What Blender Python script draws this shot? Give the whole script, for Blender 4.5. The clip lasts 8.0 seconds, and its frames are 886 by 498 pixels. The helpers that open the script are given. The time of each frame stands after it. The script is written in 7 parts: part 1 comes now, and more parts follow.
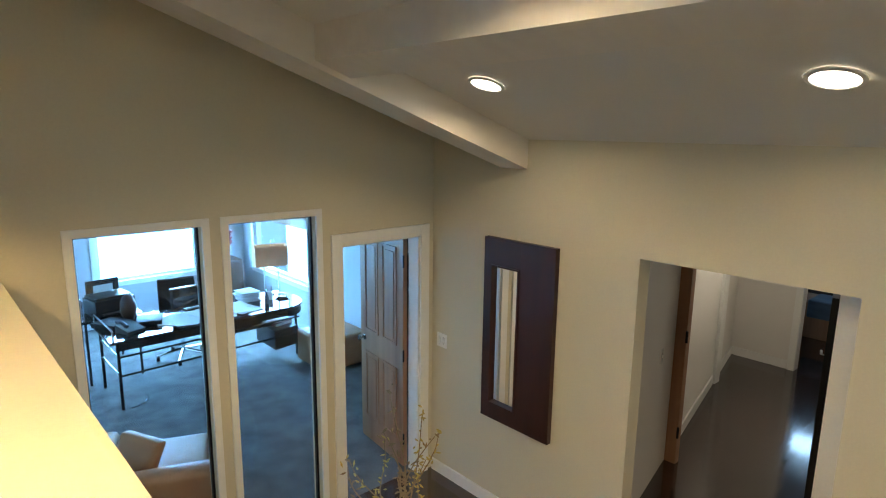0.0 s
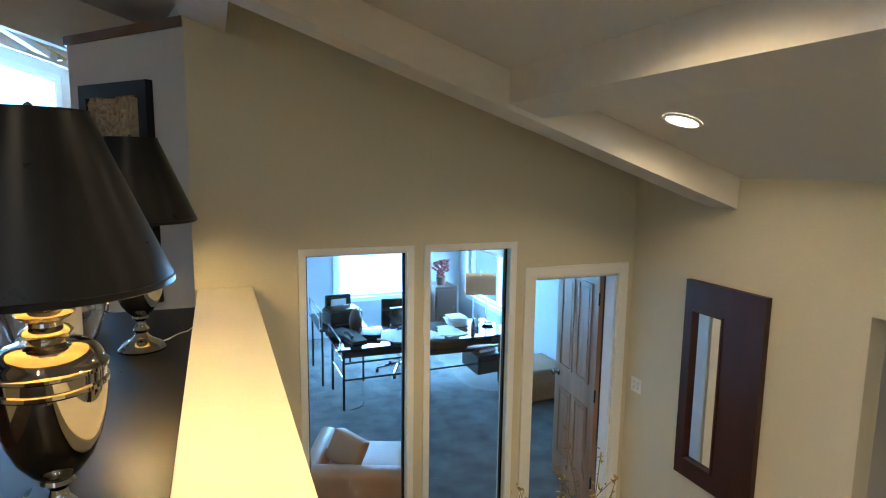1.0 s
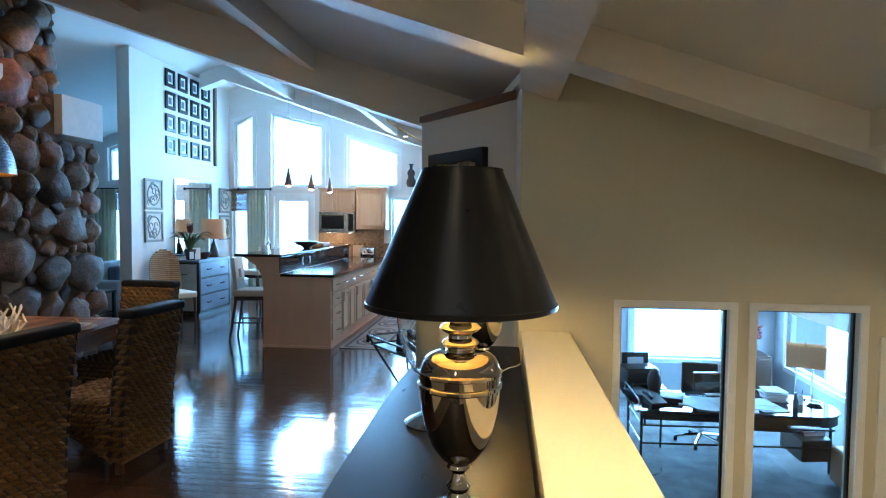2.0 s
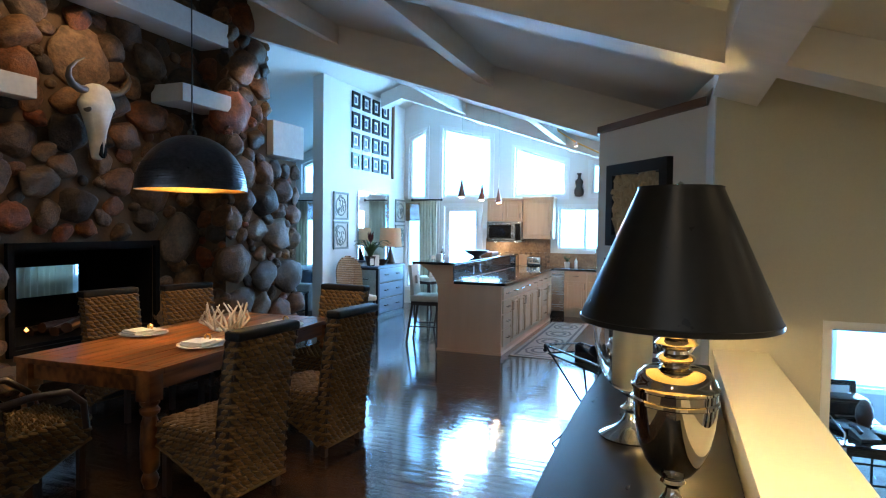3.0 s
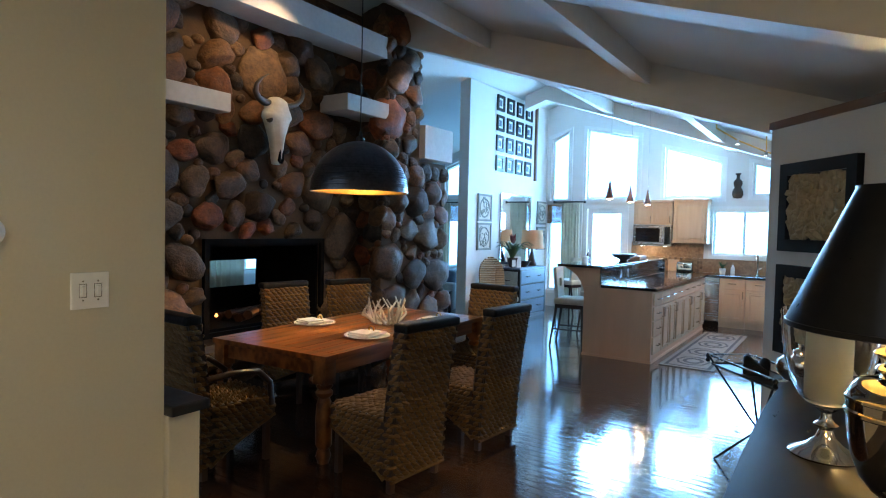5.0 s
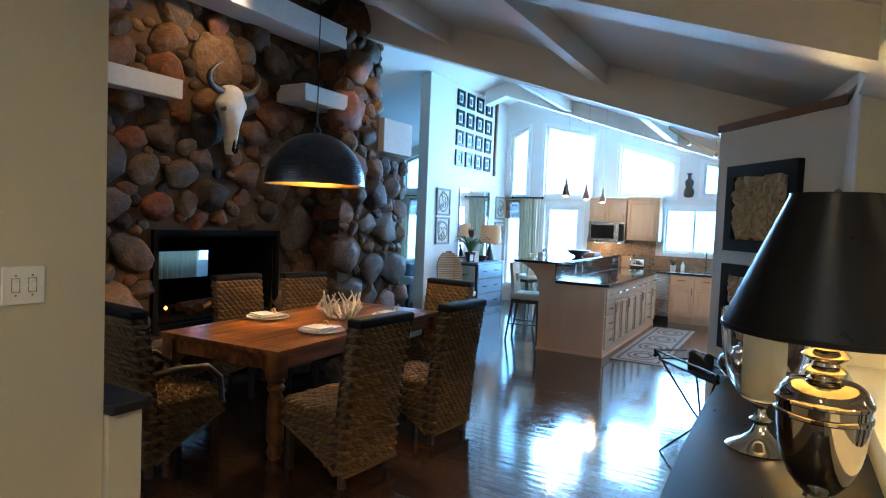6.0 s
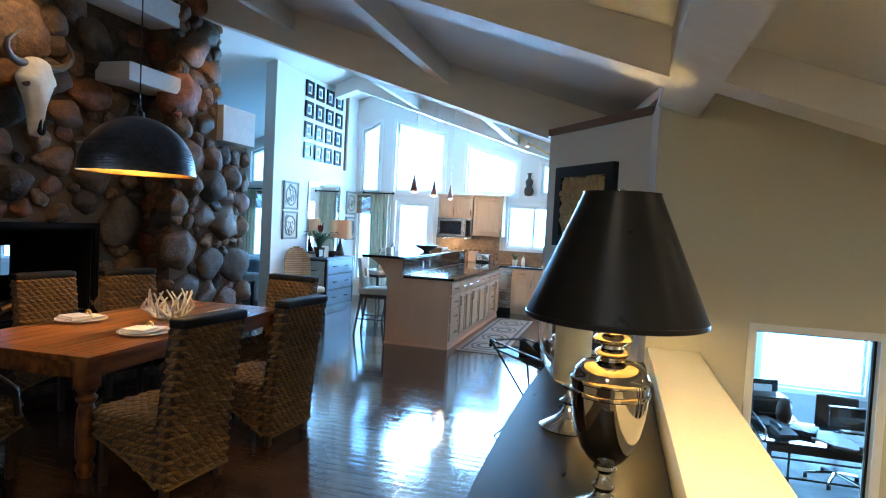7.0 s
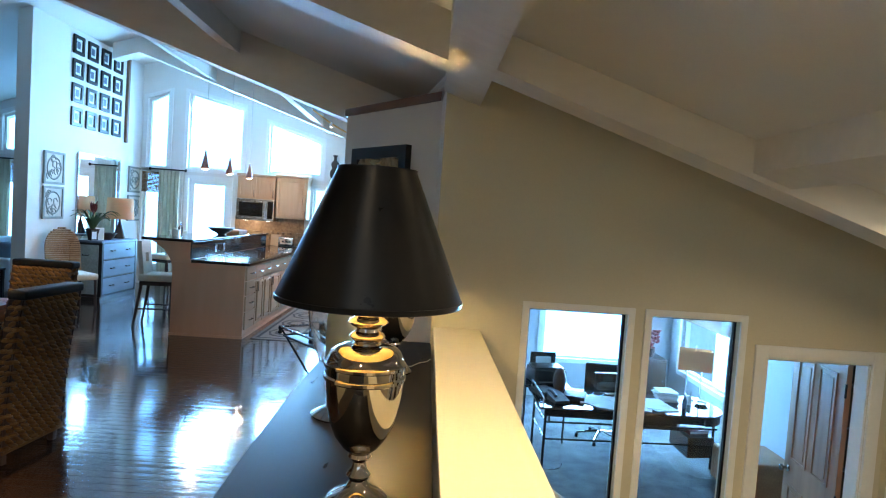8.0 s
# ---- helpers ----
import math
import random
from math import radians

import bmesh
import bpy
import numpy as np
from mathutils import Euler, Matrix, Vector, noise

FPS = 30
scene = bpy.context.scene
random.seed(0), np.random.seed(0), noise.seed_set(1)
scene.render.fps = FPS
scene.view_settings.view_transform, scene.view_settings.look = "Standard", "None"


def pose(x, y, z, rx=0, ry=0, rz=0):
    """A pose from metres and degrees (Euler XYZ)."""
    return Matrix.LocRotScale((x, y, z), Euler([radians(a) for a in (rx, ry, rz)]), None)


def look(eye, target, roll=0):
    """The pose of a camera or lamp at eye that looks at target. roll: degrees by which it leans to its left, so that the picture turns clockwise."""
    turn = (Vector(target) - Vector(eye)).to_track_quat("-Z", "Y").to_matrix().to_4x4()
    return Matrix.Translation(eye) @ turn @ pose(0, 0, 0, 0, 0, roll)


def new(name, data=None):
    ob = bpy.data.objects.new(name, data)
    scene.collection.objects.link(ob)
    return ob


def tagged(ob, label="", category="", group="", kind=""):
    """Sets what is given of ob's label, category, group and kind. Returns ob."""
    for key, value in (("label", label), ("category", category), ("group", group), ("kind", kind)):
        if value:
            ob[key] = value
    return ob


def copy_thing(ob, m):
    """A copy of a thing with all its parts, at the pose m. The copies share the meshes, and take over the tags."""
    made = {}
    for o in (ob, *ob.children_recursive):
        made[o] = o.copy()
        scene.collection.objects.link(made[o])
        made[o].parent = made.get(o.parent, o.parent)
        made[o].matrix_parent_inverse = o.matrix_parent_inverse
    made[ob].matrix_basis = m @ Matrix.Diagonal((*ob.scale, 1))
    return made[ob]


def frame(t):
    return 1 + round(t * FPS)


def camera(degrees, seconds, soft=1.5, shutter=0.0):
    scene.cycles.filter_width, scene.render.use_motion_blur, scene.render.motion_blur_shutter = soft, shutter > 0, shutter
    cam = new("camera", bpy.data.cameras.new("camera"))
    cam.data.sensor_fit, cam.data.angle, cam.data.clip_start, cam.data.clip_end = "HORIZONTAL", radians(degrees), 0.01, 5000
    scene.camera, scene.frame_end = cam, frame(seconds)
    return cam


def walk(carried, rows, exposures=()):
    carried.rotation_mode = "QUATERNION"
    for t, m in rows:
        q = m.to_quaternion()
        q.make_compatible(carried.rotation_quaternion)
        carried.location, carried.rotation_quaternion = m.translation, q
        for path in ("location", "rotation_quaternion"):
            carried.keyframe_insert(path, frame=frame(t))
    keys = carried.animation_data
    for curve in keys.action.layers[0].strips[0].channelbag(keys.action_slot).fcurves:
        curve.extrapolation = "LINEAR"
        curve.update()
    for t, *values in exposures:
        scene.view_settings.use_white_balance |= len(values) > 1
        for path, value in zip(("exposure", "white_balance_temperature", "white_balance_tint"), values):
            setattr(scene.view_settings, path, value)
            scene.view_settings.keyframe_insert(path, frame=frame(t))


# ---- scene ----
cam = camera(73.2, 8.0, soft=1.1)
# seconds, x, y, z, yaw, pitch, roll
PATH = [
    (0, 3.223, -0.156, 1.683, -42.21, -11.12, -0.70),
    (0.5, 3.261, -0.205, 1.705, -34.04, -10.78, -1.54),
    (1, 3.335, -0.353, 1.690, -20.78, -8.00, -0.75),
    (1.5, 3.202, -0.407, 1.652, -5.21, -3.90, -1.28),
    (2, 3.105, -0.488, 1.657, 5.96, -2.77, -0.56),
    (3.5, 2.927, -0.692, 1.681, 27.91, -2.04, -0.66),
    (4, 2.898, -0.746, 1.659, 33.16, -2.01, -0.31),
    (5.5, 2.854, -0.770, 1.670, 33.47, -2.20, -1.80),
    (6, 2.884, -0.754, 1.681, 30.03, -2.69, -2.31),
    (6.5, 2.918, -0.755, 1.676, 24.82, -2.81, -2.49),
    (7, 2.984, -0.690, 1.679, 16.33, -2.49, -2.93),
    (7.5, 3.070, -0.607, 1.676, 7.14, -2.48, -3.45),
    (8, 3.137, -0.546, 1.667, -1.36, -2.89, -3.97),
]
walk(cam, [(t, pose(x, y, z, 90 + pitch, roll, yaw)) for t, x, y, z, yaw, pitch, roll in PATH],
     [(0, 0.50), (0.5, 0.38), (1, 0.47), (2, 0.32), (3.5, 0.47), (4, 0.45), (5.5, 0.45), (6, 0.54), (7, 0.62), (7.5, 0.58), (8, 0.44)])

# ---- light ----
world = bpy.data.worlds.new("sky")
scene.world = world
world.use_nodes = True
wn = world.node_tree
sky = wn.nodes.new("ShaderNodeTexSky")
sky.sky_type, sky.sun_disc = "NISHITA", False
sky.sun_elevation, sky.sun_rotation = radians(48), radians(200)
wn.links.new(sky.outputs[0], wn.nodes["Background"].inputs[0])
wn.nodes["Background"].inputs[1].default_value = 0.15


def lamp(name, kind, m, power, colour, size=0.1, size_y=None, spot=None):
    data = bpy.data.lights.new(name, kind)
    data.energy, data.color = power, colour
    if kind == "AREA":
        data.shape, data.size, data.size_y = "RECTANGLE", size, size_y or size
    elif kind == "SUN":
        data.angle = size
    else:
        data.shadow_soft_size = size
    if kind == "SPOT":
        data.spot_size, data.spot_blend = spot, 0.6
    ob = new(name, data)
    ob.matrix_world = m
    return ob


lamp("sun", "SUN", look((0, 30, 40), (0, 24, 0)), 1.0, (1.0, 0.96, 0.9), radians(10))
DAY = (0.21, 0.55, 1.0)
# daylight standing in the upper gable windows, in the office windows and in the living room
lamp("window_light", "AREA", look((-1.12, 11.5, 2.95), (-1.12, 4, 1.2)), 180, DAY, 1.05, 1.3)
lamp("window_light", "AREA", look((0.45, 11.5, 2.75), (0.45, 4, 1.0)), 178, DAY, 1.0, 0.8)
lamp("window_light", "AREA", look((-1.2, 11.6, 1.2), (-1.2, 4, 0.6)), 120, DAY, 0.7, 1.7)
lamp("window_light", "AREA", look((1.28, 11.6, 1.68), (1.28, 5, 1.0)), 72, DAY, 1.0, 0.8)
lamp("window_light", "AREA", look((-4.2, 11.6, 1.9), (-4.2, 4, 1.2)), 45, DAY, 2.2, 2.6)
lamp("window_light", "AREA", look((5.83, 9.42, 0.18), (5.83, 6.4, -1.1)), 330, DAY, 1.35, 1.3)
lamp("window_light", "AREA", look((7.52, 7.78, 0.0), (5.2, 7.2, -1.1)), 170, DAY, 1.95, 0.9)
WARM = (1.0, 0.76, 0.44)
# recessed ceiling lights over the stairs; those at negative y are unseen fill additions
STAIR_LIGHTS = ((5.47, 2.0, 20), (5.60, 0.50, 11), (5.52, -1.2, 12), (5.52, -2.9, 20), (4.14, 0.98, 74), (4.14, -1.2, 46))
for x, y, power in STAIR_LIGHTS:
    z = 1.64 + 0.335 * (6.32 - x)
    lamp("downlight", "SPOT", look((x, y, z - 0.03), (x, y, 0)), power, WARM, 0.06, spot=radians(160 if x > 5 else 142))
# recessed lights over the upper landing
for x, y in ((2.6, -1.5), (2.6, -3.0)):
    lamp("downlight", "SPOT", look((x, y, 2.84), (x, y, 0)), 36, WARM, 0.06, spot=radians(176))


# ---- helpers for shapes ----
def part(name, bm, material, parent=None, label="", smooth=False):
    """One mesh object from a bmesh, under a thing or a part."""
    me = bpy.data.meshes.new(name)
    bmesh.ops.recalc_face_normals(bm, faces=bm.faces)
    bm.to_mesh(me)
    bm.free()
    me.materials.append(material)
    if smooth:
        me.shade_smooth()
        me.set_sharp_from_angle(angle=radians(38))
    ob = new(name, me)
    if parent is not None:
        ob.parent = parent
    if label:
        ob["label"] = label
    return ob


def thing(name, label, category, m=None, group=""):
    """An Empty at the base of a thing."""
    ob = new(name)
    ob.empty_display_size = 0.1
    if m is not None:
        ob.matrix_world = m
    return tagged(ob, label, category, group)


def box(x0, x1, y0, y1, z0, z1, bevel=0.0, bm=None, m=None, seg=2):
    own = bmesh.new()
    vs = [own.verts.new((x, y, z)) for x in (x0, x1) for y in (y0, y1) for z in (z0, z1)]
    for f in ((0, 1, 3, 2), (4, 6, 7, 5), (0, 4, 5, 1), (2, 3, 7, 6), (0, 2, 6, 4), (1, 5, 7, 3)):
        own.faces.new([vs[i] for i in f])
    if bevel:
        bmesh.ops.bevel(own, geom=own.edges[:], offset=bevel, segments=seg, affect="EDGES", profile=0.6)
    if m is not None:
        own.transform(m)
    return join(bm, own)


def join(bm, own):
    if bm is None:
        return own
    me = bpy.data.meshes.new("tmp")
    own.to_mesh(me)
    own.free()
    bm.from_mesh(me)
    bpy.data.meshes.remove(me)
    return bm


def lathe(profile, seg=32, bm=None, m=None):
    """A turned body from (radius, height) pairs."""
    own = bmesh.new()
    rings = []
    for r, z in profile:
        if r < 1e-5:
            rings.append([own.verts.new((0, 0, z))])
        else:
            rings.append([own.verts.new((r * math.cos(i * math.tau / seg), r * math.sin(i * math.tau / seg), z)) for i in range(seg)])
    for a, b in zip(rings, rings[1:]):
        for i in range(seg):
            j = (i + 1) % seg
            if len(a) == 1 and len(b) == 1:
                continue
            if len(a) == 1:
                own.faces.new((a[0], b[i], b[j]))
            elif len(b) == 1:
                own.faces.new((a[i], a[j], b[0]))
            else:
                own.faces.new((a[i], a[j], b[j], b[i]))
    if m is not None:
        own.transform(m)
    return join(bm, own)


def tube(points, radius, seg=8, bm=None, closed=False, taper=1.0):
    """A round bar along points."""
    own = bmesh.new()
    pts = [Vector(p) for p in points]
    n = len(pts)
    rings = []
    side = None
    for i, p in enumerate(pts):
        a = pts[(i - 1) % n] if closed or i else p
        b = pts[(i + 1) % n] if closed or i < n - 1 else p
        d = (b - a).normalized()
        if side is None:
            side = d.orthogonal().normalized()
        side = (side - d * side.dot(d))
        side = side.normalized() if side.length > 1e-6 else d.orthogonal().normalized()
        up = d.cross(side)
        r = radius * (1 + (taper - 1) * i / max(1, n - 1))
        rings.append([own.verts.new(p + r * (math.cos(k * math.tau / seg) * side + math.sin(k * math.tau / seg) * up)) for k in range(seg)])
    for i in range(n if closed else n - 1):
        a, b = rings[i], rings[(i + 1) % n]
        for k in range(seg):
            own.faces.new((a[k], a[(k + 1) % seg], b[(k + 1) % seg], b[k]))
    if not closed:
        own.faces.new(rings[0])
        own.faces.new(rings[-1])
    return join(bm, own)


def prism(outline, h0, h1, axis="z", bm=None, bevel=0.0):
    """An outline of 2D points pushed out along an axis: z (x, y), y (x, z) or x (y, z)."""
    own = bmesh.new()

    def at(p, h):
        return {"z": (p[0], p[1], h), "y": (p[0], h, p[1]), "x": (h, p[0], p[1])}[axis]
    a = [own.verts.new(at(p, h0)) for p in outline]
    b = [own.verts.new(at(p, h1)) for p in outline]
    own.faces.new(a)
    own.faces.new(b)
    for i in range(len(a)):
        j = (i + 1) % len(a)
        own.faces.new((a[i], a[j], b[j], b[i]))
    if bevel:
        bmesh.ops.bevel(own, geom=own.edges[:], offset=bevel, segments=2, affect="EDGES")
    return join(bm, own)


def wall_with_openings(u0, u1, base, top, openings, d0, d1, axis):
    """A wall along x (axis y) or along y (axis x), from depth d0 to d1. top: height at u. openings: (u0, u1, bottom, top at u0, top at u1)."""
    bm = bmesh.new()
    cuts = sorted({u0, u1, *[v for o in openings for v in o[:2] if u0 < v < u1]})
    for a, b in zip(cuts, cuts[1:]):
        gaps = []
        for o in openings:
            if o[0] <= a + 1e-6 and o[1] >= b - 1e-6:
                k = (o[4] - o[3]) / (o[1] - o[0])
                gaps.append((o[2], o[2], o[3] + k * (a - o[0]), o[3] + k * (b - o[0])))
        gaps.sort()
        la, lb = base, base
        for g in gaps + [(top(a), top(b), 99, 99)]:
            if g[0] > la + 1e-4:
                prism([(a, la), (b, lb), (b, g[1]), (a, g[0])], d0, d1, axis, bm)
            la, lb = g[2], g[3]
    return bm


# ---- materials ----
def material(name, colour, second=None, rough=0.5, metal=0.0, grain=40.0, blotch=2.5, amount=0.5, bump=0.1, stretch=(1, 1, 1), coat=0.0, spec=0.5, spread=0.06, random_tint=0.0, distance=0.01):
    """A surface with grain and blotches: two colours mixed by noise at two scales, roughness that varies, fine relief."""
    mt = bpy.data.materials.new(name)
    mt.use_nodes = True
    t = mt.node_tree
    bsdf = t.nodes["Principled BSDF"]
    second = second or tuple(c * 0.8 for c in colour)
    co = t.nodes.new("ShaderNodeTexCoord")
    mp = t.nodes.new("ShaderNodeMapping")
    mp.inputs["Scale"].default_value = stretch
    t.links.new(co.outputs["Object"], mp.inputs[0])
    fine, big = t.nodes.new("ShaderNodeTexNoise"), t.nodes.new("ShaderNodeTexNoise")
    for node, scale, detail in ((fine, grain, 4), (big, blotch, 3)):
        node.inputs["Scale"].default_value, node.inputs["Detail"].default_value = scale, detail
        t.links.new(mp.outputs[0], node.inputs["Vector"])
    add = t.nodes.new("ShaderNodeMath")
    add.operation = "MULTIPLY_ADD"
    t.links.new(fine.outputs[0], add.inputs[0])
    add.inputs[1].default_value = 0.5
    half = t.nodes.new("ShaderNodeMath")
    half.operation = "MULTIPLY"
    half.inputs[1].default_value = 0.5
    t.links.new(big.outputs[0], half.inputs[0])
    t.links.new(half.outputs[0], add.inputs[2])
    ramp = t.nodes.new("ShaderNodeValToRGB")
    lo, hi = ramp.color_ramp.elements
    lo.position, hi.position = 0.5 - 0.25 * (1.2 - amount), 0.5 + 0.25 * (1.2 - amount)
    lo.color, hi.color = (*second, 1), (*colour, 1)
    t.links.new(add.outputs[0], ramp.inputs[0])
    out = ramp.outputs[0]
    if random_tint:
        info = t.nodes.new("ShaderNodeObjectInfo")
        hsv = t.nodes.new("ShaderNodeHueSaturation")
        rng = t.nodes.new("ShaderNodeMapRange")
        rng.inputs["To Min"].default_value, rng.inputs["To Max"].default_value = 1 - random_tint, 1 + random_tint
        t.links.new(info.outputs["Random"], rng.inputs[0])
        t.links.new(rng.outputs[0], hsv.inputs["Value"])
        t.links.new(out, hsv.inputs["Color"])
        out = hsv.outputs[0]
    t.links.new(out, bsdf.inputs["Base Color"])
    rr = t.nodes.new("ShaderNodeMapRange")
    rr.inputs["To Min"].default_value, rr.inputs["To Max"].default_value = max(0.02, rough - spread), rough + spread
    t.links.new(fine.outputs[0], rr.inputs[0])
    t.links.new(rr.outputs[0], bsdf.inputs["Roughness"])
    bsdf.inputs["Metallic"].default_value = metal
    bsdf.inputs["Coat Weight"].default_value = coat
    bsdf.inputs["Specular IOR Level"].default_value = spec
    bsdf.inputs["Coat Roughness"].default_value = 0.08
    if bump:
        bp = t.nodes.new("ShaderNodeBump")
        bp.inputs["Strength"].default_value, bp.inputs["Distance"].default_value = bump, distance
        t.links.new(add.outputs[0], bp.inputs["Height"])
        t.links.new(bp.outputs[0], bsdf.inputs["Normal"])
    return mt


def glass(name, colour=(1, 1, 1), rough=0.0):
    mt = bpy.data.materials.new(name)
    mt.use_nodes = True
    b = mt.node_tree.nodes["Principled BSDF"]
    b.inputs["Base Color"].default_value = (*colour, 1)
    b.inputs["Transmission Weight"].default_value = 1
    b.inputs["Roughness"].default_value = rough
    b.inputs["IOR"].default_value = 1.45
    return mt


def thin_glass(name):
    """Flat panes: clear with a faint reflection."""
    mt = bpy.data.materials.new(name)
    mt.use_nodes = True
    t = mt.node_tree
    t.nodes.remove(t.nodes["Principled BSDF"])
    clear, gloss, mix = t.nodes.new("ShaderNodeBsdfTransparent"), t.nodes.new("ShaderNodeBsdfGlossy"), t.nodes.new("ShaderNodeMixShader")
    gloss.inputs["Roughness"].default_value = 0.02
    mix.inputs[0].default_value = 0.05
    t.links.new(clear.outputs[0], mix.inputs[1])
    t.links.new(gloss.outputs[0], mix.inputs[2])
    t.links.new(mix.outputs[0], t.nodes["Material Output"].inputs[0])
    return mt


def glow(name, colour, strength):
    mt = bpy.data.materials.new(name)
    mt.use_nodes = True
    b = mt.node_tree.nodes["Principled BSDF"]
    b.inputs["Base Color"].default_value = (*colour, 1)
    b.inputs["Emission Color"].default_value = (*colour, 1)
    b.inputs["Emission Strength"].default_value = strength
    return mt


M_WALL = material("wall_cream", (0.63, 0.585, 0.455), (0.59, 0.545, 0.42), 0.75, grain=90, blotch=0.8, bump=0.06, distance=0.004)
M_WHITE = material("wall_white", (0.76, 0.735, 0.70), (0.71, 0.685, 0.65), 0.7, grain=90, blotch=0.8, bump=0.06, distance=0.004)
M_CEIL = material("ceiling_paint", (0.75, 0.73, 0.69), (0.70, 0.68, 0.64), 0.85, grain=120, blotch=1.0, bump=0.15, distance=0.004)
M_BEAM = material("beam_paint", (0.78, 0.74, 0.68), (0.70, 0.66, 0.60), 0.6, grain=14, blotch=3, bump=0.15, stretch=(0.3, 1, 1))
M_TRIM = material("trim_white", (0.82, 0.82, 0.80), (0.76, 0.76, 0.74), 0.35, grain=30, blotch=2, bump=0.03)
M_FLOOR = material("floor_dark_oak", (0.060, 0.030, 0.020), (0.030, 0.015, 0.011), 0.12, grain=26, blotch=1.4, amount=0.6, bump=0.26, coat=0.35, stretch=(0.10, 1, 1), spread=0.07, random_tint=0.3, spec=1.0, distance=0.006)
M_CARPET = material("carpet_grey", (0.17, 0.17, 0.165), (0.055, 0.055, 0.053), 0.95, grain=160, blotch=5, amount=0.55, bump=0.8, distance=0.01)
M_ISLAND = material("maple", (0.74, 0.43, 0.27), (0.66, 0.37, 0.225), 0.42, grain=9, blotch=2, bump=0.04, stretch=(1, 1, 0.15))
M_MAPLE = material("maple_door", (0.62, 0.42, 0.275), (0.50, 0.325, 0.205), 0.38, grain=12, blotch=2, bump=0.04, stretch=(1, 1, 0.12))
M_GRANITE = material("granite_black", (0.020, 0.022, 0.026), (0.008, 0.009, 0.011), 0.07, grain=240, blotch=12, bump=0.0, spread=0.03, spec=0.9)
M_STEEL = material("steel", (0.55, 0.56, 0.57), (0.47, 0.48, 0.49), 0.26, 1.0, grain=50, bump=0.02, stretch=(0.1, 1, 1))
M_CHROME = material("chrome", (0.72, 0.71, 0.69), (0.66, 0.65, 0.63), 0.06, 1.0, grain=20, bump=0.0, spread=0.03)
M_NICKEL = material("polished_nickel", (0.46, 0.43, 0.38), (0.40, 0.37, 0.33), 0.05, 1.0, grain=12, bump=0.0, spread=0.03)
M_SHADE = material("shade_black", (0.012, 0.012, 0.013), (0.007, 0.007, 0.008), 0.30, grain=26, blotch=5, bump=0.06, spec=0.20)
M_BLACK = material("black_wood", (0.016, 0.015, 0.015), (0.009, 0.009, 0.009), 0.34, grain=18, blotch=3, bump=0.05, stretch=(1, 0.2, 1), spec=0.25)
M_IRON = material("black_iron", (0.018, 0.018, 0.019), (0.010, 0.010, 0.010), 0.42, 0.6, grain=60, bump=0.12)


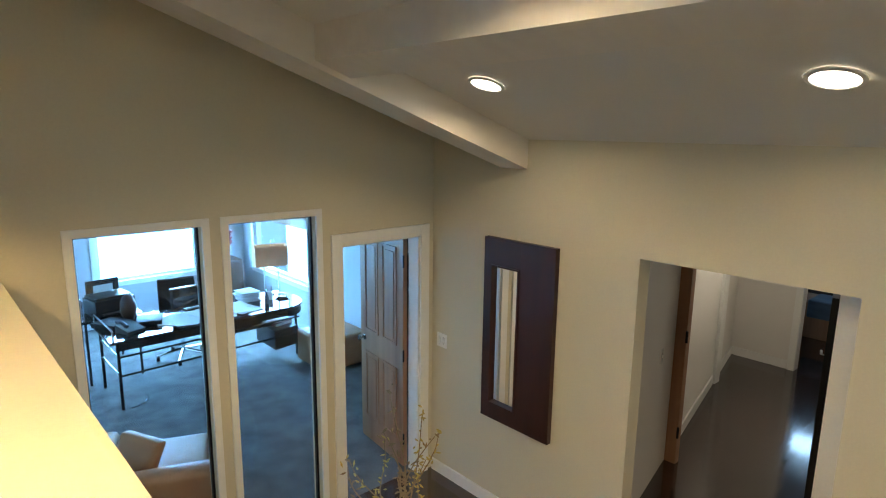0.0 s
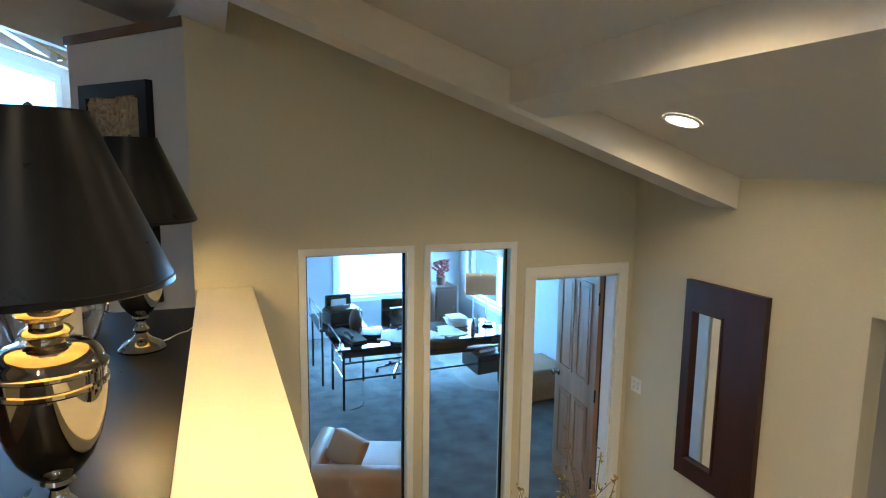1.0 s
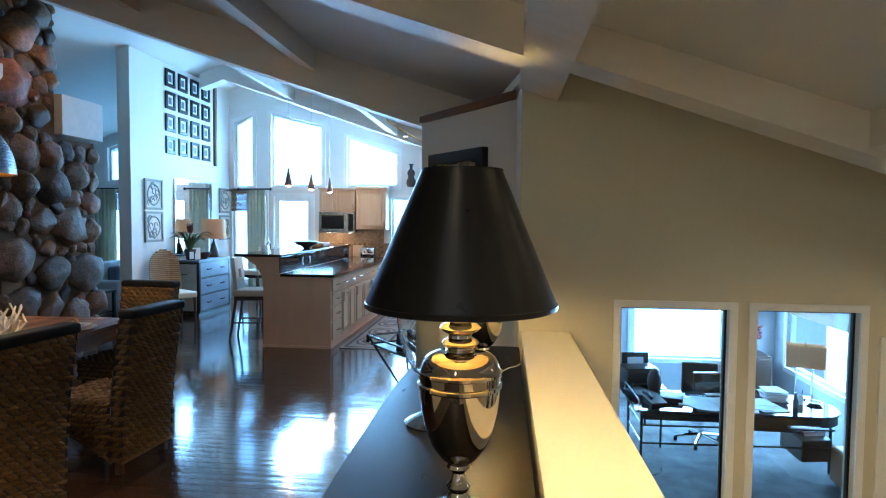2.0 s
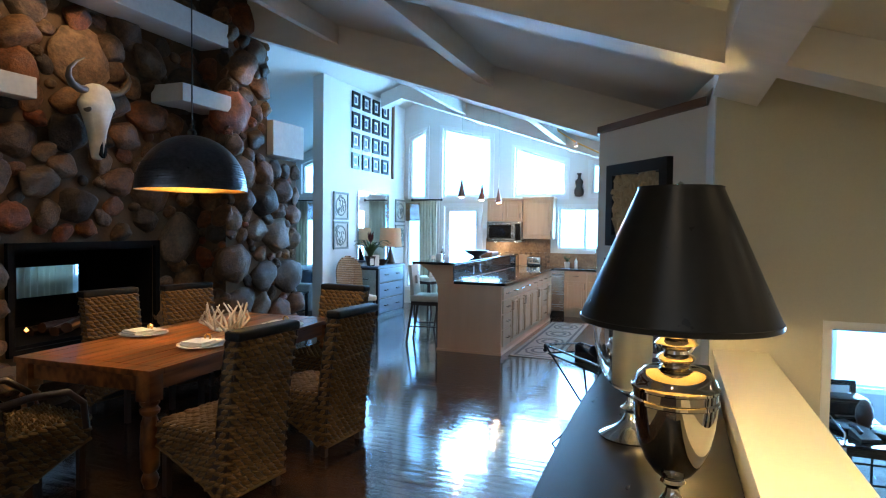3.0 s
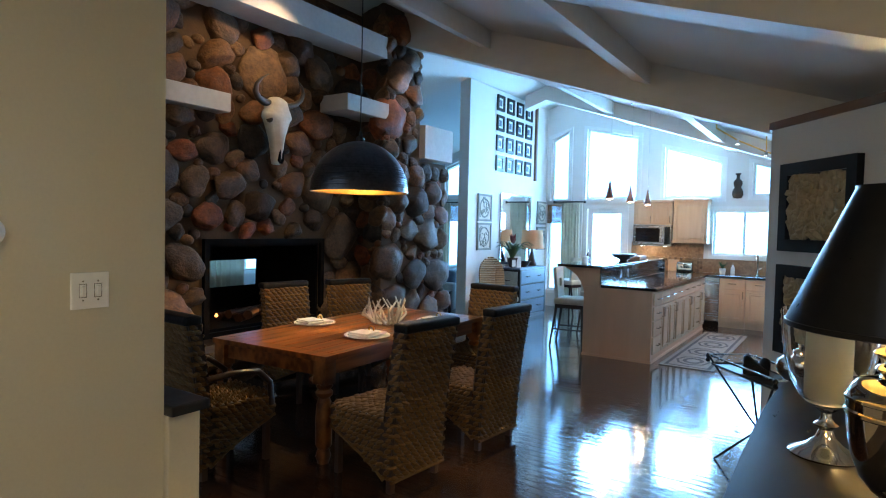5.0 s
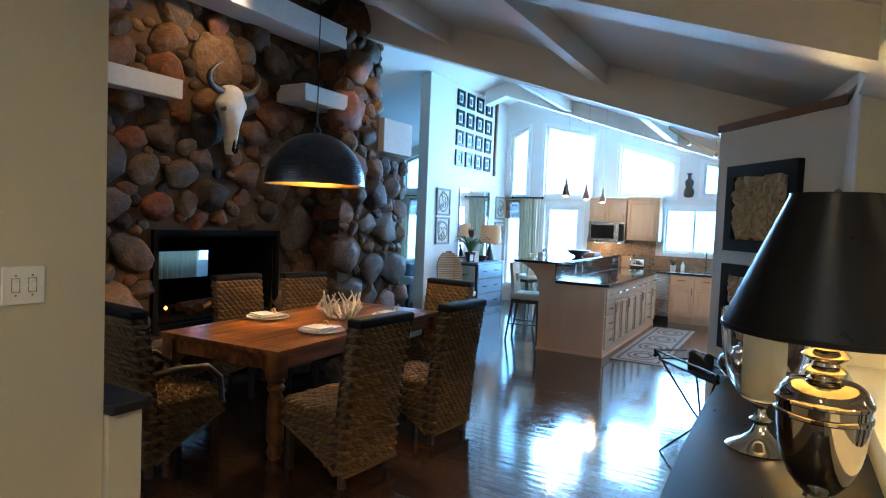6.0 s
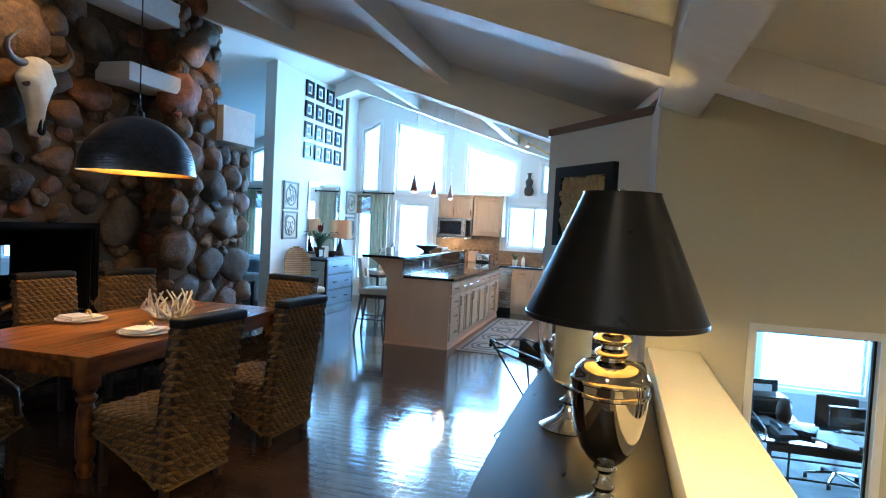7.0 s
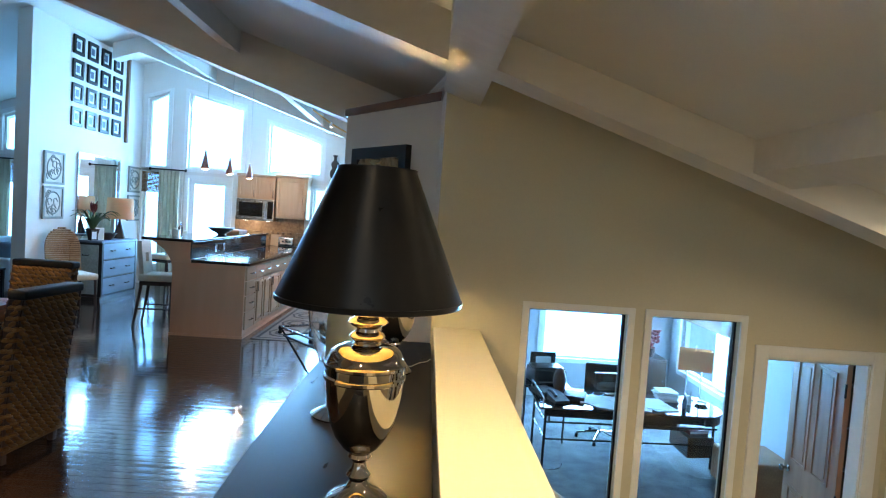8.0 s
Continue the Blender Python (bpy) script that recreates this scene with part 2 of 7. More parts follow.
def river_stone(name, per_island):
    """Fieldstone: each stone takes one of several earth colours, with veins, spots and a pitted skin."""
    mt = bpy.data.materials.new(name)
    mt.use_nodes = True
    t = mt.node_tree
    bsdf = t.nodes["Principled BSDF"]
    pick = t.nodes.new("ShaderNodeNewGeometry" if per_island else "ShaderNodeObjectInfo").outputs["Random Per Island" if per_island else "Random"]
    ramp = t.nodes.new("ShaderNodeValToRGB")
    ramp.color_ramp.interpolation = "CONSTANT"
    tones = [(0.0, (0.136, 0.059, 0.022)), (0.16, (0.087, 0.045, 0.021)), (0.30, (0.181, 0.085, 0.033)), (0.42, (0.064, 0.038, 0.021)), (0.54, (0.168, 0.056, 0.018)),
             (0.62, (0.113, 0.065, 0.034)), (0.76, (0.168, 0.090, 0.041)), (0.86, (0.042, 0.026, 0.016)), (0.95, (0.191, 0.052, 0.017))]
    while len(ramp.color_ramp.elements) < len(tones):
        ramp.color_ramp.elements.new(0.5)
    for e, (p, c) in zip(ramp.color_ramp.elements, tones):
        e.position, e.color = p, (*c, 1)
    t.links.new(pick, ramp.inputs[0])
    co = t.nodes.new("ShaderNodeTexCoord")
    big, fine = t.nodes.new("ShaderNodeTexNoise"), t.nodes.new("ShaderNodeTexNoise")
    for node, scale, detail in ((big, 2.2 if not per_island else 9.0, 5), (fine, 9.0 if not per_island else 45.0, 6)):
        node.inputs["Scale"].default_value, node.inputs["Detail"].default_value, node.inputs["Roughness"].default_value = scale, detail, 0.65
        t.links.new(co.outputs["Object"], node.inputs["Vector"])
    tone = t.nodes.new("ShaderNodeMapRange")
    tone.inputs["From Min"].default_value, tone.inputs["From Max"].default_value = 0.32, 0.68
    tone.inputs["To Min"].default_value, tone.inputs["To Max"].default_value = 0.45, 1.45
    t.links.new(big.outputs[0], tone.inputs[0])
    spots = t.nodes.new("ShaderNodeMapRange")
    spots.inputs["From Min"].default_value, spots.inputs["From Max"].default_value = 0.35, 0.65
    spots.inputs["To Min"].default_value, spots.inputs["To Max"].default_value = 0.86, 1.12
    t.links.new(fine.outputs[0], spots.inputs[0])
    mul = t.nodes.new("ShaderNodeMath")
    mul.operation = "MULTIPLY"
    t.links.new(tone.outputs[0], mul.inputs[0])
    t.links.new(spots.outputs[0], mul.inputs[1])
    hsv = t.nodes.new("ShaderNodeHueSaturation")
    t.links.new(mul.outputs[0], hsv.inputs["Value"])
    t.links.new(ramp.outputs[0], hsv.inputs["Color"])
    t.links.new(hsv.outputs[0], bsdf.inputs["Base Color"])
    bsdf.inputs["Roughness"].default_value = 0.62
    bsdf.inputs["Specular IOR Level"].default_value = 0.35
    add = t.nodes.new("ShaderNodeMath")
    add.operation = "MULTIPLY_ADD"
    add.inputs[1].default_value = 0.18
    t.links.new(fine.outputs[0], add.inputs[0])
    t.links.new(big.outputs[0], add.inputs[2])
    bp = t.nodes.new("ShaderNodeBump")
    bp.inputs["Strength"].default_value, bp.inputs["Distance"].default_value = 0.6, 0.035
    t.links.new(add.outputs[0], bp.inputs["Height"])
    t.links.new(bp.outputs[0], bsdf.inputs["Normal"])
    return mt


M_STONE = river_stone("river_stone", False)
M_STONE_SMALL = river_stone("river_stone_small", True)
M_CONSOLE = material("console_lacquer", (0.011, 0.0105, 0.0105), (0.007, 0.007, 0.007), 0.30, grain=18, blotch=3, bump=0.04, stretch=(1, 0.2, 1), spec=0.07)
M_ROSE = material("rose_copper", (0.42, 0.19, 0.14), (0.28, 0.11, 0.08), 0.28, 0.5, grain=30, bump=0.05)
M_PLATE = material("switch_plastic", (0.88, 0.87, 0.84), (0.85, 0.84, 0.81), 0.25, grain=30, bump=0.0)
M_SHELLS = material("tan_shells", (0.50, 0.38, 0.22), (0.33, 0.235, 0.125), 0.55, grain=24, blotch=7, bump=0.3)
M_MORTAR = material("mortar", (0.118, 0.068, 0.034), (0.070, 0.040, 0.020), 0.95, grain=60, blotch=4, bump=0.6, distance=0.01)
M_SLAB = material("mantel_white", (0.60, 0.57, 0.54), (0.50, 0.47, 0.45), 0.6, grain=20, blotch=4, bump=0.15)
M_SLATE = material("slate", (0.026, 0.027, 0.030), (0.014, 0.015, 0.017), 0.4, grain=18, blotch=5, bump=0.25, spec=0.3)
M_TABLE = material("table_walnut", (0.36, 0.125, 0.034), (0.085, 0.024, 0.007), 0.30, grain=10, blotch=2.5, amount=0.8, bump=0.06, stretch=(1.5, 0.10, 1), random_tint=0.35, spec=0.3)
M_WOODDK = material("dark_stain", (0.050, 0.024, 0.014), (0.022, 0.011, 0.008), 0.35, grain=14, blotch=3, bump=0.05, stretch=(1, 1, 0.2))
M_RUSH = material("seagrass", (0.19, 0.108, 0.044), (0.085, 0.046, 0.019), 0.62, grain=110, blotch=5, amount=0.35, bump=0.4, spec=0.15, distance=0.006)
M_LEATHERBK = material("black_leather", (0.014, 0.013, 0.014), (0.007, 0.007, 0.008), 0.5, grain=150, blotch=8, bump=0.2, spec=0.12)
M_PINE = material("knotty_alder", (0.40, 0.215, 0.12), (0.24, 0.115, 0.058), 0.45, grain=8, blotch=3, amount=0.6, bump=0.06, stretch=(1.5, 1.5, 0.12))
M_MAHOG = material("mahogany", (0.046, 0.012, 0.008), (0.022, 0.007, 0.005), 0.3, grain=12, blotch=3, bump=0.05, stretch=(1, 1, 0.15))
M_MIRROR = material("mirror_silver", (0.90, 0.91, 0.91), (0.89, 0.90, 0.90), 0.01, 1.0, grain=2, bump=0.0, spread=0.0)
M_OFFICE = material("wall_pale_blue", (0.46, 0.48, 0.50), (0.42, 0.44, 0.46), 0.7, grain=90, blotch=0.8, bump=0.06, distance=0.004)
M_CERAMIC = material("ceramic_white", (0.78, 0.76, 0.70), (0.72, 0.70, 0.64), 0.3, grain=30, bump=0.03)
M_CLOTH = material("linen", (0.66, 0.63, 0.55), (0.56, 0.53, 0.46), 0.9, grain=200, blotch=12, bump=0.4)
M_CURTAIN = material("curtain_stripe", (0.70, 0.65, 0.53), (0.58, 0.53, 0.42), 0.9, grain=120, blotch=6, bump=0.2)
M_BONE = material("bone", (0.66, 0.60, 0.50), (0.48, 0.41, 0.32), 0.6, grain=20, blotch=6, bump=0.3)
M_HORN = material("horn", (0.11, 0.085, 0.065), (0.05, 0.04, 0.03), 0.45, grain=30, blotch=6, bump=0.3)
M_WAX = material("candle_wax", (0.80, 0.74, 0.55), (0.76, 0.70, 0.50), 0.5, grain=10, bump=0.05)
M_LEAF = material("leaf_green", (0.055, 0.11, 0.035), (0.025, 0.055, 0.018), 0.45, grain=20, bump=0.1)
M_RED = material("red_bract", (0.20, 0.015, 0.014), (0.10, 0.010, 0.010), 0.5, grain=20, bump=0.05)
M_RUG = material("rug_taupe", (0.30, 0.215, 0.16), (0.22, 0.155, 0.115), 0.95, grain=150, blotch=10, bump=0.6)
M_RUGLT = material("rug_umber", (0.115, 0.078, 0.058), (0.075, 0.050, 0.038), 0.95, grain=150, blotch=10, bump=0.6)
M_GREYPAINT = material("weathered_blue_grey", (0.115, 0.16, 0.22), (0.060, 0.088, 0.125), 0.5, grain=12, blotch=4, bump=0.1, stretch=(1, 0.2, 1))
M_TILE = material("backsplash_tile", (0.30, 0.18, 0.10), (0.17, 0.095, 0.052), 0.35, grain=30, blotch=9, amount=0.7, bump=0.15, random_tint=0.4)
M_COPPER = material("gilded_copper", (0.85, 0.52, 0.16), (0.66, 0.36, 0.09), 0.32, 1.0, grain=50, blotch=8, bump=0.5, distance=0.01)
M_PEWTER = material("hammered_pewter", (0.10, 0.105, 0.125), (0.055, 0.058, 0.070), 0.30, 0.9, grain=34, blotch=10, bump=0.5, distance=0.01)
M_LEATHERTAN = material("tan_leather", (0.42, 0.205, 0.095), (0.29, 0.135, 0.060), 0.45, grain=60, blotch=6, bump=0.25)
M_BAMBOO = material("bamboo_blind", (0.30, 0.155, 0.06), (0.17, 0.08, 0.03), 0.6, grain=60, blotch=8, amount=0.7, bump=0.3, stretch=(0.1, 0.1, 1))
M_RELIEF = material("plaster_relief", (0.34, 0.36, 0.33), (0.20, 0.22, 0.20), 0.7, grain=30, blotch=8, bump=0.3)
M_BROWNTRIM = material("stained_trim", (0.22, 0.115, 0.065), (0.15, 0.075, 0.042), 0.4, grain=12, bump=0.05, stretch=(0.3, 0.3, 1))
M_PAPER = material("paper", (0.78, 0.79, 0.78), (0.70, 0.71, 0.70), 0.8, grain=40, bump=0.05)
M_TWIG = material("dried_twig", (0.30, 0.21, 0.11), (0.19, 0.125, 0.06), 0.8, grain=40, bump=0.3)
M_FLOWER = material("yellow_dried_flower", (0.55, 0.43, 0.12), (0.42, 0.30, 0.07), 0.8, grain=40, bump=0.3)
M_SHADELIN = material("shade_linen", (0.84, 0.52, 0.31), (0.76, 0.45, 0.26), 0.85, grain=200, blotch=3, bump=0.3)
M_SOFA = material("sofa_white", (0.62, 0.63, 0.63), (0.52, 0.53, 0.53), 0.9, grain=100, blotch=5, bump=0.3)
M_FIRE = material("soot_and_hollow_black", (0.008, 0.007, 0.007), (0.004, 0.004, 0.004), 0.85, grain=20, bump=0.3, spec=0.08)
M_PANE = thin_glass("window_glass")
M_GLASS = glass("clear_glass")
M_LINING = material("shade_lining", (0.80, 0.62, 0.30), (0.74, 0.56, 0.26), 0.55, grain=60, bump=0.05)
M_BULB = glow("bulb_warm", (1.0, 0.74, 0.36), 14)
M_DOWN = glow("downlight_lens", (1.0, 0.90, 0.72), 16)
M_EMBER = glow("ember", (1.0, 0.35, 0.08), 4)
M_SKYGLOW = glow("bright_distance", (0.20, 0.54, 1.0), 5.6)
M_WICKER = material("wicker", (0.46, 0.29, 0.16), (0.32, 0.19, 0.10), 0.7, grain=40, blotch=8, bump=0.4, stretch=(1, 1, 0.4))
M_NAPKIN = material("napkin_linen", (0.80, 0.77, 0.70), (0.72, 0.69, 0.62), 0.85, grain=180, blotch=12, bump=0.3)


def let_light_through(mt, share):
    """Thin cloth: part of the light passes through."""
    t = mt.node_tree
    out, b = t.nodes["Material Output"], t.nodes["Principled BSDF"]
    tl, mix = t.nodes.new("ShaderNodeBsdfTranslucent"), t.nodes.new("ShaderNodeMixShader")
    mix.inputs[0].default_value = share
    t.links.new(b.inputs["Base Color"].links[0].from_socket, tl.inputs[0])
    t.links.new(b.outputs[0], mix.inputs[1])
    t.links.new(tl.outputs[0], mix.inputs[2])
    t.links.new(mix.outputs[0], out.inputs[0])


for mt, share in ((M_CURTAIN, 0.45), (M_SHADELIN, 0.45), (M_BAMBOO, 0.12)):
    let_light_through(mt, share)

# ---- structure ----
LOW = -1.15          # floor of the stairs landing, hall and office
RIDGE_X, EAVE_X, EAVE_Z, SLOPE = -2.0, 6.32, 1.64, 0.335


def roof(x):
    """Height of the sloping ceiling over x."""
    ridge = EAVE_Z + SLOPE * (EAVE_X - RIDGE_X)
    return ridge - SLOPE * abs(x - RIDGE_X)


def structure(name, bm, mt, label, smooth=False):
    return tagged(part(name, bm, mt, smooth=smooth), label, name.split("_")[0], kind="structure")


# floors
structure("floor_landing", box(3.2, 14.0, -4.0, 3.42, LOW - 0.2, LOW), M_FLOOR, "dark stained hardwood floor of landing and hall")
structure("floor_office", box(3.2, 9.0, 3.42, 9.5, LOW - 0.2, LOW), M_CARPET, "mottled grey office carpet")
floor_base = structure("floor", box(-9.0, 3.2, -4.0, 12.5, -0.25, -0.006), M_WOODDK, "glossy dark stained oak plank floor")

# ceilings
structure("ceiling_vault", prism([(-9.2, roof(-9.2)), (RIDGE_X, roof(RIDGE_X)), (6.44, roof(6.44)), (6.44, roof(6.44) + 0.15), (RIDGE_X, roof(RIDGE_X) + 0.15), (-9.2, roof(-9.2) + 0.15)], -4.1, 12.4, "y"),
          M_CEIL, "sloping off-white painted ceiling")
structure("ceiling_office", box(3.32, 7.42, 3.48, 9.3, 1.30, 1.42), M_CEIL, "flat white office ceiling")
structure("ceiling_hall", box(6.442, 13.6, -1.0, 3.358, 0.99, 1.12), M_CEIL, "flat white hall ceiling")


# beams: rafters run with the slope, purlins along the house
def rafter(name, y0, y1, x0, x1, depth):
    xs = [x for x in (x0, RIDGE_X, x1) if x0 <= x <= x1]
    top = [(x, roof(x) - 0.002) for x in xs]
    low = [(x, roof(x) - depth) for x in reversed(xs)]
    return structure(name, prism(top + low, y0, y1, "y"), M_BEAM, "painted off-white timber beam under sloping ceiling")


def purlin(name, x0, x1, y0, y1, depth):
    return structure(name, prism([(x0, roof(x0) - 0.002), (x1, roof(x1) - 0.002), (x1, roof(x1) - depth), (x0, roof(x0) - depth)], y0, y1, "y"), M_BEAM,
                     "painted off-white timber purlin under sloping ceiling")


rafter("beam_stair", 2.42, 2.66, 3.42, 6.32, 0.195)
rafter("beam_dining", 2.45, 2.70, -9.0, 3.18, 0.24)
rafter("beam_middle", 5.40, 5.66, -9.0, 3.2, 0.42)
rafter("beam_kitchen", 9.95, 10.2, -2.45, 3.2, 0.27)
purlin("beam_parapet", 3.18, 3.42, -4.0, 3.36, 0.20)
purlin("beam_stairwell", 4.74, 4.94, -4.0, 2.42, 0.165)
for x in (1.10, -0.76):
    for a, b in ((-4.0, 2.45), (2.70, 5.40), (5.66, 9.95), (10.2, 11.3)):
        purlin("beam_purlin", x - 0.09, x + 0.09, a, b, 0.22)

# walls
W1, W2, DR = (3.84, 4.50), (4.66, 5.26), (5.46, 6.18)
structure("wall_office", wall_with_openings(3.2, 6.44, LOW, roof, [(W1[0], W1[1], LOW + 0.10, 1.12, 1.12), (W2[0], W2[1], LOW + 0.10, 1.12, 1.12), (DR[0], DR[1], LOW, 0.89, 0.89)], 3.36, 3.48, "y"),
          M_WALL, "cream painted wall with two interior windows and a doorway")
structure("wall_mirror", wall_with_openings(-4.0, 3.36, LOW, lambda y: roof(6.32) + 0.02, [(0.48, 1.56, LOW, 0.98, 0.98)], 6.32, 6.44, "x"), M_WALL, "cream painted wall with a hall opening")
structure("wall_back", wall_with_openings(-9.0, 6.44, LOW, roof, [], -4.1, -4.0, "y"), M_WALL, "cream painted wall")
structure("wall_parapet", box(3.23, 3.51, -4.0, 3.36, LOW, 0.925), M_WALL, "cream painted half wall beside the stairs")
structure("trim_parapet", box(3.215, 3.525, -4.0, 3.358, 0.9255, 0.95, 0.004), M_WALL, "flat cream painted cap on half wall")
structure("wall_switch", wall_with_openings(-4.0, 0.43, 0, lambda y: roof(0.75) + 0.1, [], 0.76, 0.878, "x"), M_WALL, "cream painted end wall beside the dining area")
structure("wall_pony", box(-0.6, 0.90, 0.434, 0.56, 0, 0.965, 0.006), M_WALL, "white painted pony wall")
structure("trim_pony_cap", box(-0.62, 0.925, 0.432, 0.585, 0.966, 1.005, 0.008), M_SLATE, "dark slate cap on pony wall")
structure("wall_pantry", prism([(3.199, 3.485), (3.18, 3.97), (2.32, 5.06), (2.32, 5.35), (3.199, 5.35)], 0, 2.55), M_WHITE, "pale grey angled wall with pictures")
structure("trim_pantry", prism([(3.17, 3.955), (2.298, 5.06), (2.298, 5.36), (3.18, 5.36)], 2.552, 2.615), M_BROWNTRIM, "brown stained wood moulding on angled wall")
structure("wall_pantry_upper", prism([(3.199, 3.7), (2.9, 5.3), (3.199, 5.35)], 2.62, roof(3.19)), M_WHITE, "pale wall above angled wall")
structure("wall_kitchen_east", wall_with_openings(3.485, 12.4, LOW, lambda y: roof(3.2), [], 3.2, 3.32, "x"), M_WHITE, "pale painted kitchen side wall")
structure("wall_gallery", wall_with_openings(8.05, 11.3, 0, lambda y: roof(-2.6), [], -2.75, -2.55, "x"), M_WHITE, "white painted dividing wall with pictures")

FAR = [(-2.44, -2.03, 2.28, 3.60, 3.77), (-1.65, -0.58, 2.31, 3.78, 3.54), (-0.07, 0.97, 2.32, 3.31, 2.99), (1.47, 2.5, 2.35, 2.96, 2.66),
       (0.84, 1.88, 1.25, 2.09, 2.09), (-1.60, -0.81, 0.0, 2.11, 2.11), (-2.49, -1.78, 0.35, 2.20, 2.20),
       (-5.2, -3.0, 0.5, 2.2, 2.2), (-5.2, -3.0, 2.4, 3.1, 3.85), (-8.2, -5.8, 0.5, 2.2, 2.2)]
structure("wall_gable", wall_with_openings(-9.0, 3.2, 0, roof, FAR, 11.3, 11.46, "y"), M_WHITE, "white painted gable wall with many windows")
structure("wall_living", wall_with_openings(-4.0, 12.4, 0, lambda y: roof(-9.0), [(7.4, 9.6, 0.5, 2.2, 2.2)], -9.15, -9.0, "x"), M_WHITE, "white painted living room wall")
# office shell
structure("wall_office_back", wall_with_openings(3.2, 8.1, LOW, lambda x: 1.42, [(5.14, 6.54, -0.50, 0.86, 0.86)], 9.2, 9.35, "y"), M_OFFICE, "pale blue-grey office wall with a window")
structure("wall_office_side", wall_with_openings(3.48, 9.2, LOW, lambda y: 1.42, [(6.8, 8.8, -0.48, 0.86, 0.86)], 7.3, 7.45, "x"), M_OFFICE, "pale blue-grey office wall with a window")
structure("wall_office_south", box(6.44, 8.1, 3.36, 3.48, LOW, 1.42), M_WHITE, "pale painted wall")
# hall shell
HALL = 0.23          # the hall runs slightly askew


def north(x):
    return 1.74 + HALL * (x - 6.44)


def south(x):
    return 0.59 + HALL * (x - 6.44)


structure("wall_hall_north", prism([(6.442, north(6.442)), (13.0, north(13.0)), (13.0, north(13.0) + 0.12), (6.442, north(6.442) + 0.12)], LOW, 0.99), M_WHITE, "pale grey hall wall")
structure("wall_hall_south", prism([(6.442, south(6.442)), (13.5, south(13.5)), (13.5, south(13.5) - 0.12), (6.442, south(6.442) - 0.12)], LOW, 0.99), M_WHITE, "pale grey hall wall")
structure("wall_hall_end", wall_with_openings(1.20, north(11.1), LOW, lambda y: 0.99, [(1.20, 2.04, LOW, 0.86, 0.86)], 11.1, 11.22, "x"), M_WHITE, "pale grey wall at the end of the hall")
# coloured black to stand for the darkness inside the far room
structure("wall_hall_room", box(13.4, 13.5, 0.44, 3.5, LOW, 0.99), M_BLACK, "black panel standing for the unlit far room")

# ground outside; plain glowing panels stand in for the bright sky and distance
structure("ground", box(-60, 60, 8.2, 90, -2.6, -2.5), M_LEAF, "green lawn outside")
structure("backdrop", box(-30, 3.35, 20, 20.2, -2.5, 14), M_SKYGLOW, "glowing panel standing in for the bright distance outside")
structure("backdrop_west", box(-16.2, -16, 2, 18, -2.5, 8), M_SKYGLOW, "glowing panel standing in for the bright distance outside")
structure("backdrop_office", box(3.4, 12, 11.6, 11.8, -2.5, 6), M_SKYGLOW, "glowing panel standing in for the bright distance outside")
structure("backdrop_side", box(11.8, 12, 3.5, 11.5, -2.5, 6), M_SKYGLOW, "glowing panel standing in for the bright distance outside")

# ---- windows, doors and trim of the setting ----
def bar_frame(outline, width, d0, d1, axis):
    """A frame of bars inside an outline of four points, width wide."""
    c = Vector((sum(p[0] for p in outline) / 4, sum(p[1] for p in outline) / 4))
    inner = []
    for p in outline:
        inner.append((p[0] + math.copysign(width, c.x - p[0]), p[1] + math.copysign(width, c.y - p[1])))
    bm = bmesh.new()
    for i in range(4):
        j = (i + 1) % 4
        prism([outline[i], outline[j], inner[j], inner[i]], d0, d1, axis, bm)
    return bm, inner


def window(n, x0, x1, z0, t0, t1, y0, y1, mullion=(), axis="y", casing=0.07, face=-1, cross=(), sash=None):
    """A window set in a wall: casing on the room side, sash and pane."""
    win = thing("window_%d" % n, "white painted window with clear panes", "window")
    win["kind"] = "structure"
    outline = [(x0, z0), (x1, z0), (x1, t1), (x0, t0)]
    big = [(x0 - casing, z0 - casing), (x1 + casing, z0 - casing), (x1 + casing, t1 + casing), (x0 - casing, t0 + casing)]
    front = (y0 - 0.018, y0 - 0.0005) if face < 0 else (y1 + 0.0005, y1 + 0.018)
    part("casing", bar_frame(big, casing, *front, axis)[0], M_TRIM, win)
    mid = (y0 + y1) / 2
    half = 0.014 if sash else 0.03
    bm, inner = bar_frame(outline, 0.014 if sash else 0.045, mid - half, mid + half, axis)
    part("window_frame", bm, sash or M_TRIM, win)
    pane = part("pane", prism(inner, mid - 0.003, mid + 0.003, axis), M_PANE, win)
    pane.visible_shadow = False
    for m in mullion:
        part("mullion", prism([(m - 0.022, z0 + 0.045), (m + 0.022, z0 + 0.045), (m + 0.022, min(t0, t1) - 0.046), (m - 0.022, min(t0, t1) - 0.046)], mid - 0.025, mid + 0.025, axis), M_TRIM, win)
    for z in cross:
        part("mullion", prism([(x0 + 0.045, z - 0.015), (x1 - 0.045, z - 0.015), (x1 - 0.045, z + 0.015), (x0 + 0.045, z + 0.015)], mid - 0.02, mid + 0.02, axis), M_TRIM, win)
    return win


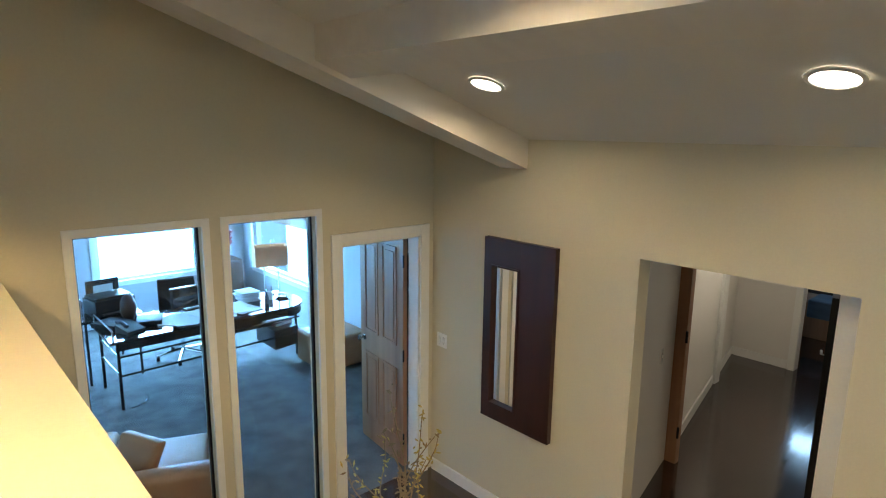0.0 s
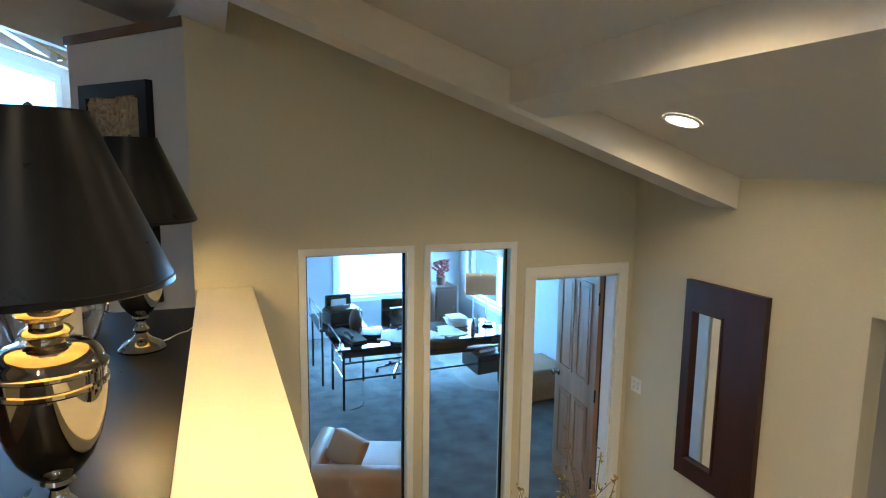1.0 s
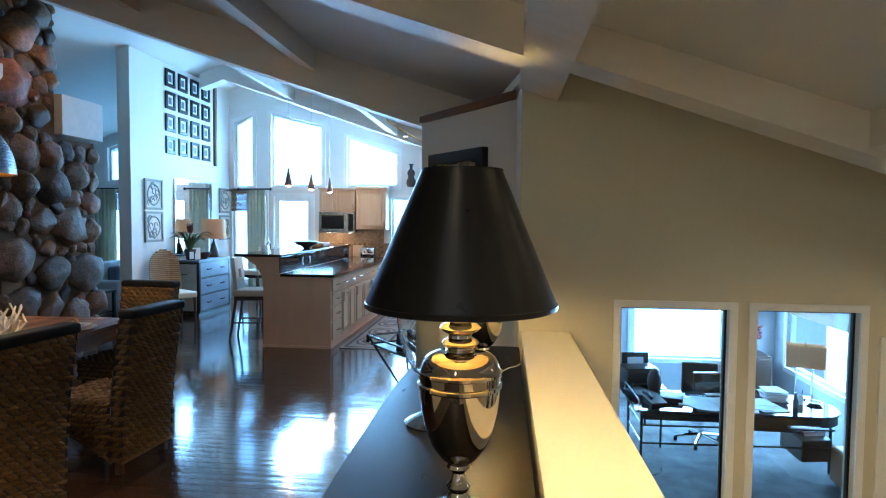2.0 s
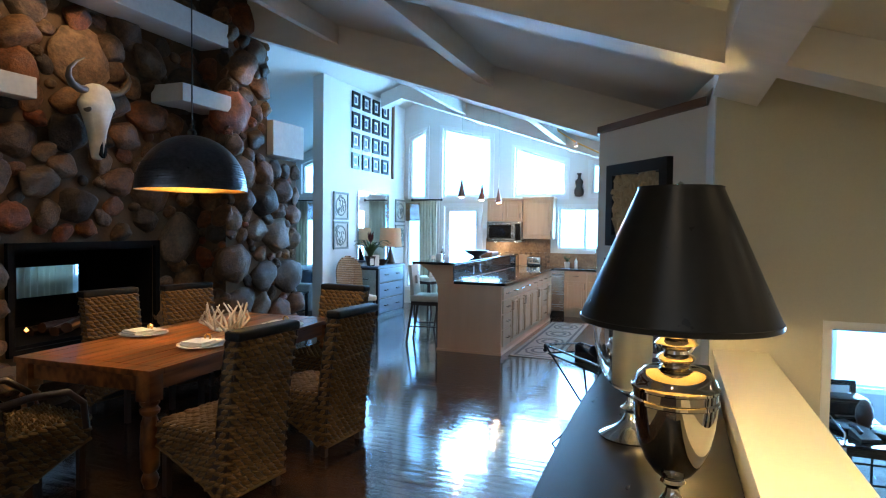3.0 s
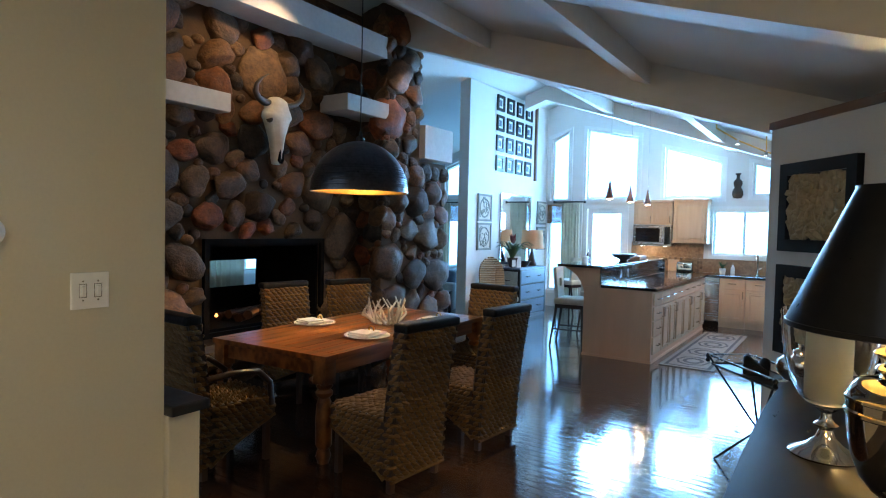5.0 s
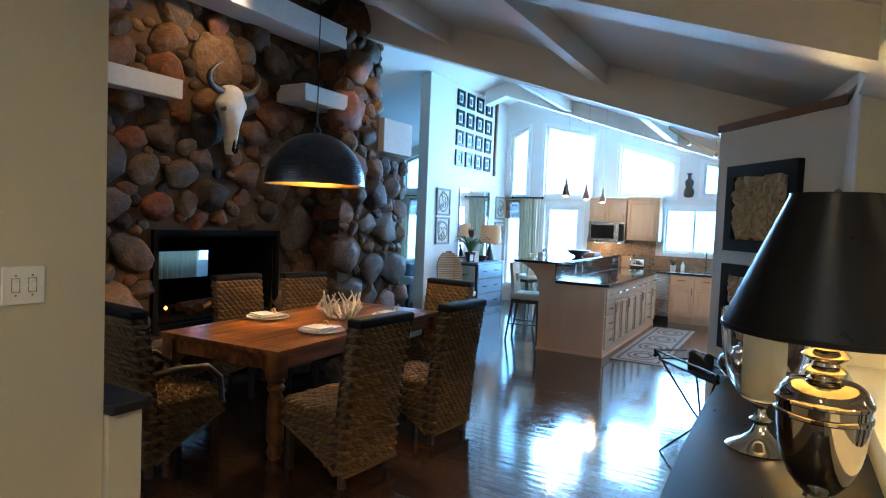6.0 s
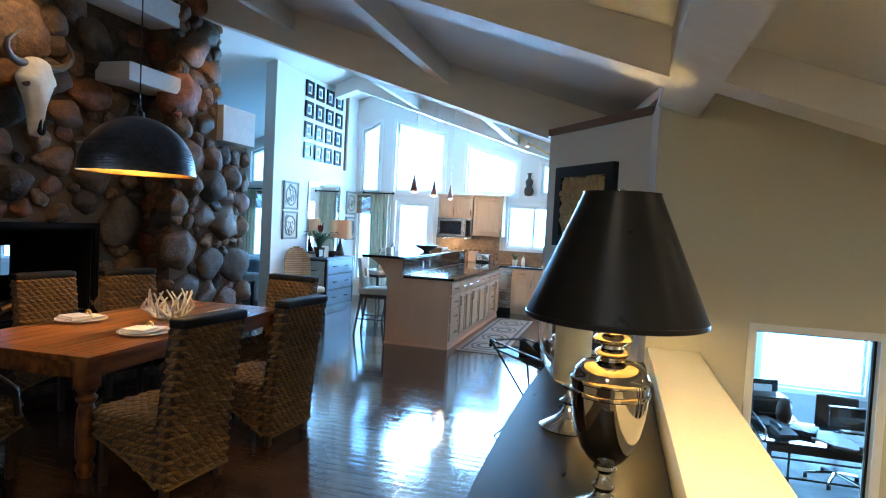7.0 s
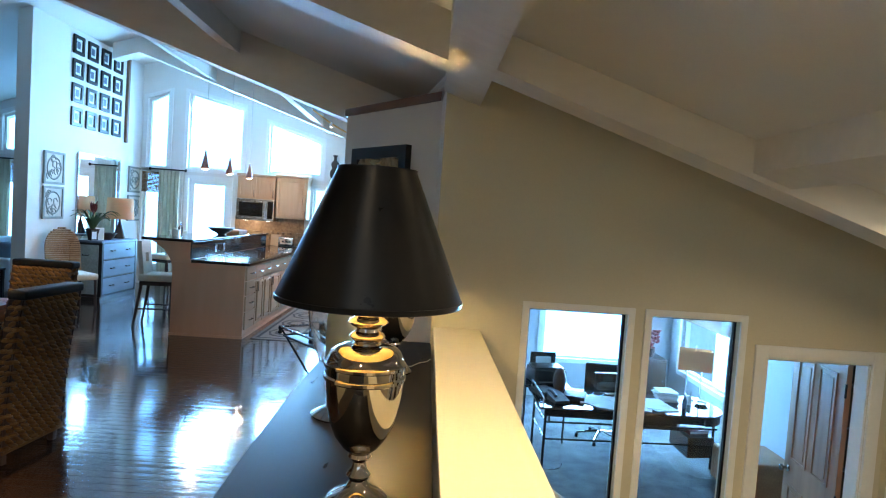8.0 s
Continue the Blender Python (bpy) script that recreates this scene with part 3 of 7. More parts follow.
window(1, -2.44, -2.03, 2.28, 3.60, 3.77, 11.3, 11.46)
window(2, -1.65, -0.58, 2.31, 3.78, 3.54, 11.3, 11.46)
window(3, -0.07, 0.97, 2.32, 3.31, 2.99, 11.3, 11.46)
window(4, 1.47, 2.5, 2.35, 2.96, 2.66, 11.3, 11.46)
window(5, 0.84, 1.88, 1.25, 2.09, 2.09, 11.3, 11.46, mullion=(1.36,))
window(6, -2.49, -1.78, 0.35, 2.20, 2.20, 11.3, 11.46, mullion=(-2.13,))
window(7, -5.2, -3.0, 0.5, 2.2, 2.2, 11.3, 11.46, mullion=(-4.1,))
window(8, -5.2, -3.0, 2.4, 3.1, 3.85, 11.3, 11.46, mullion=(-4.1,))
window(9, -8.2, -5.8, 0.5, 2.2, 2.2, 11.3, 11.46, mullion=(-7.0,))
window(10, 5.14, 6.54, -0.50, 0.86, 0.86, 9.2, 9.35)
window(11, 6.8, 8.8, -0.48, 0.86, 0.86, 7.3, 7.45, mullion=(7.8,), axis="x")
window(12, 7.4, 9.6, 0.5, 2.2, 2.2, -9.15, -9.0, mullion=(8.5,), axis="x", face=1, cross=(1.35,))

# glazed garden door
gd = tagged(thing("door_garden", "white painted garden door with one tall glass pane", "door"), kind="structure")
bm, inner = bar_frame([(-1.60, 0.0), (-0.81, 0.0), (-0.81, 2.11), (-1.60, 2.11)], 0.10, 11.36, 11.40, "y")
part("door_leaf", bm, M_TRIM, gd)
part("pane", prism(inner, 11.377, 11.383, "y"), M_PANE, gd).visible_shadow = False
part("casing", bar_frame([(-1.67, -0.08), (-0.74, -0.08), (-0.74, 2.18), (-1.67, 2.18)], 0.07, 11.282, 11.2995, "y")[0], M_TRIM, gd)
part("door_handle", tube([(-0.87, 11.36, 1.0), (-0.87, 11.30, 1.0), (-0.97, 11.30, 1.0)], 0.01), M_NICKEL, gd)

# interior office windows and doorway casings
for n, (a, b) in ((13, W1), (14, W2)):
    window(n, a, b, LOW + 0.10, 1.12, 1.12, 3.36, 3.48, casing=0.045, sash=M_IRON)
dc = tagged(thing("door_office_casing", "white painted door casing", "trim"), kind="structure")
for x0, x1, z1 in ((DR[0] - 0.085, DR[0], 0.975), (DR[1], DR[1] + 0.085, 0.975)):
    part("casing", box(x0, x1, 3.338, 3.3595, LOW, z1, 0.003), M_TRIM, dc)
part("casing", box(DR[0], DR[1], 3.338, 3.3595, 0.89, 0.975, 0.003), M_TRIM, dc)
for x in (DR[0] + 0.0005, DR[1] - 0.0155):
    part("jamb", box(x, x + 0.015, 3.361, 3.479, LOW, 0.875), M_TRIM, dc)
part("jamb", box(DR[0] + 0.016, DR[1] - 0.016, 3.361, 3.479, 0.875, 0.8895), M_TRIM, dc)

for name, a in (("baseboard_mirror_wall", (6.303, 6.3195, 1.57, 3.34, LOW, LOW + 0.10)), ("baseboard_stairs", (6.303, 6.3195, -3.9, 0.47, LOW, LOW + 0.10)),
                ("baseboard_hall_end", (11.083, 11.0995, 2.13, 2.79, LOW, LOW + 0.11)),
                ("baseboard_gallery", (-2.5495, -2.532, 8.06, 11.28, 0, 0.12)),
                ("baseboard_gallery_end", (-2.76, -2.54, 8.03, 8.0495, 0, 0.12))):
    structure(name, box(*a, 0.003), M_TRIM, "white painted baseboard")


for name, a, b, f, s in (("baseboard_hall_north", 8.12, 9.9, north, -1), ("baseboard_hall_north_far", 10.1, 11.08, north, -1), ("baseboard_hall_south", 6.5, 11.05, south, 1)):
    structure(name, prism([(a, f(a) + s * 0.001), (b, f(b) + s * 0.001), (b, f(b) + s * 0.018), (a, f(a) + s * 0.018)], LOW, LOW + 0.11), M_TRIM, "white painted baseboard")


def wall_plate(name, label, m, rockers=2):
    pl = thing(name, label, "light switch", m)
    part("plate", box(-0.058 if rockers == 2 else -0.036, 0.058 if rockers == 2 else 0.036, -0.009, 0, -0.058, 0.058, 0.003), M_PLATE, pl)
    for i in range(rockers):
        x = (i - (rockers - 1) / 2) * 0.046
        part("switch", box(x - 0.006, x + 0.006, -0.019, -0.0092, -0.014, 0.014, 0.002), M_PLATE, pl)
        part("switch_slot", bar_frame([(x - 0.012, -0.022), (x + 0.012, -0.022), (x + 0.012, 0.022), (x - 0.012, 0.022)], 0.002, -0.0096, -0.0091, "y")[0], M_STEEL, pl)
        for z in (-0.03, 0.03):
            part("screw", lathe([(0, 0), (0.003, 0), (0.003, 0.0015), (0, 0.0015)], 8, m=pose(x, -0.009, z, 90)), M_STEEL, pl)
    return pl


wall_plate("switch_plate", "white double light switch on the cream wall", pose(0.8785, 0.176, 1.435, rz=90))
wall_plate("switch_plate", "white light switch beside the office door", pose(6.3195, 3.235, 0.03, rz=-90))
wall_plate("switch_plate", "small white switch on the hall wall", pose(7.55, north(7.55) - 0.0005, -0.05, rz=math.degrees(math.atan(HALL))), 1)

th = thing("thermostat", "round white thermostat on the cream wall", "thermostat", pose(0.8785, -0.10, 1.62, rz=90))
part("body", lathe([(0, 0), (0.042, 0), (0.044, 0.004), (0.042, 0.018), (0.034, 0.024), (0, 0.025)], 32, m=pose(0, -0.001, 0, 90)), M_PLATE, th, smooth=True)
part("dial", lathe([(0.024, 0.0252), (0.030, 0.0252), (0.030, 0.028), (0.024, 0.028), (0.024, 0.0252)], 32, m=pose(0, -0.001, 0, 90)), M_PLATE, th, smooth=True)

# recessed lights over the stairs; fittings at negative y are unseen additions
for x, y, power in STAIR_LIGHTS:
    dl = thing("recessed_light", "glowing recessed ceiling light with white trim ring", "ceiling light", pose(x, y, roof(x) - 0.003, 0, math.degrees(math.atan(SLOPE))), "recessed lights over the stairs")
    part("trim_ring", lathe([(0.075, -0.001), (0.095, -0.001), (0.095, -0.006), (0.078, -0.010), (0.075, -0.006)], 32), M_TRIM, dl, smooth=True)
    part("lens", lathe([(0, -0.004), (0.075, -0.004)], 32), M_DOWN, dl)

for x, y in ((2.6, -1.5), (2.6, -3.0)):
    dl = thing("recessed_light", "glowing recessed ceiling light with white trim ring", "ceiling light", pose(x, y, roof(x) - 0.003, 0, math.degrees(math.atan(SLOPE))), "recessed lights over the landing")
    part("trim_ring", lathe([(0.075, -0.001), (0.095, -0.001), (0.095, -0.006), (0.078, -0.010), (0.075, -0.006)], 32), M_TRIM, dl, smooth=True)
    part("lens", lathe([(0, -0.004), (0.075, -0.004)], 32), M_DOWN, dl)

# ---- half wall console, lamps and what stands on it ----
console = thing("console_table", "long black console table with a bowed front edge", "console table", pose(0, 0, 0))
edge = [(3.205, 0.30), (3.205, 3.34)]
bow = []
for i in range(25):
    s = i / 24
    bow.append((2.60 + 0.10 * (2 * s - 1) ** 4 - 0.02 * math.sin(s * math.pi), 3.34 - 3.04 * s))
part("tabletop", prism(edge + bow, 0.815, 0.85, "z", bevel=0.006), M_CONSOLE, console)
part("apron", prism([(3.19, 0.36), (3.19, 3.30)] + [(x + 0.04, y * 0.985 + 0.03) for x, y in bow], 0.70, 0.8148, "z"), M_CONSOLE, console)
for x, y in ((3.14, 0.44), (3.14, 3.2), (2.74, 0.46), (2.74, 3.2), (2.70, 1.8)):
    part("leg", box(x - 0.03, x + 0.03, y - 0.03, y + 0.03, 0, 0.6995, 0.006), M_BLACK, console)


def table_lamp(m, lit):
    la = thing("table_lamp", "polished nickel urn table lamp with a black cone shade" + (", lit" if lit else ""), "table lamp", m, "pair of console lamps")
    base = [(0, 0), (0.098, 0), (0.100, 0.008), (0.092, 0.018), (0.088, 0.024), (0.080, 0.034), (0.050, 0.048), (0.032, 0.062), (0.024, 0.078), (0.030, 0.088), (0.034, 0.094), (0.028, 0.102),
            (0.020, 0.115), (0.018, 0.130), (0.026, 0.140), (0.034, 0.146), (0.030, 0.155)]
    part("foot", lathe(base, 48), M_NICKEL, la, smooth=True)
    urn = [(0.028, 0.155), (0.050, 0.172), (0.074, 0.205), (0.092, 0.250), (0.102, 0.300), (0.107, 0.340), (0.1085, 0.362), (0.113, 0.366), (0.113, 0.374), (0.108, 0.378), (0.109, 0.398), (0.113, 0.401), (0.113, 0.408), (0.108, 0.412),
           (0.104, 0.424), (0.096, 0.440), (0.082, 0.452), (0.062, 0.458), (0.040, 0.460)]
    part("urn", lathe(urn, 64), M_NICKEL, la, smooth=True)
    neck = [(0.040, 0.460), (0.034, 0.466), (0.044, 0.474), (0.050, 0.482), (0.044, 0.490), (0.032, 0.496), (0.030, 0.504), (0.046, 0.512), (0.056, 0.522), (0.046, 0.532), (0.030, 0.538), (0.026, 0.546), (0.036, 0.552), (0.042, 0.558), (0.034, 0.566), (0.020, 0.572), (0.018, 0.640), (0, 0.640)]
    part("neck", lathe(neck, 48), M_NICKEL, la, smooth=True)
    part("bulb", lathe([(0, 0.642), (0.014, 0.645), (0.028, 0.675), (0.032, 0.705), (0.024, 0.730), (0, 0.742)], 16), M_BULB if lit else M_CERAMIC, la, smooth=True)
    part("dish", lathe([(0.018, 0.574), (0.060, 0.582), (0.064, 0.588), (0.058, 0.586), (0.018, 0.580)], 32), M_CERAMIC, la, smooth=True)
    part("harp", tube([(0.02, 0, 0.60), (0.055, 0, 0.66), (0.06, 0, 0.78), (0.03, 0, 0.89), (0, 0, 0.915), (-0.03, 0, 0.89), (-0.06, 0, 0.78), (-0.055, 0, 0.66), (-0.02, 0, 0.60)], 0.003, 6), M_NICKEL, la)
    shade = part("shade", lathe([(0.246, 0.582), (0.252, 0.578), (0.253, 0.590), (0.108, 0.934), (0.109, 0.940), (0.103, 0.940), (0.102, 0.934), (0.2465, 0.590), (0.246, 0.582)], 64), M_SHADE, la, "glossy black paper shade", smooth=True)
    # added ring narrows the top opening to dim the light on the beam
    part("shade_baffle", lathe([(0.050, 0.926), (0.1015, 0.926), (0.1015, 0.930), (0.050, 0.930), (0.050, 0.926)], 48), M_SHADE, shade)
    part("lining", lathe([(0.2455, 0.584), (0.2455, 0.590), (0.1015, 0.932)], 64), M_LINING, shade, "gold paper lining", smooth=True)
    part("rim", lathe([(0.252, 0.578), (0.2545, 0.580), (0.2545, 0.592), (0.250, 0.594)], 64), M_SHADE, shade, smooth=True)
    part("finial", lathe([(0, 0.915), (0.006, 0.916), (0.004, 0.925), (0.011, 0.935), (0.008, 0.950), (0, 0.956)], 16), M_NICKEL, la, smooth=True)
    return la


table_lamp(pose(2.99, 1.085, 0.8505), True)
table_lamp(pose(3.00, 2.56, 0.8505, rz=40), True)
for y in (1.085, 2.56):
    lamp("lamp_bulb", "POINT", pose(2.99, y, 1.545), 84.0 if y < 2 else 58.0, (1.0, 0.70, 0.30), 0.045)
cord = thing("lamp_cord", "thin pale lamp cord lying on the console", "cord")
part("cable", tube([(3.05, 2.62, 0.854), (3.10, 2.68, 0.854), (3.14, 2.76, 0.855), (3.18, 2.80, 0.854), (3.20, 2.86, 0.854)], 0.003, 6), M_CERAMIC, cord)


def hurricane(m):
    h = thing("hurricane_lantern", "clear glass hurricane vase holding a cream pillar candle", "candle holder", m)
    part("foot", lathe([(0, 0), (0.085, 0), (0.088, 0.006), (0.072, 0.018), (0.046, 0.034), (0.024, 0.060), (0.016, 0.085), (0.020, 0.094), (0.030, 0.102), (0.020, 0.110), (0.013, 0.124), (0.013, 0.140), (0.024, 0.150), (0.034, 0.160), (0, 0.162)], 40), M_CHROME, h, "silver pedestal foot", smooth=True)
    part("glass_vase", lathe([(0.02, 0.163), (0.040, 0.166), (0.066, 0.190), (0.090, 0.240), (0.106, 0.310), (0.114, 0.380), (0.118, 0.470), (0.115, 0.470), (0.111, 0.380), (0.103, 0.311), (0.087, 0.242), (0.063, 0.193), (0.038, 0.170), (0.02, 0.168)], 48), M_GLASS, h, smooth=True)
    part("candle", lathe([(0, 0.172), (0.050, 0.172), (0.056, 0.180), (0.056, 0.405), (0.050, 0.412), (0.012, 0.405), (0, 0.402)], 32), M_WAX, h, "cream pillar candle", smooth=True)
    return h


hurricane(pose(2.835, 1.84, 0.8505) @ Matrix.Diagonal((1.36, 1.36, 1.14, 1)))
jar = thing("silver_jar", "small dented silver jar on the console", "jar", pose(2.66, 3.10, 0.8505) @ Matrix.Diagonal((1.15, 1.15, 1.15, 1)))
part("body", lathe([(0, 0), (0.045, 0), (0.050, 0.008), (0.075, 0.035), (0.082, 0.065), (0.072, 0.095), (0.046, 0.115), (0.044, 0.125), (0, 0.127)], 32), M_CHROME, jar, smooth=True)
part("lid", lathe([(0.050, 0.126), (0.046, 0.134), (0.020, 0.146), (0.008, 0.150), (0.013, 0.160), (0.008, 0.170), (0, 0.172)], 24), M_CHROME, jar, smooth=True)
part("handle", tube([(0.075, 0, 0.05), (0.11, 0, 0.06), (0.115, 0, 0.09), (0.07, 0, 0.105)], 0.006), M_CHROME, jar)

# wrought iron tray stand at the end of the console
st = thing("tray_stand", "black wrought iron folding tray stand", "tray stand", pose(2.43, 3.81, 0))
c = [(-0.37, 0.20), (-0.12, 0.40), (0.37, -0.19), (0.12, -0.39)]
# steel colour carries the pale highlight along the iron top rail
part("top_rail", tube([(x, y, 0.76) for x, y in c], 0.009, 8, closed=True), M_STEEL, st, "iron rail coloured pale for its highlight")
part("lower_rail", tube([(x * 0.92, y * 0.92, 0.70) for x, y in c], 0.006, 8, closed=True), M_IRON, st)
part("tray", prism([(x * 0.92, y * 0.92) for x, y in c], 0.690, 0.696), M_IRON, st)
for i, (x, y) in enumerate(c):
    q = c[(i + 2) % 4]
    part("leg", tube([(x, y, 0.76), (x * 0.4 + q[0] * 0.2, y * 0.4 + q[1] * 0.2, 0.40), (q[0] * 0.8, q[1] * 0.8, 0.0)], 0.008, 8), M_IRON, st)
    part("finial", lathe([(0, 0.70), (0.016, 0.712), (0.018, 0.722), (0.010, 0.735), (0.016, 0.748), (0.010, 0.768), (0, 0.772)], 12, m=pose(x, y, 0)), M_IRON, st, smooth=True)
scarf = thing("folded_cloth", "crumpled black cloth lying on the iron tray", "cloth", pose(2.40, 3.85, 0.6965))
bm = bmesh.new()
bmesh.ops.create_grid(bm, x_segments=18, y_segments=18, size=0.09)
for v in bm.verts:
    v.co.z = 0.015 + 0.10 * abs(noise.noise(v.co * 7)) + 0.06 * math.exp(-40 * (v.co.x ** 2 + v.co.y ** 2))
    v.co.x += 0.03 * noise.noise(v.co * 9 + Vector((3, 1, 2)))
low = bmesh.ops.extrude_face_region(bm, geom=bm.faces[:])
for v in [g for g in low["geom"] if isinstance(g, bmesh.types.BMVert)]:
    v.co.z = 0.002
part("cloth", bm, M_LEATHERBK, scarf, smooth=True)

# two shadow box pictures on the angled wall
A, B = Vector((3.18, 3.97, 0)), Vector((2.32, 5.06, 0))
along = (A - B).normalized()
turn = math.degrees(math.atan2(along.y, along.x))


def shadow_box(z0, z1, s0, s1, label):
    w, h = s1 - s0, z1 - z0
    o = B + along * s0
    sb = thing("framed_relief", label, "picture", pose(o.x, o.y, z0, rz=turn) @ pose(0, -0.002, 0), "pictures on the angled wall")
    part("frame", bar_frame([(0, 0), (w, 0), (w, h), (0, h)], 0.095, -0.055, 0, "y")[0], M_BLACK, sb)
    part("backing", box(0.093, w - 0.093, -0.012, -0.002, 0.093, h - 0.093), M_BLACK, sb)
    bm = bmesh.new()
    rnd = random.Random(int(z0 * 100))
    nx, nz = 13, 13
    for i in range(nx):
        for j in range(nz):
            x, z = 0.11 + (w - 0.22) * (i + 0.5) / nx, 0.11 + (h - 0.22) * (j + 0.5) / nz
            m = pose(x + rnd.uniform(-0.016, 0.016), -0.030 - rnd.uniform(0, 0.012), z + rnd.uniform(-0.012, 0.012), rnd.uniform(-50, 50), rnd.uniform(-90, 90), rnd.uniform(-50, 50))
            box(-0.044, 0.044, -0.014, 0.014, -0.026, 0.026, 0.010, bm, m, 1)
    part("relief_panel", bm, M_SHELLS, sb, "tan panel of clustered shells", smooth=True)["kind"] = "stuff"
    return sb


L = (A - B).length
shadow_box(1.53, 2.235, 0.215, 1.04, "black framed square of clustered tan shells")
shadow_box(0.70, 1.42, 0.215, 1.04, "black framed square of clustered tan shells, lower one")

# ---- stairs side: long mirror, alder door, dried branches ----
hm = thing("hall_mirror", "tall mirror in a wide off-centre mahogany frame", "mirror", pose(6.3195, 2.12, -0.41))
bm = bmesh.new()
w, h = 0.63, 1.365
gy0, gy1, gz0, gz1 = 0.31, 0.55, 0.13, 1.16
for y0, y1, z0, z1 in ((0, gy0, 0, h), (gy1, w, 0, h), (gy0, gy1, 0, gz0), (gy0, gy1, gz1, h)):
    box(-0.042, -0.002, y0, y1, z0, z1, 0, bm)
part("frame", bm, M_MAHOG, hm)
part("mirror_glass", box(-0.020, -0.004, gy0 - 0.001, gy1 + 0.001, gz0 - 0.001, gz1 + 0.001), M_MIRROR, hm)
bm = bmesh.new()
for y0, y1, z0, z1 in ((gy0 - 0.012, gy0, gz0, gz1), (gy1, gy1 + 0.012, gz0, gz1), (gy0 - 0.012, gy1 + 0.012, gz0 - 0.012, gz0), (gy0 - 0.012, gy1 + 0.012, gz1, gz1 + 0.012)):
    box(-0.050, -0.0425, y0, y1, z0, z1, 0, bm)
part("bead", bm, M_MAHOG, hm)


def panel_door(name, label, m, width, height, mt, panels):
    d = tagged(thing(name, label, "door", m), kind="structure")
    leaf = bmesh.new()
    box(0, width, -0.018, 0.018, 0, height, 0.002, leaf)
    lf = part("door_leaf", leaf, mt, d)
    for x0, x1, z0, z1 in panels:
        for s in (-1, 1):
            y = s * 0.0185
            part("panel", bar_frame([(x0, z0), (x1, z0), (x1, z1), (x0, z1)], 0.02, min(y, y + s * 0.010), max(y, y + s * 0.010), "y")[0], mt, lf)
            part("panel", box(x0 + 0.045, x1 - 0.045, min(y, y + s * 0.006), max(y, y + s * 0.006), z0 + 0.045, z1 - 0.045, 0.002), mt, lf)
    for s in (-1, 1):
        part("door_handle", lathe([(0, 0), (0.028, 0), (0.028, 0.006), (0.010, 0.012), (0.010, 0.036), (0.022, 0.044), (0.026, 0.056), (0.018, 0.066), (0, 0.068)], 20, m=pose(width - 0.07, s * 0.0185, 0.98, -90 * s)), M_NICKEL, d, smooth=True)
    for z in (0.25, 1.0, height - 0.22):
        part("hinge", tube([(-0.006, 0.02, z - 0.05), (-0.006, 0.02, z + 0.05)], 0.008), M_IRON, d)
    return d


four = [(0.10, 0.33, 0.22, 0.86), (0.40, 0.63, 0.22, 0.86), (0.10, 0.33, 1.06, 1.90), (0.40, 0.63, 1.06, 1.90)]
panel_door("door_office", "knotty alder four panel door standing open", pose(6.15, 3.505, LOW + 0.01, rz=84), 0.72, 2.02, M_PINE, four)

vase = thing("branch_vase", "tall dark floor vase of dried branches and yellow sprigs", "vase", pose(5.16, 2.28, LOW))
part("vase", lathe([(0, 0), (0.09, 0), (0.13, 0.12), (0.14, 0.28), (0.10, 0.44), (0.06, 0.52), (0.075, 0.56), (0.070, 0.56), (0.055, 0.52), (0, 0.50)], 28), M_WOODDK, vase, smooth=True)
rnd = random.Random(4)
for i in range(11):
    a, lean, hgt = rnd.uniform(0, math.tau), rnd.uniform(0.08, 0.42), rnd.uniform(0.45, 0.75) + (0.35 if i == 0 else 0)
    pts = [(0.02 * math.cos(a), 0.02 * math.sin(a), 0.5)]
    for k in range(1, 9):
        s = k / 8
        pts.append((math.cos(a) * lean * s + 0.05 * math.sin(5 * s + i), math.sin(a) * lean * s + 0.05 * math.cos(4 * s + 2 * i), 0.5 + hgt * s - 0.10 * lean * s * s))
    tw = part("branch", tube(pts, 0.007, 6, taper=0.3), M_TWIG, vase)
    bm = bmesh.new()
    for k in range(3, 9):
        for _ in range(3):
            p = Vector(pts[k]) + Vector((rnd.uniform(-0.03, 0.03), rnd.uniform(-0.03, 0.03), rnd.uniform(-0.03, 0.03)))
            lathe([(0, -0.02), (0.006, 0), (0.003, 0.015), (0, 0.022)], 5, bm, Matrix.Translation(p) @ pose(0, 0, 0, rnd.uniform(0, 360), rnd.uniform(0, 360)))
    part("dried_bud", bm, M_FLOWER if i % 2 else M_TWIG, tw)["kind"] = "stuff"

# hall
hd = tagged(thing("door_hall_casing", "natural wood door edge and white casing in the hall", "trim"), kind="structure")
part("door_edge", box(7.95, 8.02, north(7.95) - 0.10, north(7.95) - 0.001, LOW, 0.93, 0.003), M_PINE, hd)
part("casing", box(8.022, 8.10, north(8.02) - 0.07, north(8.02) - 0.001, LOW, 0.95), M_TRIM, hd)
part("casing", box(9.94, 10.06, north(9.94) - 0.035, north(9.94) - 0.001, LOW, 0.95), M_TRIM, hd)
part("casing", box(11.07, 11.0995, 2.04, 2.12, LOW, 0.95), M_TRIM, hd)
for z in (-0.85, 0.02, 0.7):
    part("hinge", tube([(7.945, north(7.95) - 0.105, z - 0.05), (7.945, north(7.95) - 0.105, z + 0.05)], 0.011), M_IRON, hd)
hf = thing("hall_panel_mirror", "dark framed panel leaning on the hall wall", "mirror", pose(7.35, south(7.35) + 0.001, LOW + 0.42, rz=math.degrees(math.atan(HALL))))
part("frame", bar_frame([(0, 0), (0.75, 0), (0.75, 1.45), (0, 1.45)], 0.07, 0.002, 0.04, "y")[0], M_BLACK, hf)
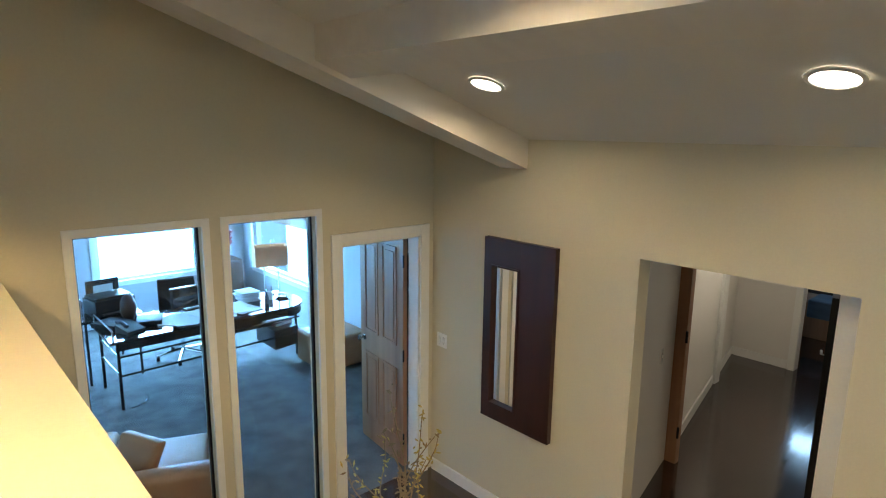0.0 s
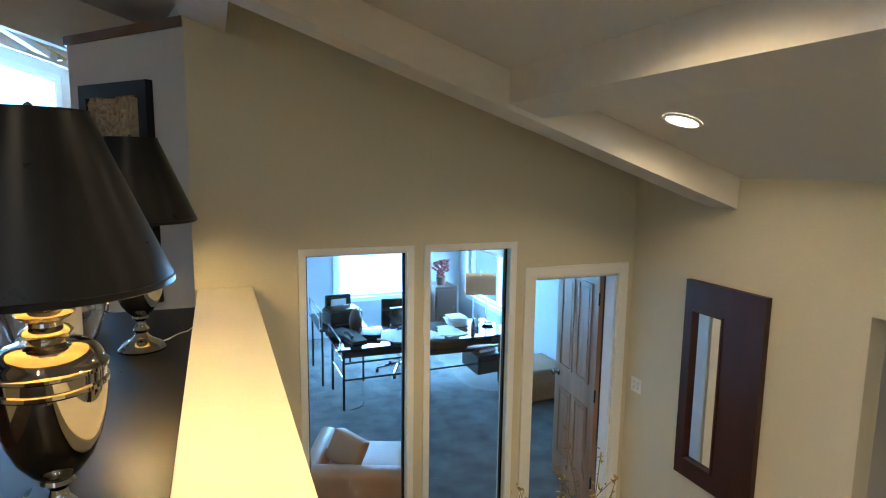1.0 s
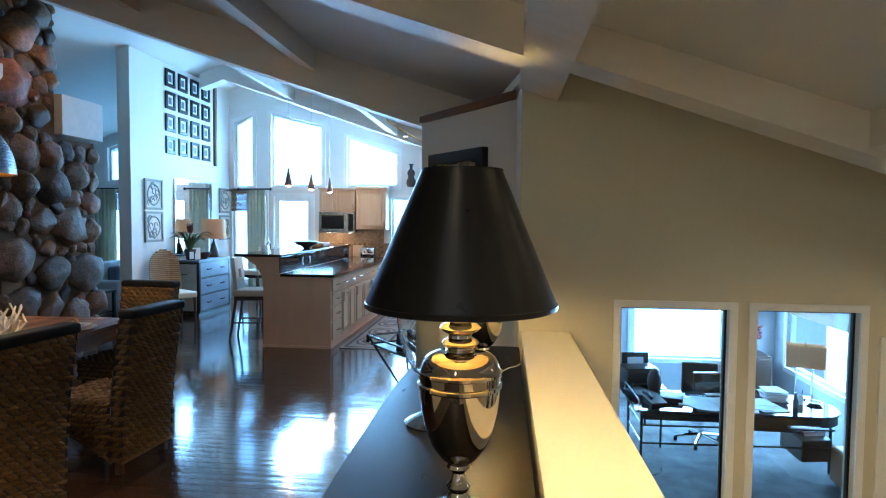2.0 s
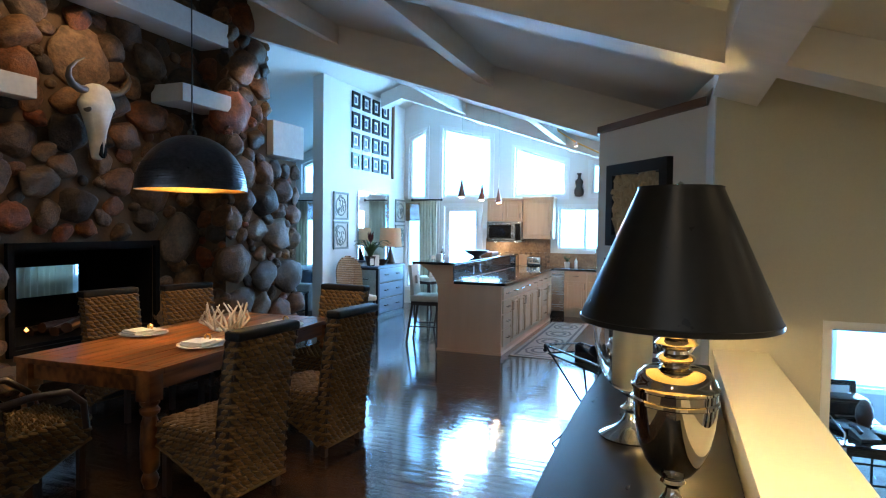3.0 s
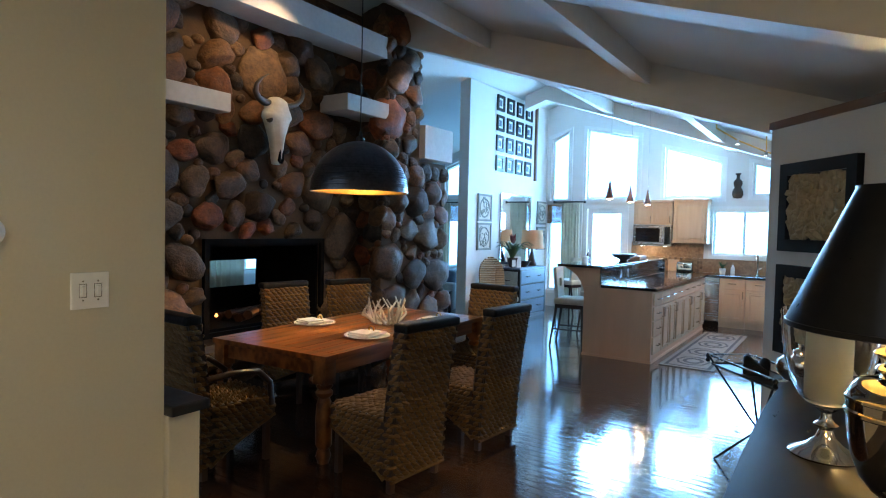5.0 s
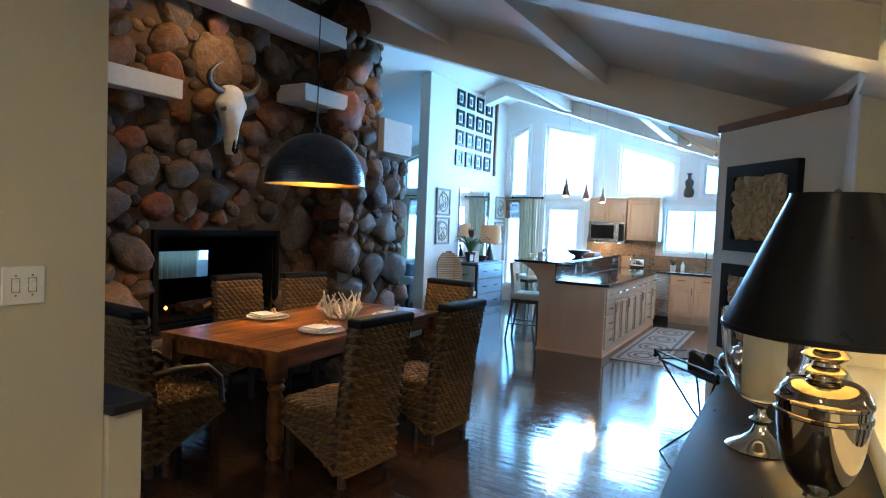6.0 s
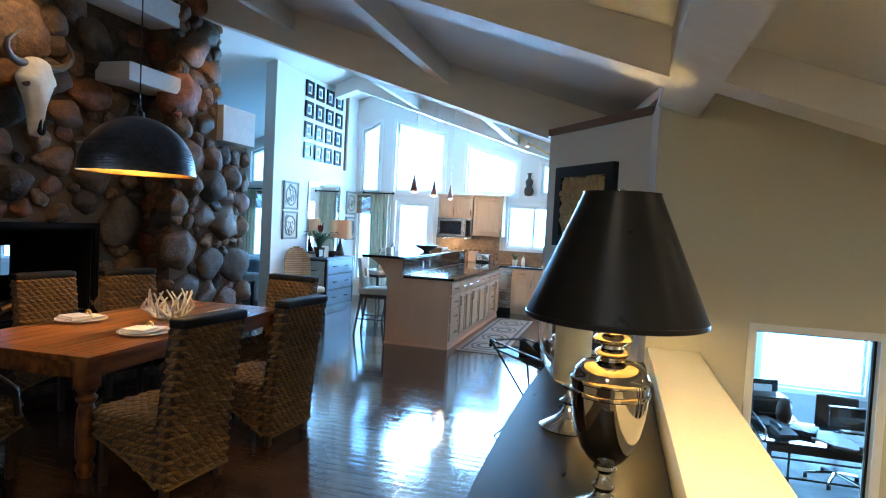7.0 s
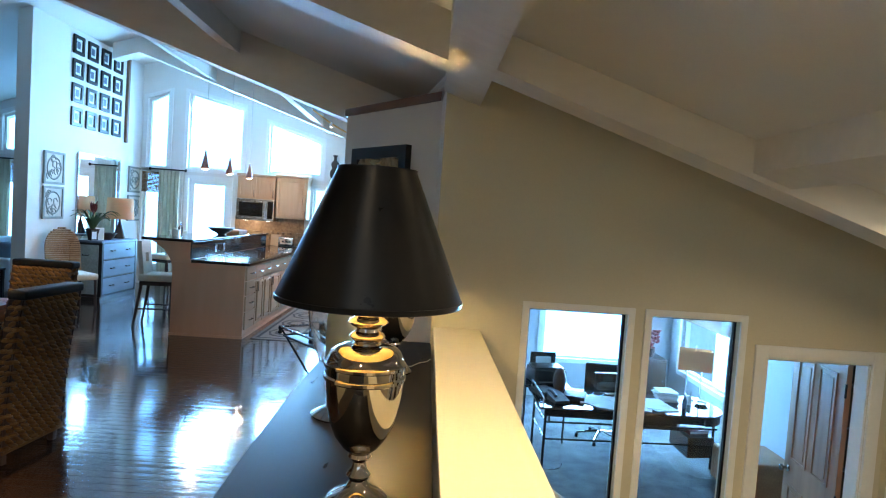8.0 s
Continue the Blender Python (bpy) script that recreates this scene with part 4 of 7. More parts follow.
part("panel", box(0.068, 0.682, 0.004, 0.02, 0.068, 1.382), M_LEATHERBK, hf)
# added point lamp without a fitting, brightens the hall walls
lamp("hall_fill", "POINT", pose(9.5, 1.8, 0.85), 9, (1.0, 0.88, 0.70), 0.08)
# unseen panel added above the doorway head for a blue floor sheen
lamp("far_room_sheen_fill", "AREA", look((13.3, 2.0, 0.80), (10.6, 1.9, -1.0)), 9, (0.4, 0.68, 1.0), 1.1, 0.28)
chest = thing("blanket_chest", "brown wooden chest with a blue blanket over it", "chest", pose(12.9, 2.2, LOW))
part("body", box(-0.30, 0.30, -0.45, 0.45, 0, 0.52, 0.012), M_PINE, chest)
part("blanket", box(-0.32, 0.20, -0.30, 0.20, 0.30, 0.56, 0.03, seg=3), M_GREYPAINT, chest, "folded blue blanket", smooth=True)
hs = tagged(thing("door_hall_side", "white hall door standing closed with lever handle", "door", pose(8.75, south(8.75) + 0.001, LOW, rz=math.degrees(math.atan(HALL)))), kind="structure")
part("door_leaf", box(0.07, 0.87, 0.002, 0.022, 0.01, 2.03, 0.002), M_TRIM, hs)
part("casing", bar_frame([(0, -0.07), (0.94, -0.07), (0.94, 2.11), (0, 2.11)], 0.07, 0.002, 0.034, "y")[0], M_TRIM, hs)
part("door_handle", tube([(0.15, 0.022, 1.0), (0.15, 0.08, 1.0), (0.27, 0.085, 1.0)], 0.011), M_CHROME, hs)

# ---- dining table and chairs ----
tb = thing("dining_table", "large walnut farmhouse dining table with turned legs", "dining table", pose(-0.66, 3.275, 0, rz=3))
n = 7
for i in range(n):
    x0 = -0.49 + 0.98 * i / n
    part("plank", box(x0 + 0.0018, x0 + 0.98 / n - 0.0018, -1.055, 1.055, 0.722, 0.76, 0.002), M_TABLE, tb)
for y in (-1.175, 1.0558):
    part("breadboard_end", box(-0.58, 0.58, y, y + 0.119, 0.722, 0.7605, 0.003), M_TABLE, tb)
for x in (-0.58, 0.491):
    part("border_plank", box(x, x + 0.089, -1.055, 1.055, 0.722, 0.7605, 0.003), M_TABLE, tb)
for x in (-0.53, 0.505):
    part("apron", box(x, x + 0.025, -1.03, 1.03, 0.61, 0.7215, 0.002), M_TABLE, tb)
for y in (-1.125, 1.10):
    part("apron", box(-0.46, 0.46, y, y + 0.025, 0.61, 0.7215, 0.002), M_TABLE, tb)
leg = [(0, 0), (0.030, 0), (0.034, 0.02), (0.042, 0.05), (0.036, 0.08), (0.030, 0.10), (0.044, 0.13), (0.046, 0.30), (0.040, 0.42), (0.030, 0.46), (0.044, 0.48), (0.048, 0.50), (0.034, 0.52), (0.046, 0.54), (0.046, 0.56), (0, 0.56)]
for x in (-0.515, 0.515):
    for y in (-1.11, 1.11):
        bm = lathe([(r * 1.3, z) for r, z in leg], 24)
        box(-0.055, 0.055, -0.055, 0.055, 0.555, 0.7215, 0.003, bm)
        bm.transform(pose(x, y, 0))
        part("leg", bm, M_TABLE, tb, smooth=True)


def weave(origin, across, up, out, rows, cols, bm, depth=0.012, edge_low=None, bend=None, seed=1, back=None):
    """A patch of plaited seagrass: a sheet dark as the shade in its gaps, and rows of short slanted strands over it."""
    rnd = random.Random(seed)
    wide, tall = across.length / cols, up.length / rows
    ux, uy, uz = across.normalized(), up.normalized(), out.normalized()

    def at(u, v):
        p = origin + across * u + up * v
        return p + bend(u, v) if bend else p
    grid = []
    for j in range(13):
        line = []
        for i in range(7):
            u, v = i / 6, j / 12
            lo = edge_low(u) if edge_low else 0
            line.append(back.verts.new(at(u, lo + (1 - lo) * v)))
        grid.append(line)
    for a, b in zip(grid, grid[1:]):
        for i in range(6):
            back.faces.new((a[i], a[i + 1], b[i + 1], b[i]))
    for j in range(rows):
        for i in range(-1, cols + 1):
            u = (i + 0.5 + (0.5 if j % 2 else 0.0)) / cols
            v = (j + 0.5) / rows
            if not 0.0 < u < 1.0 or (edge_low and v < edge_low(u)):
                continue
            c = at(u, v)
            tilt = (0.50 if j % 2 else 0.30) + rnd.uniform(-0.10, 0.10)
            ax, ay = ux * math.cos(tilt) - uy * math.sin(tilt), ux * math.sin(tilt) + uy * math.cos(tilt)
            la, lb, lc = wide * rnd.uniform(0.58, 0.70), tall * rnd.uniform(0.42, 0.52), depth * rnd.uniform(0.75, 1.2)
            rings = []
            for q in (-1.0, -0.72, -0.25, 0.25, 0.72, 1.0):
                r = math.sqrt(max(0.03, 1 - q * q))
                rings.append([bm.verts.new(c + ax * (la * q) + ay * (lb * r * math.cos(w)) + uz * (lc * r * math.sin(w))) for w in (0, 0.8, 1.571, 2.342, 3.142)])
            for a, b in zip(rings, rings[1:]):
                for k in range(4):
                    bm.faces.new((a[k], a[k + 1], b[k + 1], b[k]))


V = Vector


def dining_chair(m, arms=False):
    """Seat runs along +y from the back at y 0."""
    label = "woven seagrass dining chair with a black leather top" + (" and dark arms" if arms else "")
    ch = thing("dining_chair", label, "chair", m, "chairs round the dining table")
    bw, tw, dp = 0.25, 0.265, 0.56

    def lean(u, v):
        return V((0, -0.10 * max(0, v) ** 1.6, 0))
    back = bmesh.new()
    bm = bmesh.new()
    weave(V((-bw - 0.008, 0, 0.09)), V((2 * bw + 0.016, 0, 0)), V((0, 0, 0.93)), V((0, -1, 0)), 28, 9, bm, 0.022, bend=lean, seed=1, back=back)
    for s in (-1, 1):
        weave(V((s * bw, -0.008, 0.09)), V((0, 0.09, 0)), V((0, 0, 0.93)), V((s, 0, 0)), 28, 2, bm, 0.016, bend=lean, seed=2, back=back)

    def lean2(u, v):
        return V((0, -0.10 * (0.38 + 0.62 * v) ** 1.6, 0))
    weave(V((bw + 0.008, 0.085, 0.45)), V((-2 * bw - 0.016, 0, 0)), V((0, 0, 0.57)), V((0, 1, 0)), 17, 9, bm, 0.020, bend=lean2, seed=3, back=back)
    part("backrest", bm, M_RUSH, ch, smooth=True)["kind"] = "stuff"
    bm = bmesh.new()
    weave(V((-bw, 0.05, 0.465)), V((2 * bw, 0, 0)), V((0, dp - 0.05, 0)), V((0, 0, 1)), 16, 9, bm, 0.020, seed=4, back=back)

    def arch(u):
        return 0.62 * u ** 0.8
    weave(V((-bw, 0.07, 0.09)), V((0, dp - 0.07, 0)), V((0, 0, 0.38)), V((-1, 0, 0)), 11, 9, bm, 0.021, edge_low=arch, seed=5, back=back)
    weave(V((bw, 0.07, 0.09)), V((0, dp - 0.07, 0)), V((0, 0, 0.38)), V((1, 0, 0)), 11, 9, bm, 0.021, edge_low=arch, seed=6, back=back)
    weave(V((-bw, dp, 0.30)), V((2 * bw, 0, 0)), V((0, 0, 0.17)), V((0, 1, 0)), 5, 9, bm, 0.018, seed=7, back=back)
    part("seat", bm, M_RUSH, ch, smooth=True)["kind"] = "stuff"
    # dark colour puts the shade between the strands behind them
    part("gap_shade", back, M_WOODDK, ch, "dark sheet for the shade between strands")["kind"] = "stuff"
    hem = [(-bw - 0.006, -0.006, 0.085), (bw + 0.006, -0.006, 0.085)]
    part("hem", tube(hem, 0.011, 6), M_RUSH, ch, smooth=True)
    for s in (-1, 1):
        part("hem", tube([(s * (bw + 0.004), 0.06 + (dp - 0.06) * q, 0.085 + 0.38 * 0.62 * q ** 0.8) for q in np.linspace(0, 1, 8)], 0.010, 6), M_RUSH, ch, smooth=True)
    part("top_roll", box(-tw, tw, -0.125, -0.005, 1.015, 1.075, 0.026, seg=4), M_LEATHERBK, ch, "black leather roll", smooth=True)
    for x in (-0.215, 0.215):
        for y in (0.035, dp - 0.045):
            part("leg", box(x - 0.02, x + 0.02, y - 0.02, y + 0.02, 0, 0.30 if y > 0.1 else 0.14, 0.004), M_WOODDK, ch)
    if arms:
        for s in (-1, 1):
            part("arm", tube([(s * 0.27, 0.02, 0.66), (s * 0.30, 0.18, 0.68), (s * 0.30, 0.38, 0.66), (s * 0.27, 0.50, 0.56), (s * 0.265, 0.52, 0.40)], 0.022, 10), M_WOODDK, ch, smooth=True)
    return ch


chair = dining_chair(pose(0.64, 2.31, 0, rz=85))
for x, y, a in ((0.71, 3.26, 85), (-1.74, 3.32, -97), (-1.52, 4.02, -104), (-0.14, 4.62, 178)):
    copy_thing(chair, pose(x, y, 0, rz=a))
dining_chair(pose(-0.70, 1.50, 0, rz=-3), True)


def place_setting(x, y, turn):
    pl = thing("dinner_plate", "cream round charger plate on the dining table", "plate", pose(x, y, 0.7612) @ Matrix.Diagonal((1.22, 1.22, 1.2, 1)), "plates on the table")
    part("charger", lathe([(0, 0.004), (0.09, 0.004), (0.10, 0.006), (0.150, 0.014), (0.152, 0.018), (0.148, 0.018), (0.10, 0.010), (0, 0.008)], 40), M_CERAMIC, pl, smooth=True)
    part("foot_ring", lathe([(0.07, 0), (0.08, 0), (0.08, 0.004), (0.07, 0.004)], 32), M_CERAMIC, pl)
    nk = thing("napkin", "folded white linen napkin with a small ring on the plate", "napkin", pose(x, y, 0.7615 + 0.0222, rz=turn) @ Matrix.Diagonal((1.2, 1.2, 1.2, 1)), "napkins")
    part("fold", box(-0.115, 0.115, -0.08, 0.08, 0, 0.012, 0.004), M_NAPKIN, nk)
    part("fold", box(-0.11, 0.03, -0.076, 0.076, 0.0122, 0.024, 0.005), M_NAPKIN, nk)
    part("napkin_ring", lathe([(0.020, 0), (0.024, 0.01), (0.020, 0.02), (0.016, 0.01), (0.020, 0)], 16, m=pose(0.035, 0, 0.03, 0, 90)), M_COPPER, nk, smooth=True)


place_setting(-1.05, 3.03, 80)
place_setting(-0.29, 2.87, 95)
place_setting(-0.30, 3.86, 95)
bowl = thing("antler_bowl", "pale antler bowl woven of curved tines", "bowl", pose(-0.59, 3.47, 0.7612))
rnd = random.Random(9)
for i in range(22):
    a = i * 2.4
    r0, r1 = rnd.uniform(0.04, 0.09), rnd.uniform(0.16, 0.22)
    b = a + rnd.uniform(-0.9, 0.9)
    z1 = rnd.uniform(0.14, 0.25)
    pts = [(r0 * math.cos(a), r0 * math.sin(a), 0.008), (0.13 * math.cos((a + b) / 2), 0.13 * math.sin((a + b) / 2), 0.03), (r1 * math.cos(b), r1 * math.sin(b), z1 * 0.6), (r1 * 0.97 * math.cos(b + 0.3), r1 * 0.97 * math.sin(b + 0.3), z1)]
    part("tine", tube(pts, 0.015, 8, taper=0.4), M_BONE, bowl, smooth=True)

pend = thing("dining_pendant", "hammered dark dome pendant lamp with a gilded inside", "pendant lamp", pose(-0.60, 3.09, 1.945))
R, H = 0.414, 0.43
prof = [(R * math.cos(a), H * math.sin(a)) for a in np.linspace(0, 1.52, 22)]
part("dome", lathe([(R + 0.004, -0.006), (R + 0.004, 0.006)] + prof[1:] + [(0, H + 0.002)], 64), M_PEWTER, pend, "hammered dark metal dome", smooth=True)
part("lining", lathe([(R + 0.003, -0.006)] + [(r * 0.985, z * 0.985) for r, z in prof] + [(0, H * 0.985)], 64), M_COPPER, pend, "gilded lining", smooth=True)
for z in np.linspace(0.02, 0.20, 10):
    r = R * math.sqrt(max(0.0, 1 - (z / H) ** 2))
    part("hammered_ridge", tube([((r + 0.001) * math.cos(a), (r + 0.001) * math.sin(a), z) for a in np.linspace(0, math.tau, 49)[:-1]], 0.0035, 5, closed=True), M_PEWTER, pend)
part("socket", lathe([(0, H), (0.035, H), (0.035, H + 0.03), (0.015, H + 0.05), (0.015, H + 0.08), (0, H + 0.08)], 20), M_IRON, pend, smooth=True)
part("bulb", lathe([(0, 0.20), (0.03, 0.215), (0.038, 0.25), (0.02, 0.30), (0, 0.31)], 16), M_BULB, pend, smooth=True)
top = roof(-0.60) - 1.945
part("cord", tube([(0, 0, H + 0.07), (0, 0, top)], 0.005, 6), M_IRON, pend)
lamp("dining_bulb", "POINT", pose(-0.60, 3.09, 2.19), 165, (1.0, 0.70, 0.34), 0.05)
# small warm spots on the upper ledge, washing the chimney breast
lamp("ledge_spot", "SPOT", look((-1.25, 3.3, 3.95), (-2.3, 3.1, 2.9)), 46, (1.0, 0.70, 0.38), 0.04, spot=radians(80))
lamp("ledge_spot", "SPOT", look((-1.25, 5.4, 3.75), (-1.95, 5.4, 3.0)), 18, (1.0, 0.74, 0.44), 0.04, spot=radians(75))

# ---- stone fireplace ----
fp = thing("fireplace", "floor to ceiling river stone fireplace with white mantel slabs", "fireplace", pose(-2.3, 3.6, 0))
O = Vector((-2.3, 3.6, 0))


def local(bm):
    bm.transform(Matrix.Translation(-O))
    return bm


part("chimney_core", local(wall_with_openings(0.6, 6.42, 0, lambda y: 2.60, [(2.81, 4.32, 0.55, 1.44, 1.44)], -3.35, -2.34, "x")), M_MORTAR, fp, "brown mortar body")
part("chimney_core", local(wall_with_openings(0.6, 5.78, 2.60, lambda y: roof(-2.3) + 0.05, [], -3.35, -2.34, "x")), M_MORTAR, fp, "brown mortar body")
part("pier_core", local(box(-2.34, -1.95, 5.02, 5.78, 0, roof(-1.9) + 0.05)), M_MORTAR, fp, "brown mortar pier")
part("pier_core", local(box(-2.34, -1.95, 5.78, 6.42, 0, 2.55)), M_MORTAR, fp, "brown mortar pier")
part("firebox", local(bar_frame([(2.76, 0.50), (4.37, 0.50), (4.37, 1.49), (2.76, 1.49)], 0.055, -2.335, -2.29, "x")[0]), M_FIRE, fp, "black steel firebox surround")
part("firebox_lining", local(bar_frame([(2.812, 0.552), (4.318, 0.552), (4.318, 1.438), (2.812, 1.438)], 0.03, -3.34, -2.345, "x")[0]), M_FIRE, fp, "sooty firebox lining")
part("firebox_back", local(bar_frame([(2.843, 0.583), (4.287, 0.583), (4.287, 1.407), (2.843, 1.407)], 0.02, -3.33, -3.31, "x")[0]), M_FIRE, fp)
for a in ((2.864, 3.50, 0.604, 1.386), (4.2, 4.266, 0.604, 1.386), (3.50, 4.2, 0.604, 0.88), (3.50, 4.2, 1.20, 1.386)):
    part("firebox_back", local(box(-3.33, -3.31, *a)), M_FIRE, fp, "sooty firebox back")
for i in range(4):
    part("log", tube([(-0.45 + 0.1 * i, -0.35 + 0.05 * i, 0.62 + 0.04 * (i % 2)), (-0.50 + 0.05 * i, 0.35 - 0.1 * i, 0.66)], 0.05, 10), M_WOODDK, fp)
for i in range(5):
    part("ember", lathe([(0, -0.02), (0.022, 0), (0, 0.03)], 7, m=pose(-0.35, -0.45 + 0.22 * i, 0.66)), M_EMBER, fp)
part("hearth", local(box(-2.28, -1.98, 0.6, 4.98, 0.30, 0.44, 0.015)), M_MORTAR, fp, "raised stone hearth ledge")
for a in ((-2.30, -2.10, 0.9, 2.90, 2.72, 2.90), (-2.30, -1.86, 4.27, 5.01, 2.97, 3.16), (-2.34, -1.86, 5.79, 6.47, 2.58, 3.03), (-2.30, -1.90, 0.9, 5.01, 3.72, 3.98)):
    part("mantel_slab", local(box(*a, 0.008)), M_SLAB, fp, "white painted mantel slab")

# stones
variants = []
for k in range(12):
    bm = bmesh.new()
    bmesh.ops.create_icosphere(bm, subdivisions=3, radius=1.0)
    off = Vector((k * 7.3, k * 3.1, k * 5.7))
    cutter = random.Random(k + 20)
    planes = [(Vector((cutter.uniform(-1, 1), cutter.uniform(-1, 1), cutter.uniform(-0.5, 0.8))).normalized(), cutter.uniform(0.66, 0.92)) for _ in range(9)]
    for v in bm.verts:
        d = v.co.normalized()
        lump = 1 + 0.20 * noise.noise(d * 1.1 + off) + 0.10 * noise.noise(d * 2.6 + off)
        rough = 0.035 * noise.noise(d * 6 + off) + 0.018 * noise.noise(d * 13 + off)
        e = 3.4 if k % 2 else 2.5
        flat = (abs(d.x) ** e + abs(d.y) ** e + abs(d.z) ** e) ** (-1 / e)
        v.co = d * (min(lump * flat, *[cut / max(0.05, d.dot(nn)) for nn, cut in planes]) + rough)
    me = bpy.data.meshes.new("stone")
    bm.to_mesh(me)
    bm.free()
    me.materials.append(M_STONE)
    me.shade_smooth()
    variants.append(me)


def pack(u0, u1, v0, v1, keep, seed, sizes):
    """Round spots of mixed size that do not overlap."""
    rnd = random.Random(seed)
    spots = []
    for r, tries in sizes:
        for _ in range(tries):
            u, v = rnd.uniform(u0, u1), rnd.uniform(v0, v1)
            rr = r * rnd.uniform(0.85, 1.15)
            if keep(u, v, rr) and all((u - a) ** 2 + ((v - b) * 1.12) ** 2 > (rr + c) ** 2 * 0.76 for a, b, c in spots):
                spots.append((u, v, rr))
    return spots, rnd


def clear_main(u, v, r):
    if 2.76 - r * 0.75 < u < 4.37 + r * 0.75 and 0.50 - r < v < 1.49 + r * 0.75:
        return False
    return v + r * 0.6 < 4.3 and not (u > 4.98 - r * 0.6)


SIZES = ((0.25, 40), (0.19, 130), (0.15, 300), (0.115, 700), (0.085, 1200), (0.058, 900))
STONES = []
spots, rnd = pack(0.9, 5.0, 0.1, 4.3, clear_main, 5, SIZES)
STONES += [((-2.335, u, v), (1, 0, 0), r) for u, v, r in spots]
spots, rnd2 = pack(5.0, 6.45, 0.1, 4.3, lambda u, v, r: u - r * 0.5 > 5.0 and (u + r * 0.55 < 5.80 if v > 2.55 - r else u + r * 0.55 < 6.45) and not (2.5 - r * 0.5 < v < 2.99 + r * 0.6 and u + r > 5.75), 8, SIZES)
STONES += [((-1.95, u, v), (1, 0, 0), r) for u, v, r in spots]
spots, rnd3 = pack(-2.33, -1.95, 0.1, 4.3, lambda u, v, r: u - r * 0.5 > -2.34 and u + r * 0.5 < -1.94 and not (2.92 - r * 0.5 < v < 3.18 + r * 0.5) and not (3.7 - r * 0.5 < v < 4.0 + r * 0.5), 12, SIZES[2:6])
STONES += [((u, 5.02, v), (0, -1, 0), r) for u, v, r in spots]
STONES.sort(key=lambda s: -s[2])
spare = []
for i, (p, nrm, r) in enumerate(STONES):
    k = rnd.randrange(12)
    a, b, dpt = r * rnd.uniform(1.02, 1.34), r * rnd.uniform(0.84, 1.08), min(0.125, r * rnd.uniform(0.42, 0.85))
    axis = Vector(nrm)
    rot = axis.to_track_quat("Z", "Y").to_matrix().to_4x4() @ pose(0, 0, 0, 0, 0, rnd.uniform(-35, 35))
    m = Matrix.Translation(Vector(p) - O) @ rot @ Matrix.Diagonal((a, b, dpt, 1))
    if nrm[0]:
        m = Matrix.Translation(Vector(p) - O) @ Matrix(((0, 0, 1, 0), (1, 0, 0, 0), (0, 1, 0, 0), (0, 0, 0, 1))) @ pose(0, 0, 0, 0, 0, rnd.uniform(-30, 30)) @ Matrix.Diagonal((a, b, dpt, 1))
    if i < 300:
        ob = new("stone", variants[k])
        ob.parent, ob.matrix_basis = fp, m
    else:
        spare.append((variants[k], m))
bm = bmesh.new()
for me, m in spare:
    own = bmesh.new()
    bmesh.ops.create_icosphere(own, subdivisions=2, radius=1.0)
    own.transform(m)
    join(bm, own)
part("small_stone", bm, M_STONE_SMALL, fp, smooth=True)["kind"] = "stuff"

# longhorn skull on the chimney breast
sk = bmesh.new()
rings = [(0.0, 0.030, 0.03), (0.02, 0.052, 0.045), (0.08, 0.060, 0.055), (0.16, 0.066, 0.065), (0.25, 0.080, 0.075), (0.33, 0.102, 0.085), (0.40, 0.125, 0.095), (0.46, 0.150, 0.100), (0.51, 0.178, 0.100), (0.555, 0.170, 0.098),
         (0.60, 0.140, 0.092), (0.65, 0.128, 0.085), (0.69, 0.118, 0.075), (0.72, 0.080, 0.055), (0.735, 0.03, 0.03)]
prev = None
for z, wx, dx in rings:
    ring = []
    for t in np.linspace(0, math.tau, 33)[:-1]:
        c, q = math.cos(t), math.sin(t)
        ridge = 1 + 0.16 * math.exp(-(abs(q) / 0.22) ** 2) * (z < 0.40) - 0.20 * math.exp(-((abs(q) - 0.62) / 0.22) ** 2) * (0.22 < z < 0.50)
        ring.append(sk.verts.new((0.09 + dx * c * (1.0 if c > 0 else 0.6) * ridge, wx * math.copysign(abs(q) ** 0.85, q) * (1 + 0.05 * noise.noise(Vector((z * 9, q * 2, 3)))), z)))
    if prev:
        for i in range(32):
            sk.faces.new((prev[i], prev[(i + 1) % 32], ring[(i + 1) % 32], ring[i]))
    prev = ring
sk.faces.new(prev)
skull = thing("animal_skull", "bleached longhorn cattle skull with dark curved horns", "skull", pose(-2.24, 3.47, 2.28) @ pose(0, 0, 0, 5, 3, 14) @ Matrix.Diagonal((1.1, 1.28, 0.95, 1)))
part("skull", sk, M_BONE, skull, smooth=True)
